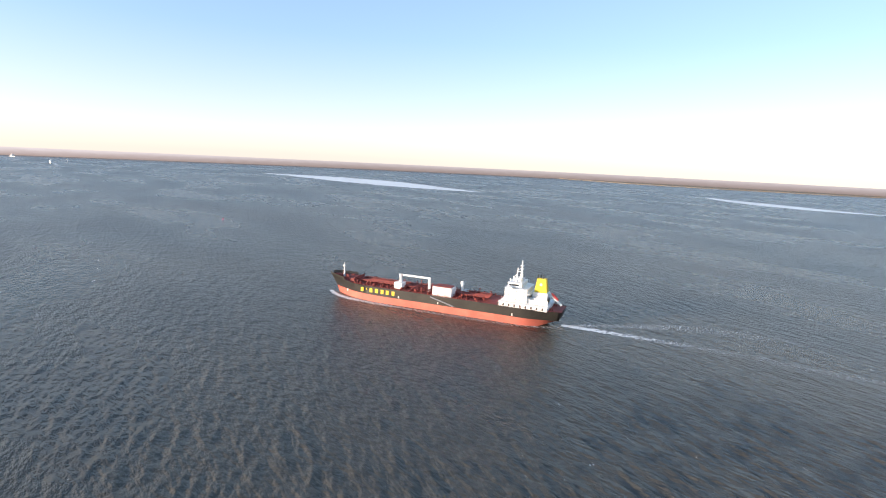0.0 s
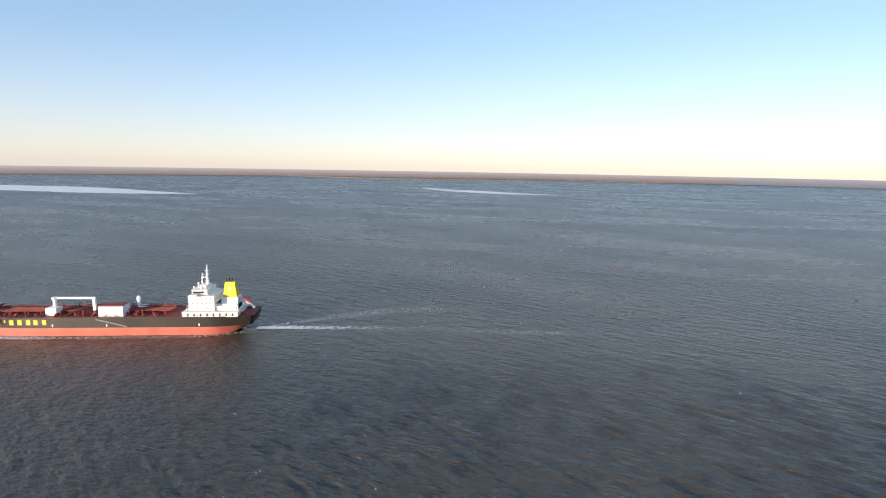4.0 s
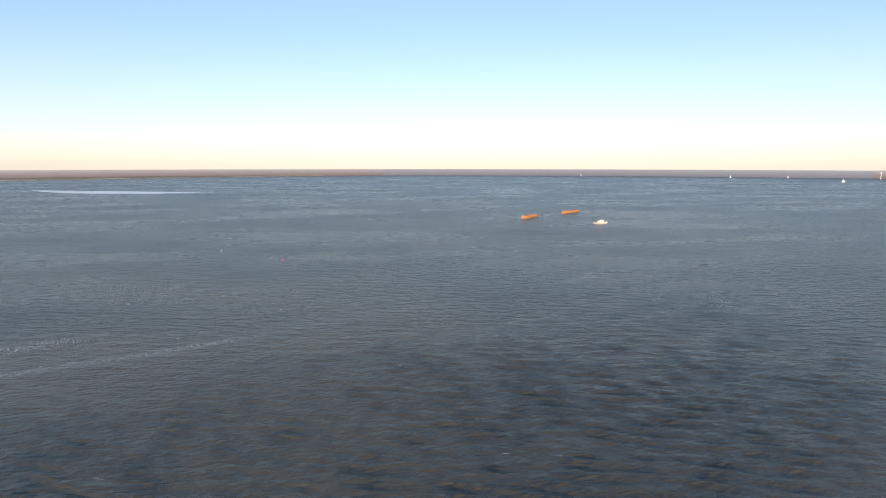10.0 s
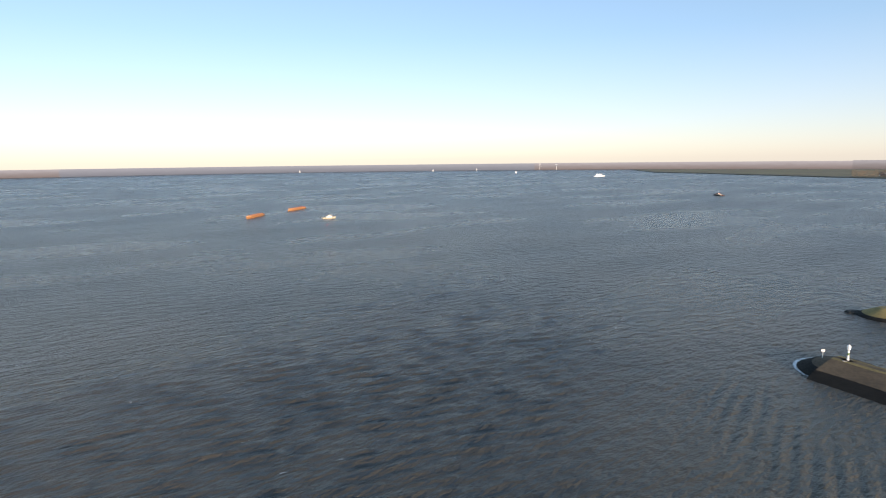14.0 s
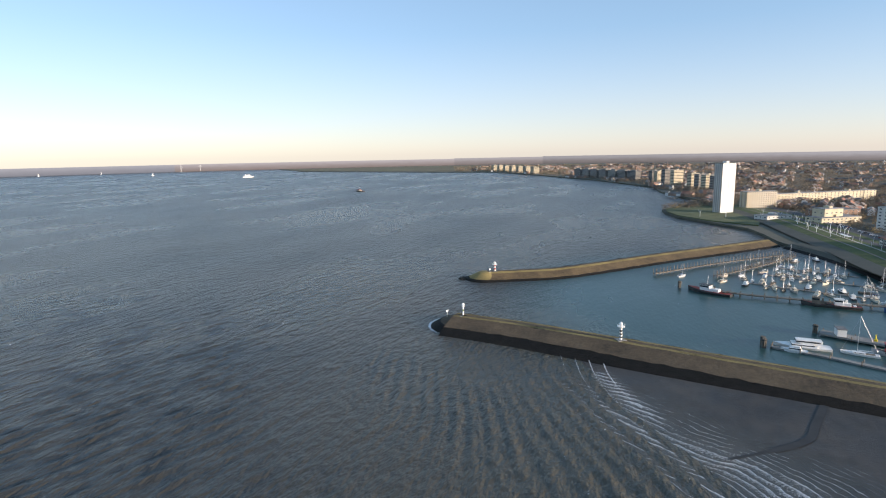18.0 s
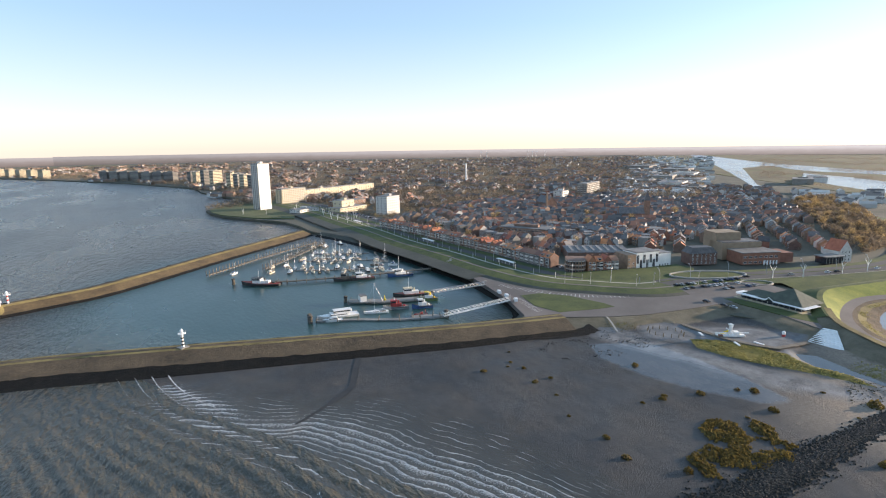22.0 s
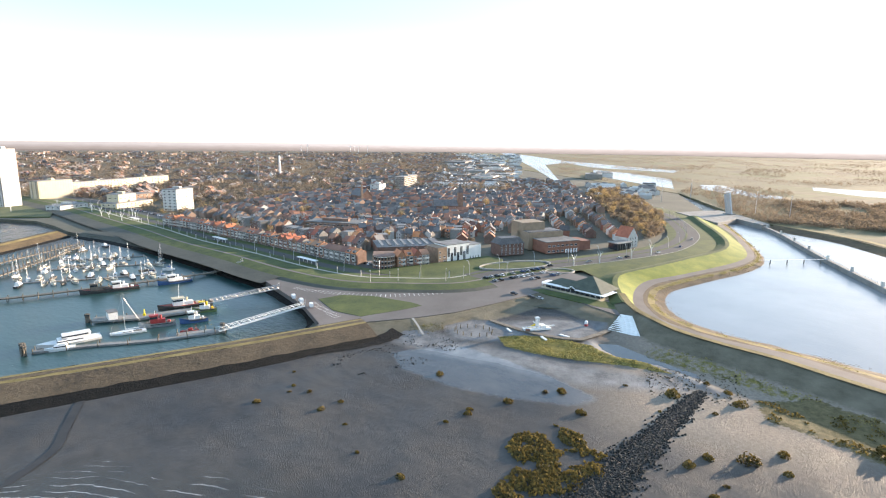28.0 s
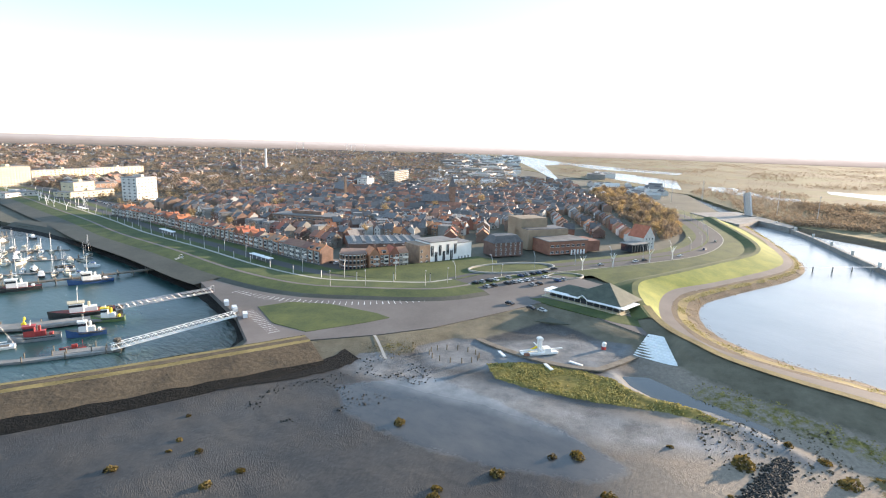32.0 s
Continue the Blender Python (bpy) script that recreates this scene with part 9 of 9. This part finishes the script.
for k in range(14):
    a = 0.449 * k
    x, y = 284 + 6 * math.cos(a), 36 + 9 * math.sin(a)
    pp = part("play_post", rod(bmesh.new(), (0, 0, -0.3), (0.1, 0, 1.9), 0.22), TIMBER)
    pp.matrix_basis = pose(x, y, sand(x, y))
    tagged(pp, "upright timber post in a ring on the sand", "post", "ring of play posts")

# ---- street furniture and cars ----
def tall_lamp():
    t = thing("street_lamp", "tall curved white street lamp on the sea front", "street lamp")
    part("pole", rod(bmesh.new(), (0, 0, 0), (0.3, 0, 7.0), 0.17, 0.13), STEEL, t)
    part("arm", rod(bmesh.new(), (0.3, 0, 7.0), (1.9, 0, 9.4), 0.13, 0.1), STEEL, t)
    part("lamp_head", box(bmesh.new(), 1.6, 3.0, -0.3, 0.3, 9.3, 9.6, 0.05), STEEL, t)
    return t


def column_lamp():
    t = thing("light_column", "slim pale light column beside the path", "light column")
    part("post", box(bmesh.new(), -0.2, 0.2, -0.2, 0.2, 0, 4.2, 0.04), STEEL, t)
    part("lens", box(bmesh.new(), -0.18, 0.18, -0.18, 0.18, 4.2, 4.7), GLASS, t)
    return t


def branch_lamp():
    t = thing("branching_lamp", "white branching lamp mast like a bare tree", "street lamp")
    part("pole", rod(bmesh.new(), (0, 0, 0), (0, 0, 5.0), 0.26, 0.2), WHITE_PAINT, t)
    for k in range(3):
        a = 2.09 * k + 0.5
        part("branch", rod(bmesh.new(), (0, 0, 4.9), (2.2 * math.cos(a), 2.2 * math.sin(a), 9.0), 0.2, 0.12), WHITE_PAINT, t)
    return t


def repeat(proto, spots, group):
    for k, m in enumerate(spots):
        if k == 0:
            proto.matrix_basis = m
            tagged(proto, group=group)
        else:
            tagged(copy_thing(proto, m), group=group)


spots = []
for offset, z, step, start in ((25.5, 4.9, 27, 250),):
    at, total = along(FRONT, offset)
    s = start
    while s < total - 20:
        x, y, a = at(s)
        spots.append(pose(x, y, z, 0, 0, a + 90))
        s += step
at, total = along(ROAD_E, 10)
s = 30
while s < 560:
    x, y, a = at(s)
    spots.append(pose(x, y, 5.1, 0, 0, a + 90))
    s += 29
for x, y in ((387, 34), (369, 59), (350, 96), (342, 111), (359, 68)):
    spots.append(pose(x, y, 5.0, 0, 0, 200))
repeat(tall_lamp(), spots, "sea-front lamps")
spots = []
at, total = along(FRONT, 18.5)
s = 240
while s < total - 10:
    x, y, a = at(s)
    spots.append(pose(x, y, 5.5, 0, 0, a))
    s += 19
repeat(column_lamp(), spots, "path light columns")
repeat(branch_lamp(), [pose(x, y, 4.8, 0, 0, 37 * k) for k, (x, y) in enumerate(((520, 480), (528, 498), (537, 462), (545, 516), (552, 480), (556, 540), (566, 505), (575, 560), (508, 452), (590, 600), (600, 640), (560, 600), (540, 640), (515, 660), (430, -8), (445, -26), (470, -50), (487, -66)))], "branching lamps")


def shelter(x, y, a):
    t = thing("shelter", "long flat white shelter roof on thin posts", "shelter", pose(x, y, 5.0, 0, 0, a), "sea-front shelters")
    part("roof", box(bmesh.new(), -11, 11, -1.6, 1.6, 2.9, 3.3, 0.05), WHITE_PAINT, t)
    for k in range(5):
        part("post", rod(bmesh.new(), (-10 + 5 * k, 0, 0), (-10 + 5 * k, 0, 2.9), 0.12), WHITE_PAINT, t)
    part("bench", box(bmesh.new(), -6, 6, -0.4, 0.4, 0.35, 0.55), TIMBER, t)


for x, y, a in ((441, 287, -118), (386, 176, -118), (518, 445, -118)):
    shelter(x, y, a)

CAR_PAINTS = [surface("silver car paint", (0.36, 0.37, 0.38), (0.44, 0.45, 0.46), 0.3, 0.5, 2, 0.0, 0.3, "object"), surface("black car paint", (0.02, 0.02, 0.022), (0.035, 0.035, 0.04), 0.25, 0.5, 2, 0.0, 0.2, "object"),
              surface("white car paint", (0.7, 0.7, 0.7), (0.78, 0.78, 0.78), 0.3, 0.5, 2, 0.0, 0.0, "object"), surface("blue car paint", (0.03, 0.06, 0.16), (0.05, 0.09, 0.22), 0.3, 0.5, 2, 0.0, 0.2, "object"), RED_PAINT]
CAR_NAMES = ["silver", "black", "white", "dark blue", "red"]


def car(k, van=False):
    t = thing("van" if van else "car", ("white panel van parked on the quay" if van else f"{CAR_NAMES[k]} passenger car parked in its bay"), "van" if van else "car")
    bm = bmesh.new()
    prof = [(-2.6, 0.35), (-2.6, 2.2), (0.9, 2.3), (1.7, 1.3), (2.6, 1.1), (2.6, 0.35)] if van else [(-2.1, 0.35), (-2.1, 0.95), (-0.9, 1.0), (1.0, 0.98), (2.1, 0.8), (2.1, 0.35)]
    sides = [[bm.verts.new((x, y, z)) for x, z in prof] for y in (-0.88, 0.88)]
    bm.faces.new(sides[0])
    bm.faces.new(sides[1][::-1])
    for i in range(len(prof)):
        j = (i + 1) % len(prof)
        bm.faces.new((sides[0][i], sides[1][i], sides[1][j], sides[0][j]))
    bmesh.ops.recalc_face_normals(bm, faces=bm.faces)
    part("body", bm, CAR_PAINTS[k], t)
    if van:
        part("windscreen", box(bmesh.new(), 0.95, 1.6, -0.8, 0.8, 1.4, 2.1, taper=0.1), GLASS, t)
    else:
        part("cabin", box(bmesh.new(), -1.6, 1.0, -0.8, 0.8, 0.95, 1.45, taper=0.22), GLASS, t)
        part("roof_panel", box(bmesh.new(), -1.3, 0.6, -0.56, 0.56, 1.45, 1.5), CAR_PAINTS[k], t)
    for x in (-1.3, 1.35):
        for y in (-0.9, 0.9):
            part("wheel", rod(bmesh.new(), (x, y - 0.1, 0.33), (x, y + 0.1, 0.33), 0.33, sides=10), DARK_METAL, t)
    return t


CARS = [car(k) for k in range(5)]
bays = [[] for _ in CARS]
at, total = along(FRONT, 55)
s = 330
while s < total - 60:
    x, y, a = at(s)
    if rng.random() < 0.55:
        bays[rng.choice((0, 0, 1, 1, 2, 2, 3, 4))].append(pose(x, y, 4.05, 0, 0, a + 90))
    s += 3.4
for r in range(3):
    for k in range(12):
        if rng.random() < 0.62:
            f = k / 11
            x, y = 366 + 38 * f + 9 * r * 0.62, 42 - 33 * f + 9 * r * 0.78 - 10
            bays[rng.choice((0, 1, 1, 2, 0, 3))].append(pose(x, y, 5.02, 0, 0, -41 + 90))
at, total = along(ROAD_E, 4)
for s, k in ((95, 1), (130, 0), (168, 1), (205, 2), (245, 3), (290, 0), (160, 2)):
    x, y, a = at(s)
    bays[k].append(pose(x, y, 5.12, 0, 0, a))
for x, y, k in ((345, 24, 1), (341, 14, 1), (339, 9, 0)):
    bays[k].append(pose(x, y, 5.02, 0, 0, -120))
for k, b in enumerate(bays):
    repeat(CARS[k], b, "parked cars")
repeat(car(2, True), [pose(303, 141, 5.03, 0, 0, 40), pose(297, 133, 5.03, 0, 0, 42), pose(291, 124, 5.03, 0, 0, 35)], "vans on the quay")

# painted bay lines on the apron
at, total = along(spans([(323, 150), (319, 132), (319, 112), (323, 92), (333, 71), (347, 53)], 3), 0)
row = 0.0
while row < total:
    x, y, a = at(row)
    part("bay_line", box(bmesh.new(), -2.5, 2.5, -0.11, 0.11, 5.034, 5.042), WHITE_PAINT, apron).matrix_basis = pose(x, y, 0, 0, 0, a + 90)
    row += 2.7
for k in range(14):
    t = part("bay_line", box(bmesh.new(), -2.2, 2.2, -0.09, 0.09, 5.044, 5.052), WHITE_PAINT, apron)
    t.matrix_basis = pose(288 + 1.45 * k - 9, 104 + 1.75 * k, 0, 0, 0, -35)
# guide wall posts and foot bridge at the lock
at, total = along(GUIDE, 0)
s = 20
while s < total:
    x, y, a = at(s)
    part("pier_post", box(bmesh.new(), -0.8, 0.8, -0.8, 0.8, -2, 6.6, 0.12), RENDER, gw).matrix_basis = pose(x, y, 0, 0, 0, a)
    s += 43
for sgn in (-1, 1):
    bm = bmesh.new()
    at2, total2 = along(GUIDE, sgn * 1.3)
    s = 5
    while s < total2 - 2:
        x, y, a = at2(s)
        rod(bm, (x, y, 3.4), (x, y, 4.6), 0.08, sides=4)
        s += 4
    part("railing", bm, STEEL, gw)
fb = thing("foot_bridge", "thin grey foot bridge over the basin", "bridge")
ribbon("deck", smooth_line([(500, -146), (519, -199)], 6), (-0.8, 3.6), (0.8, 3.6), STEEL, fb)
for k in range(4):
    f = k / 3
    part("pier", rod(bmesh.new(), (503 + 15 * f, -155 - 40 * f, -2), (503 + 15 * f, -155 - 40 * f, 3.6), 0.4), CONCRETE, fb)
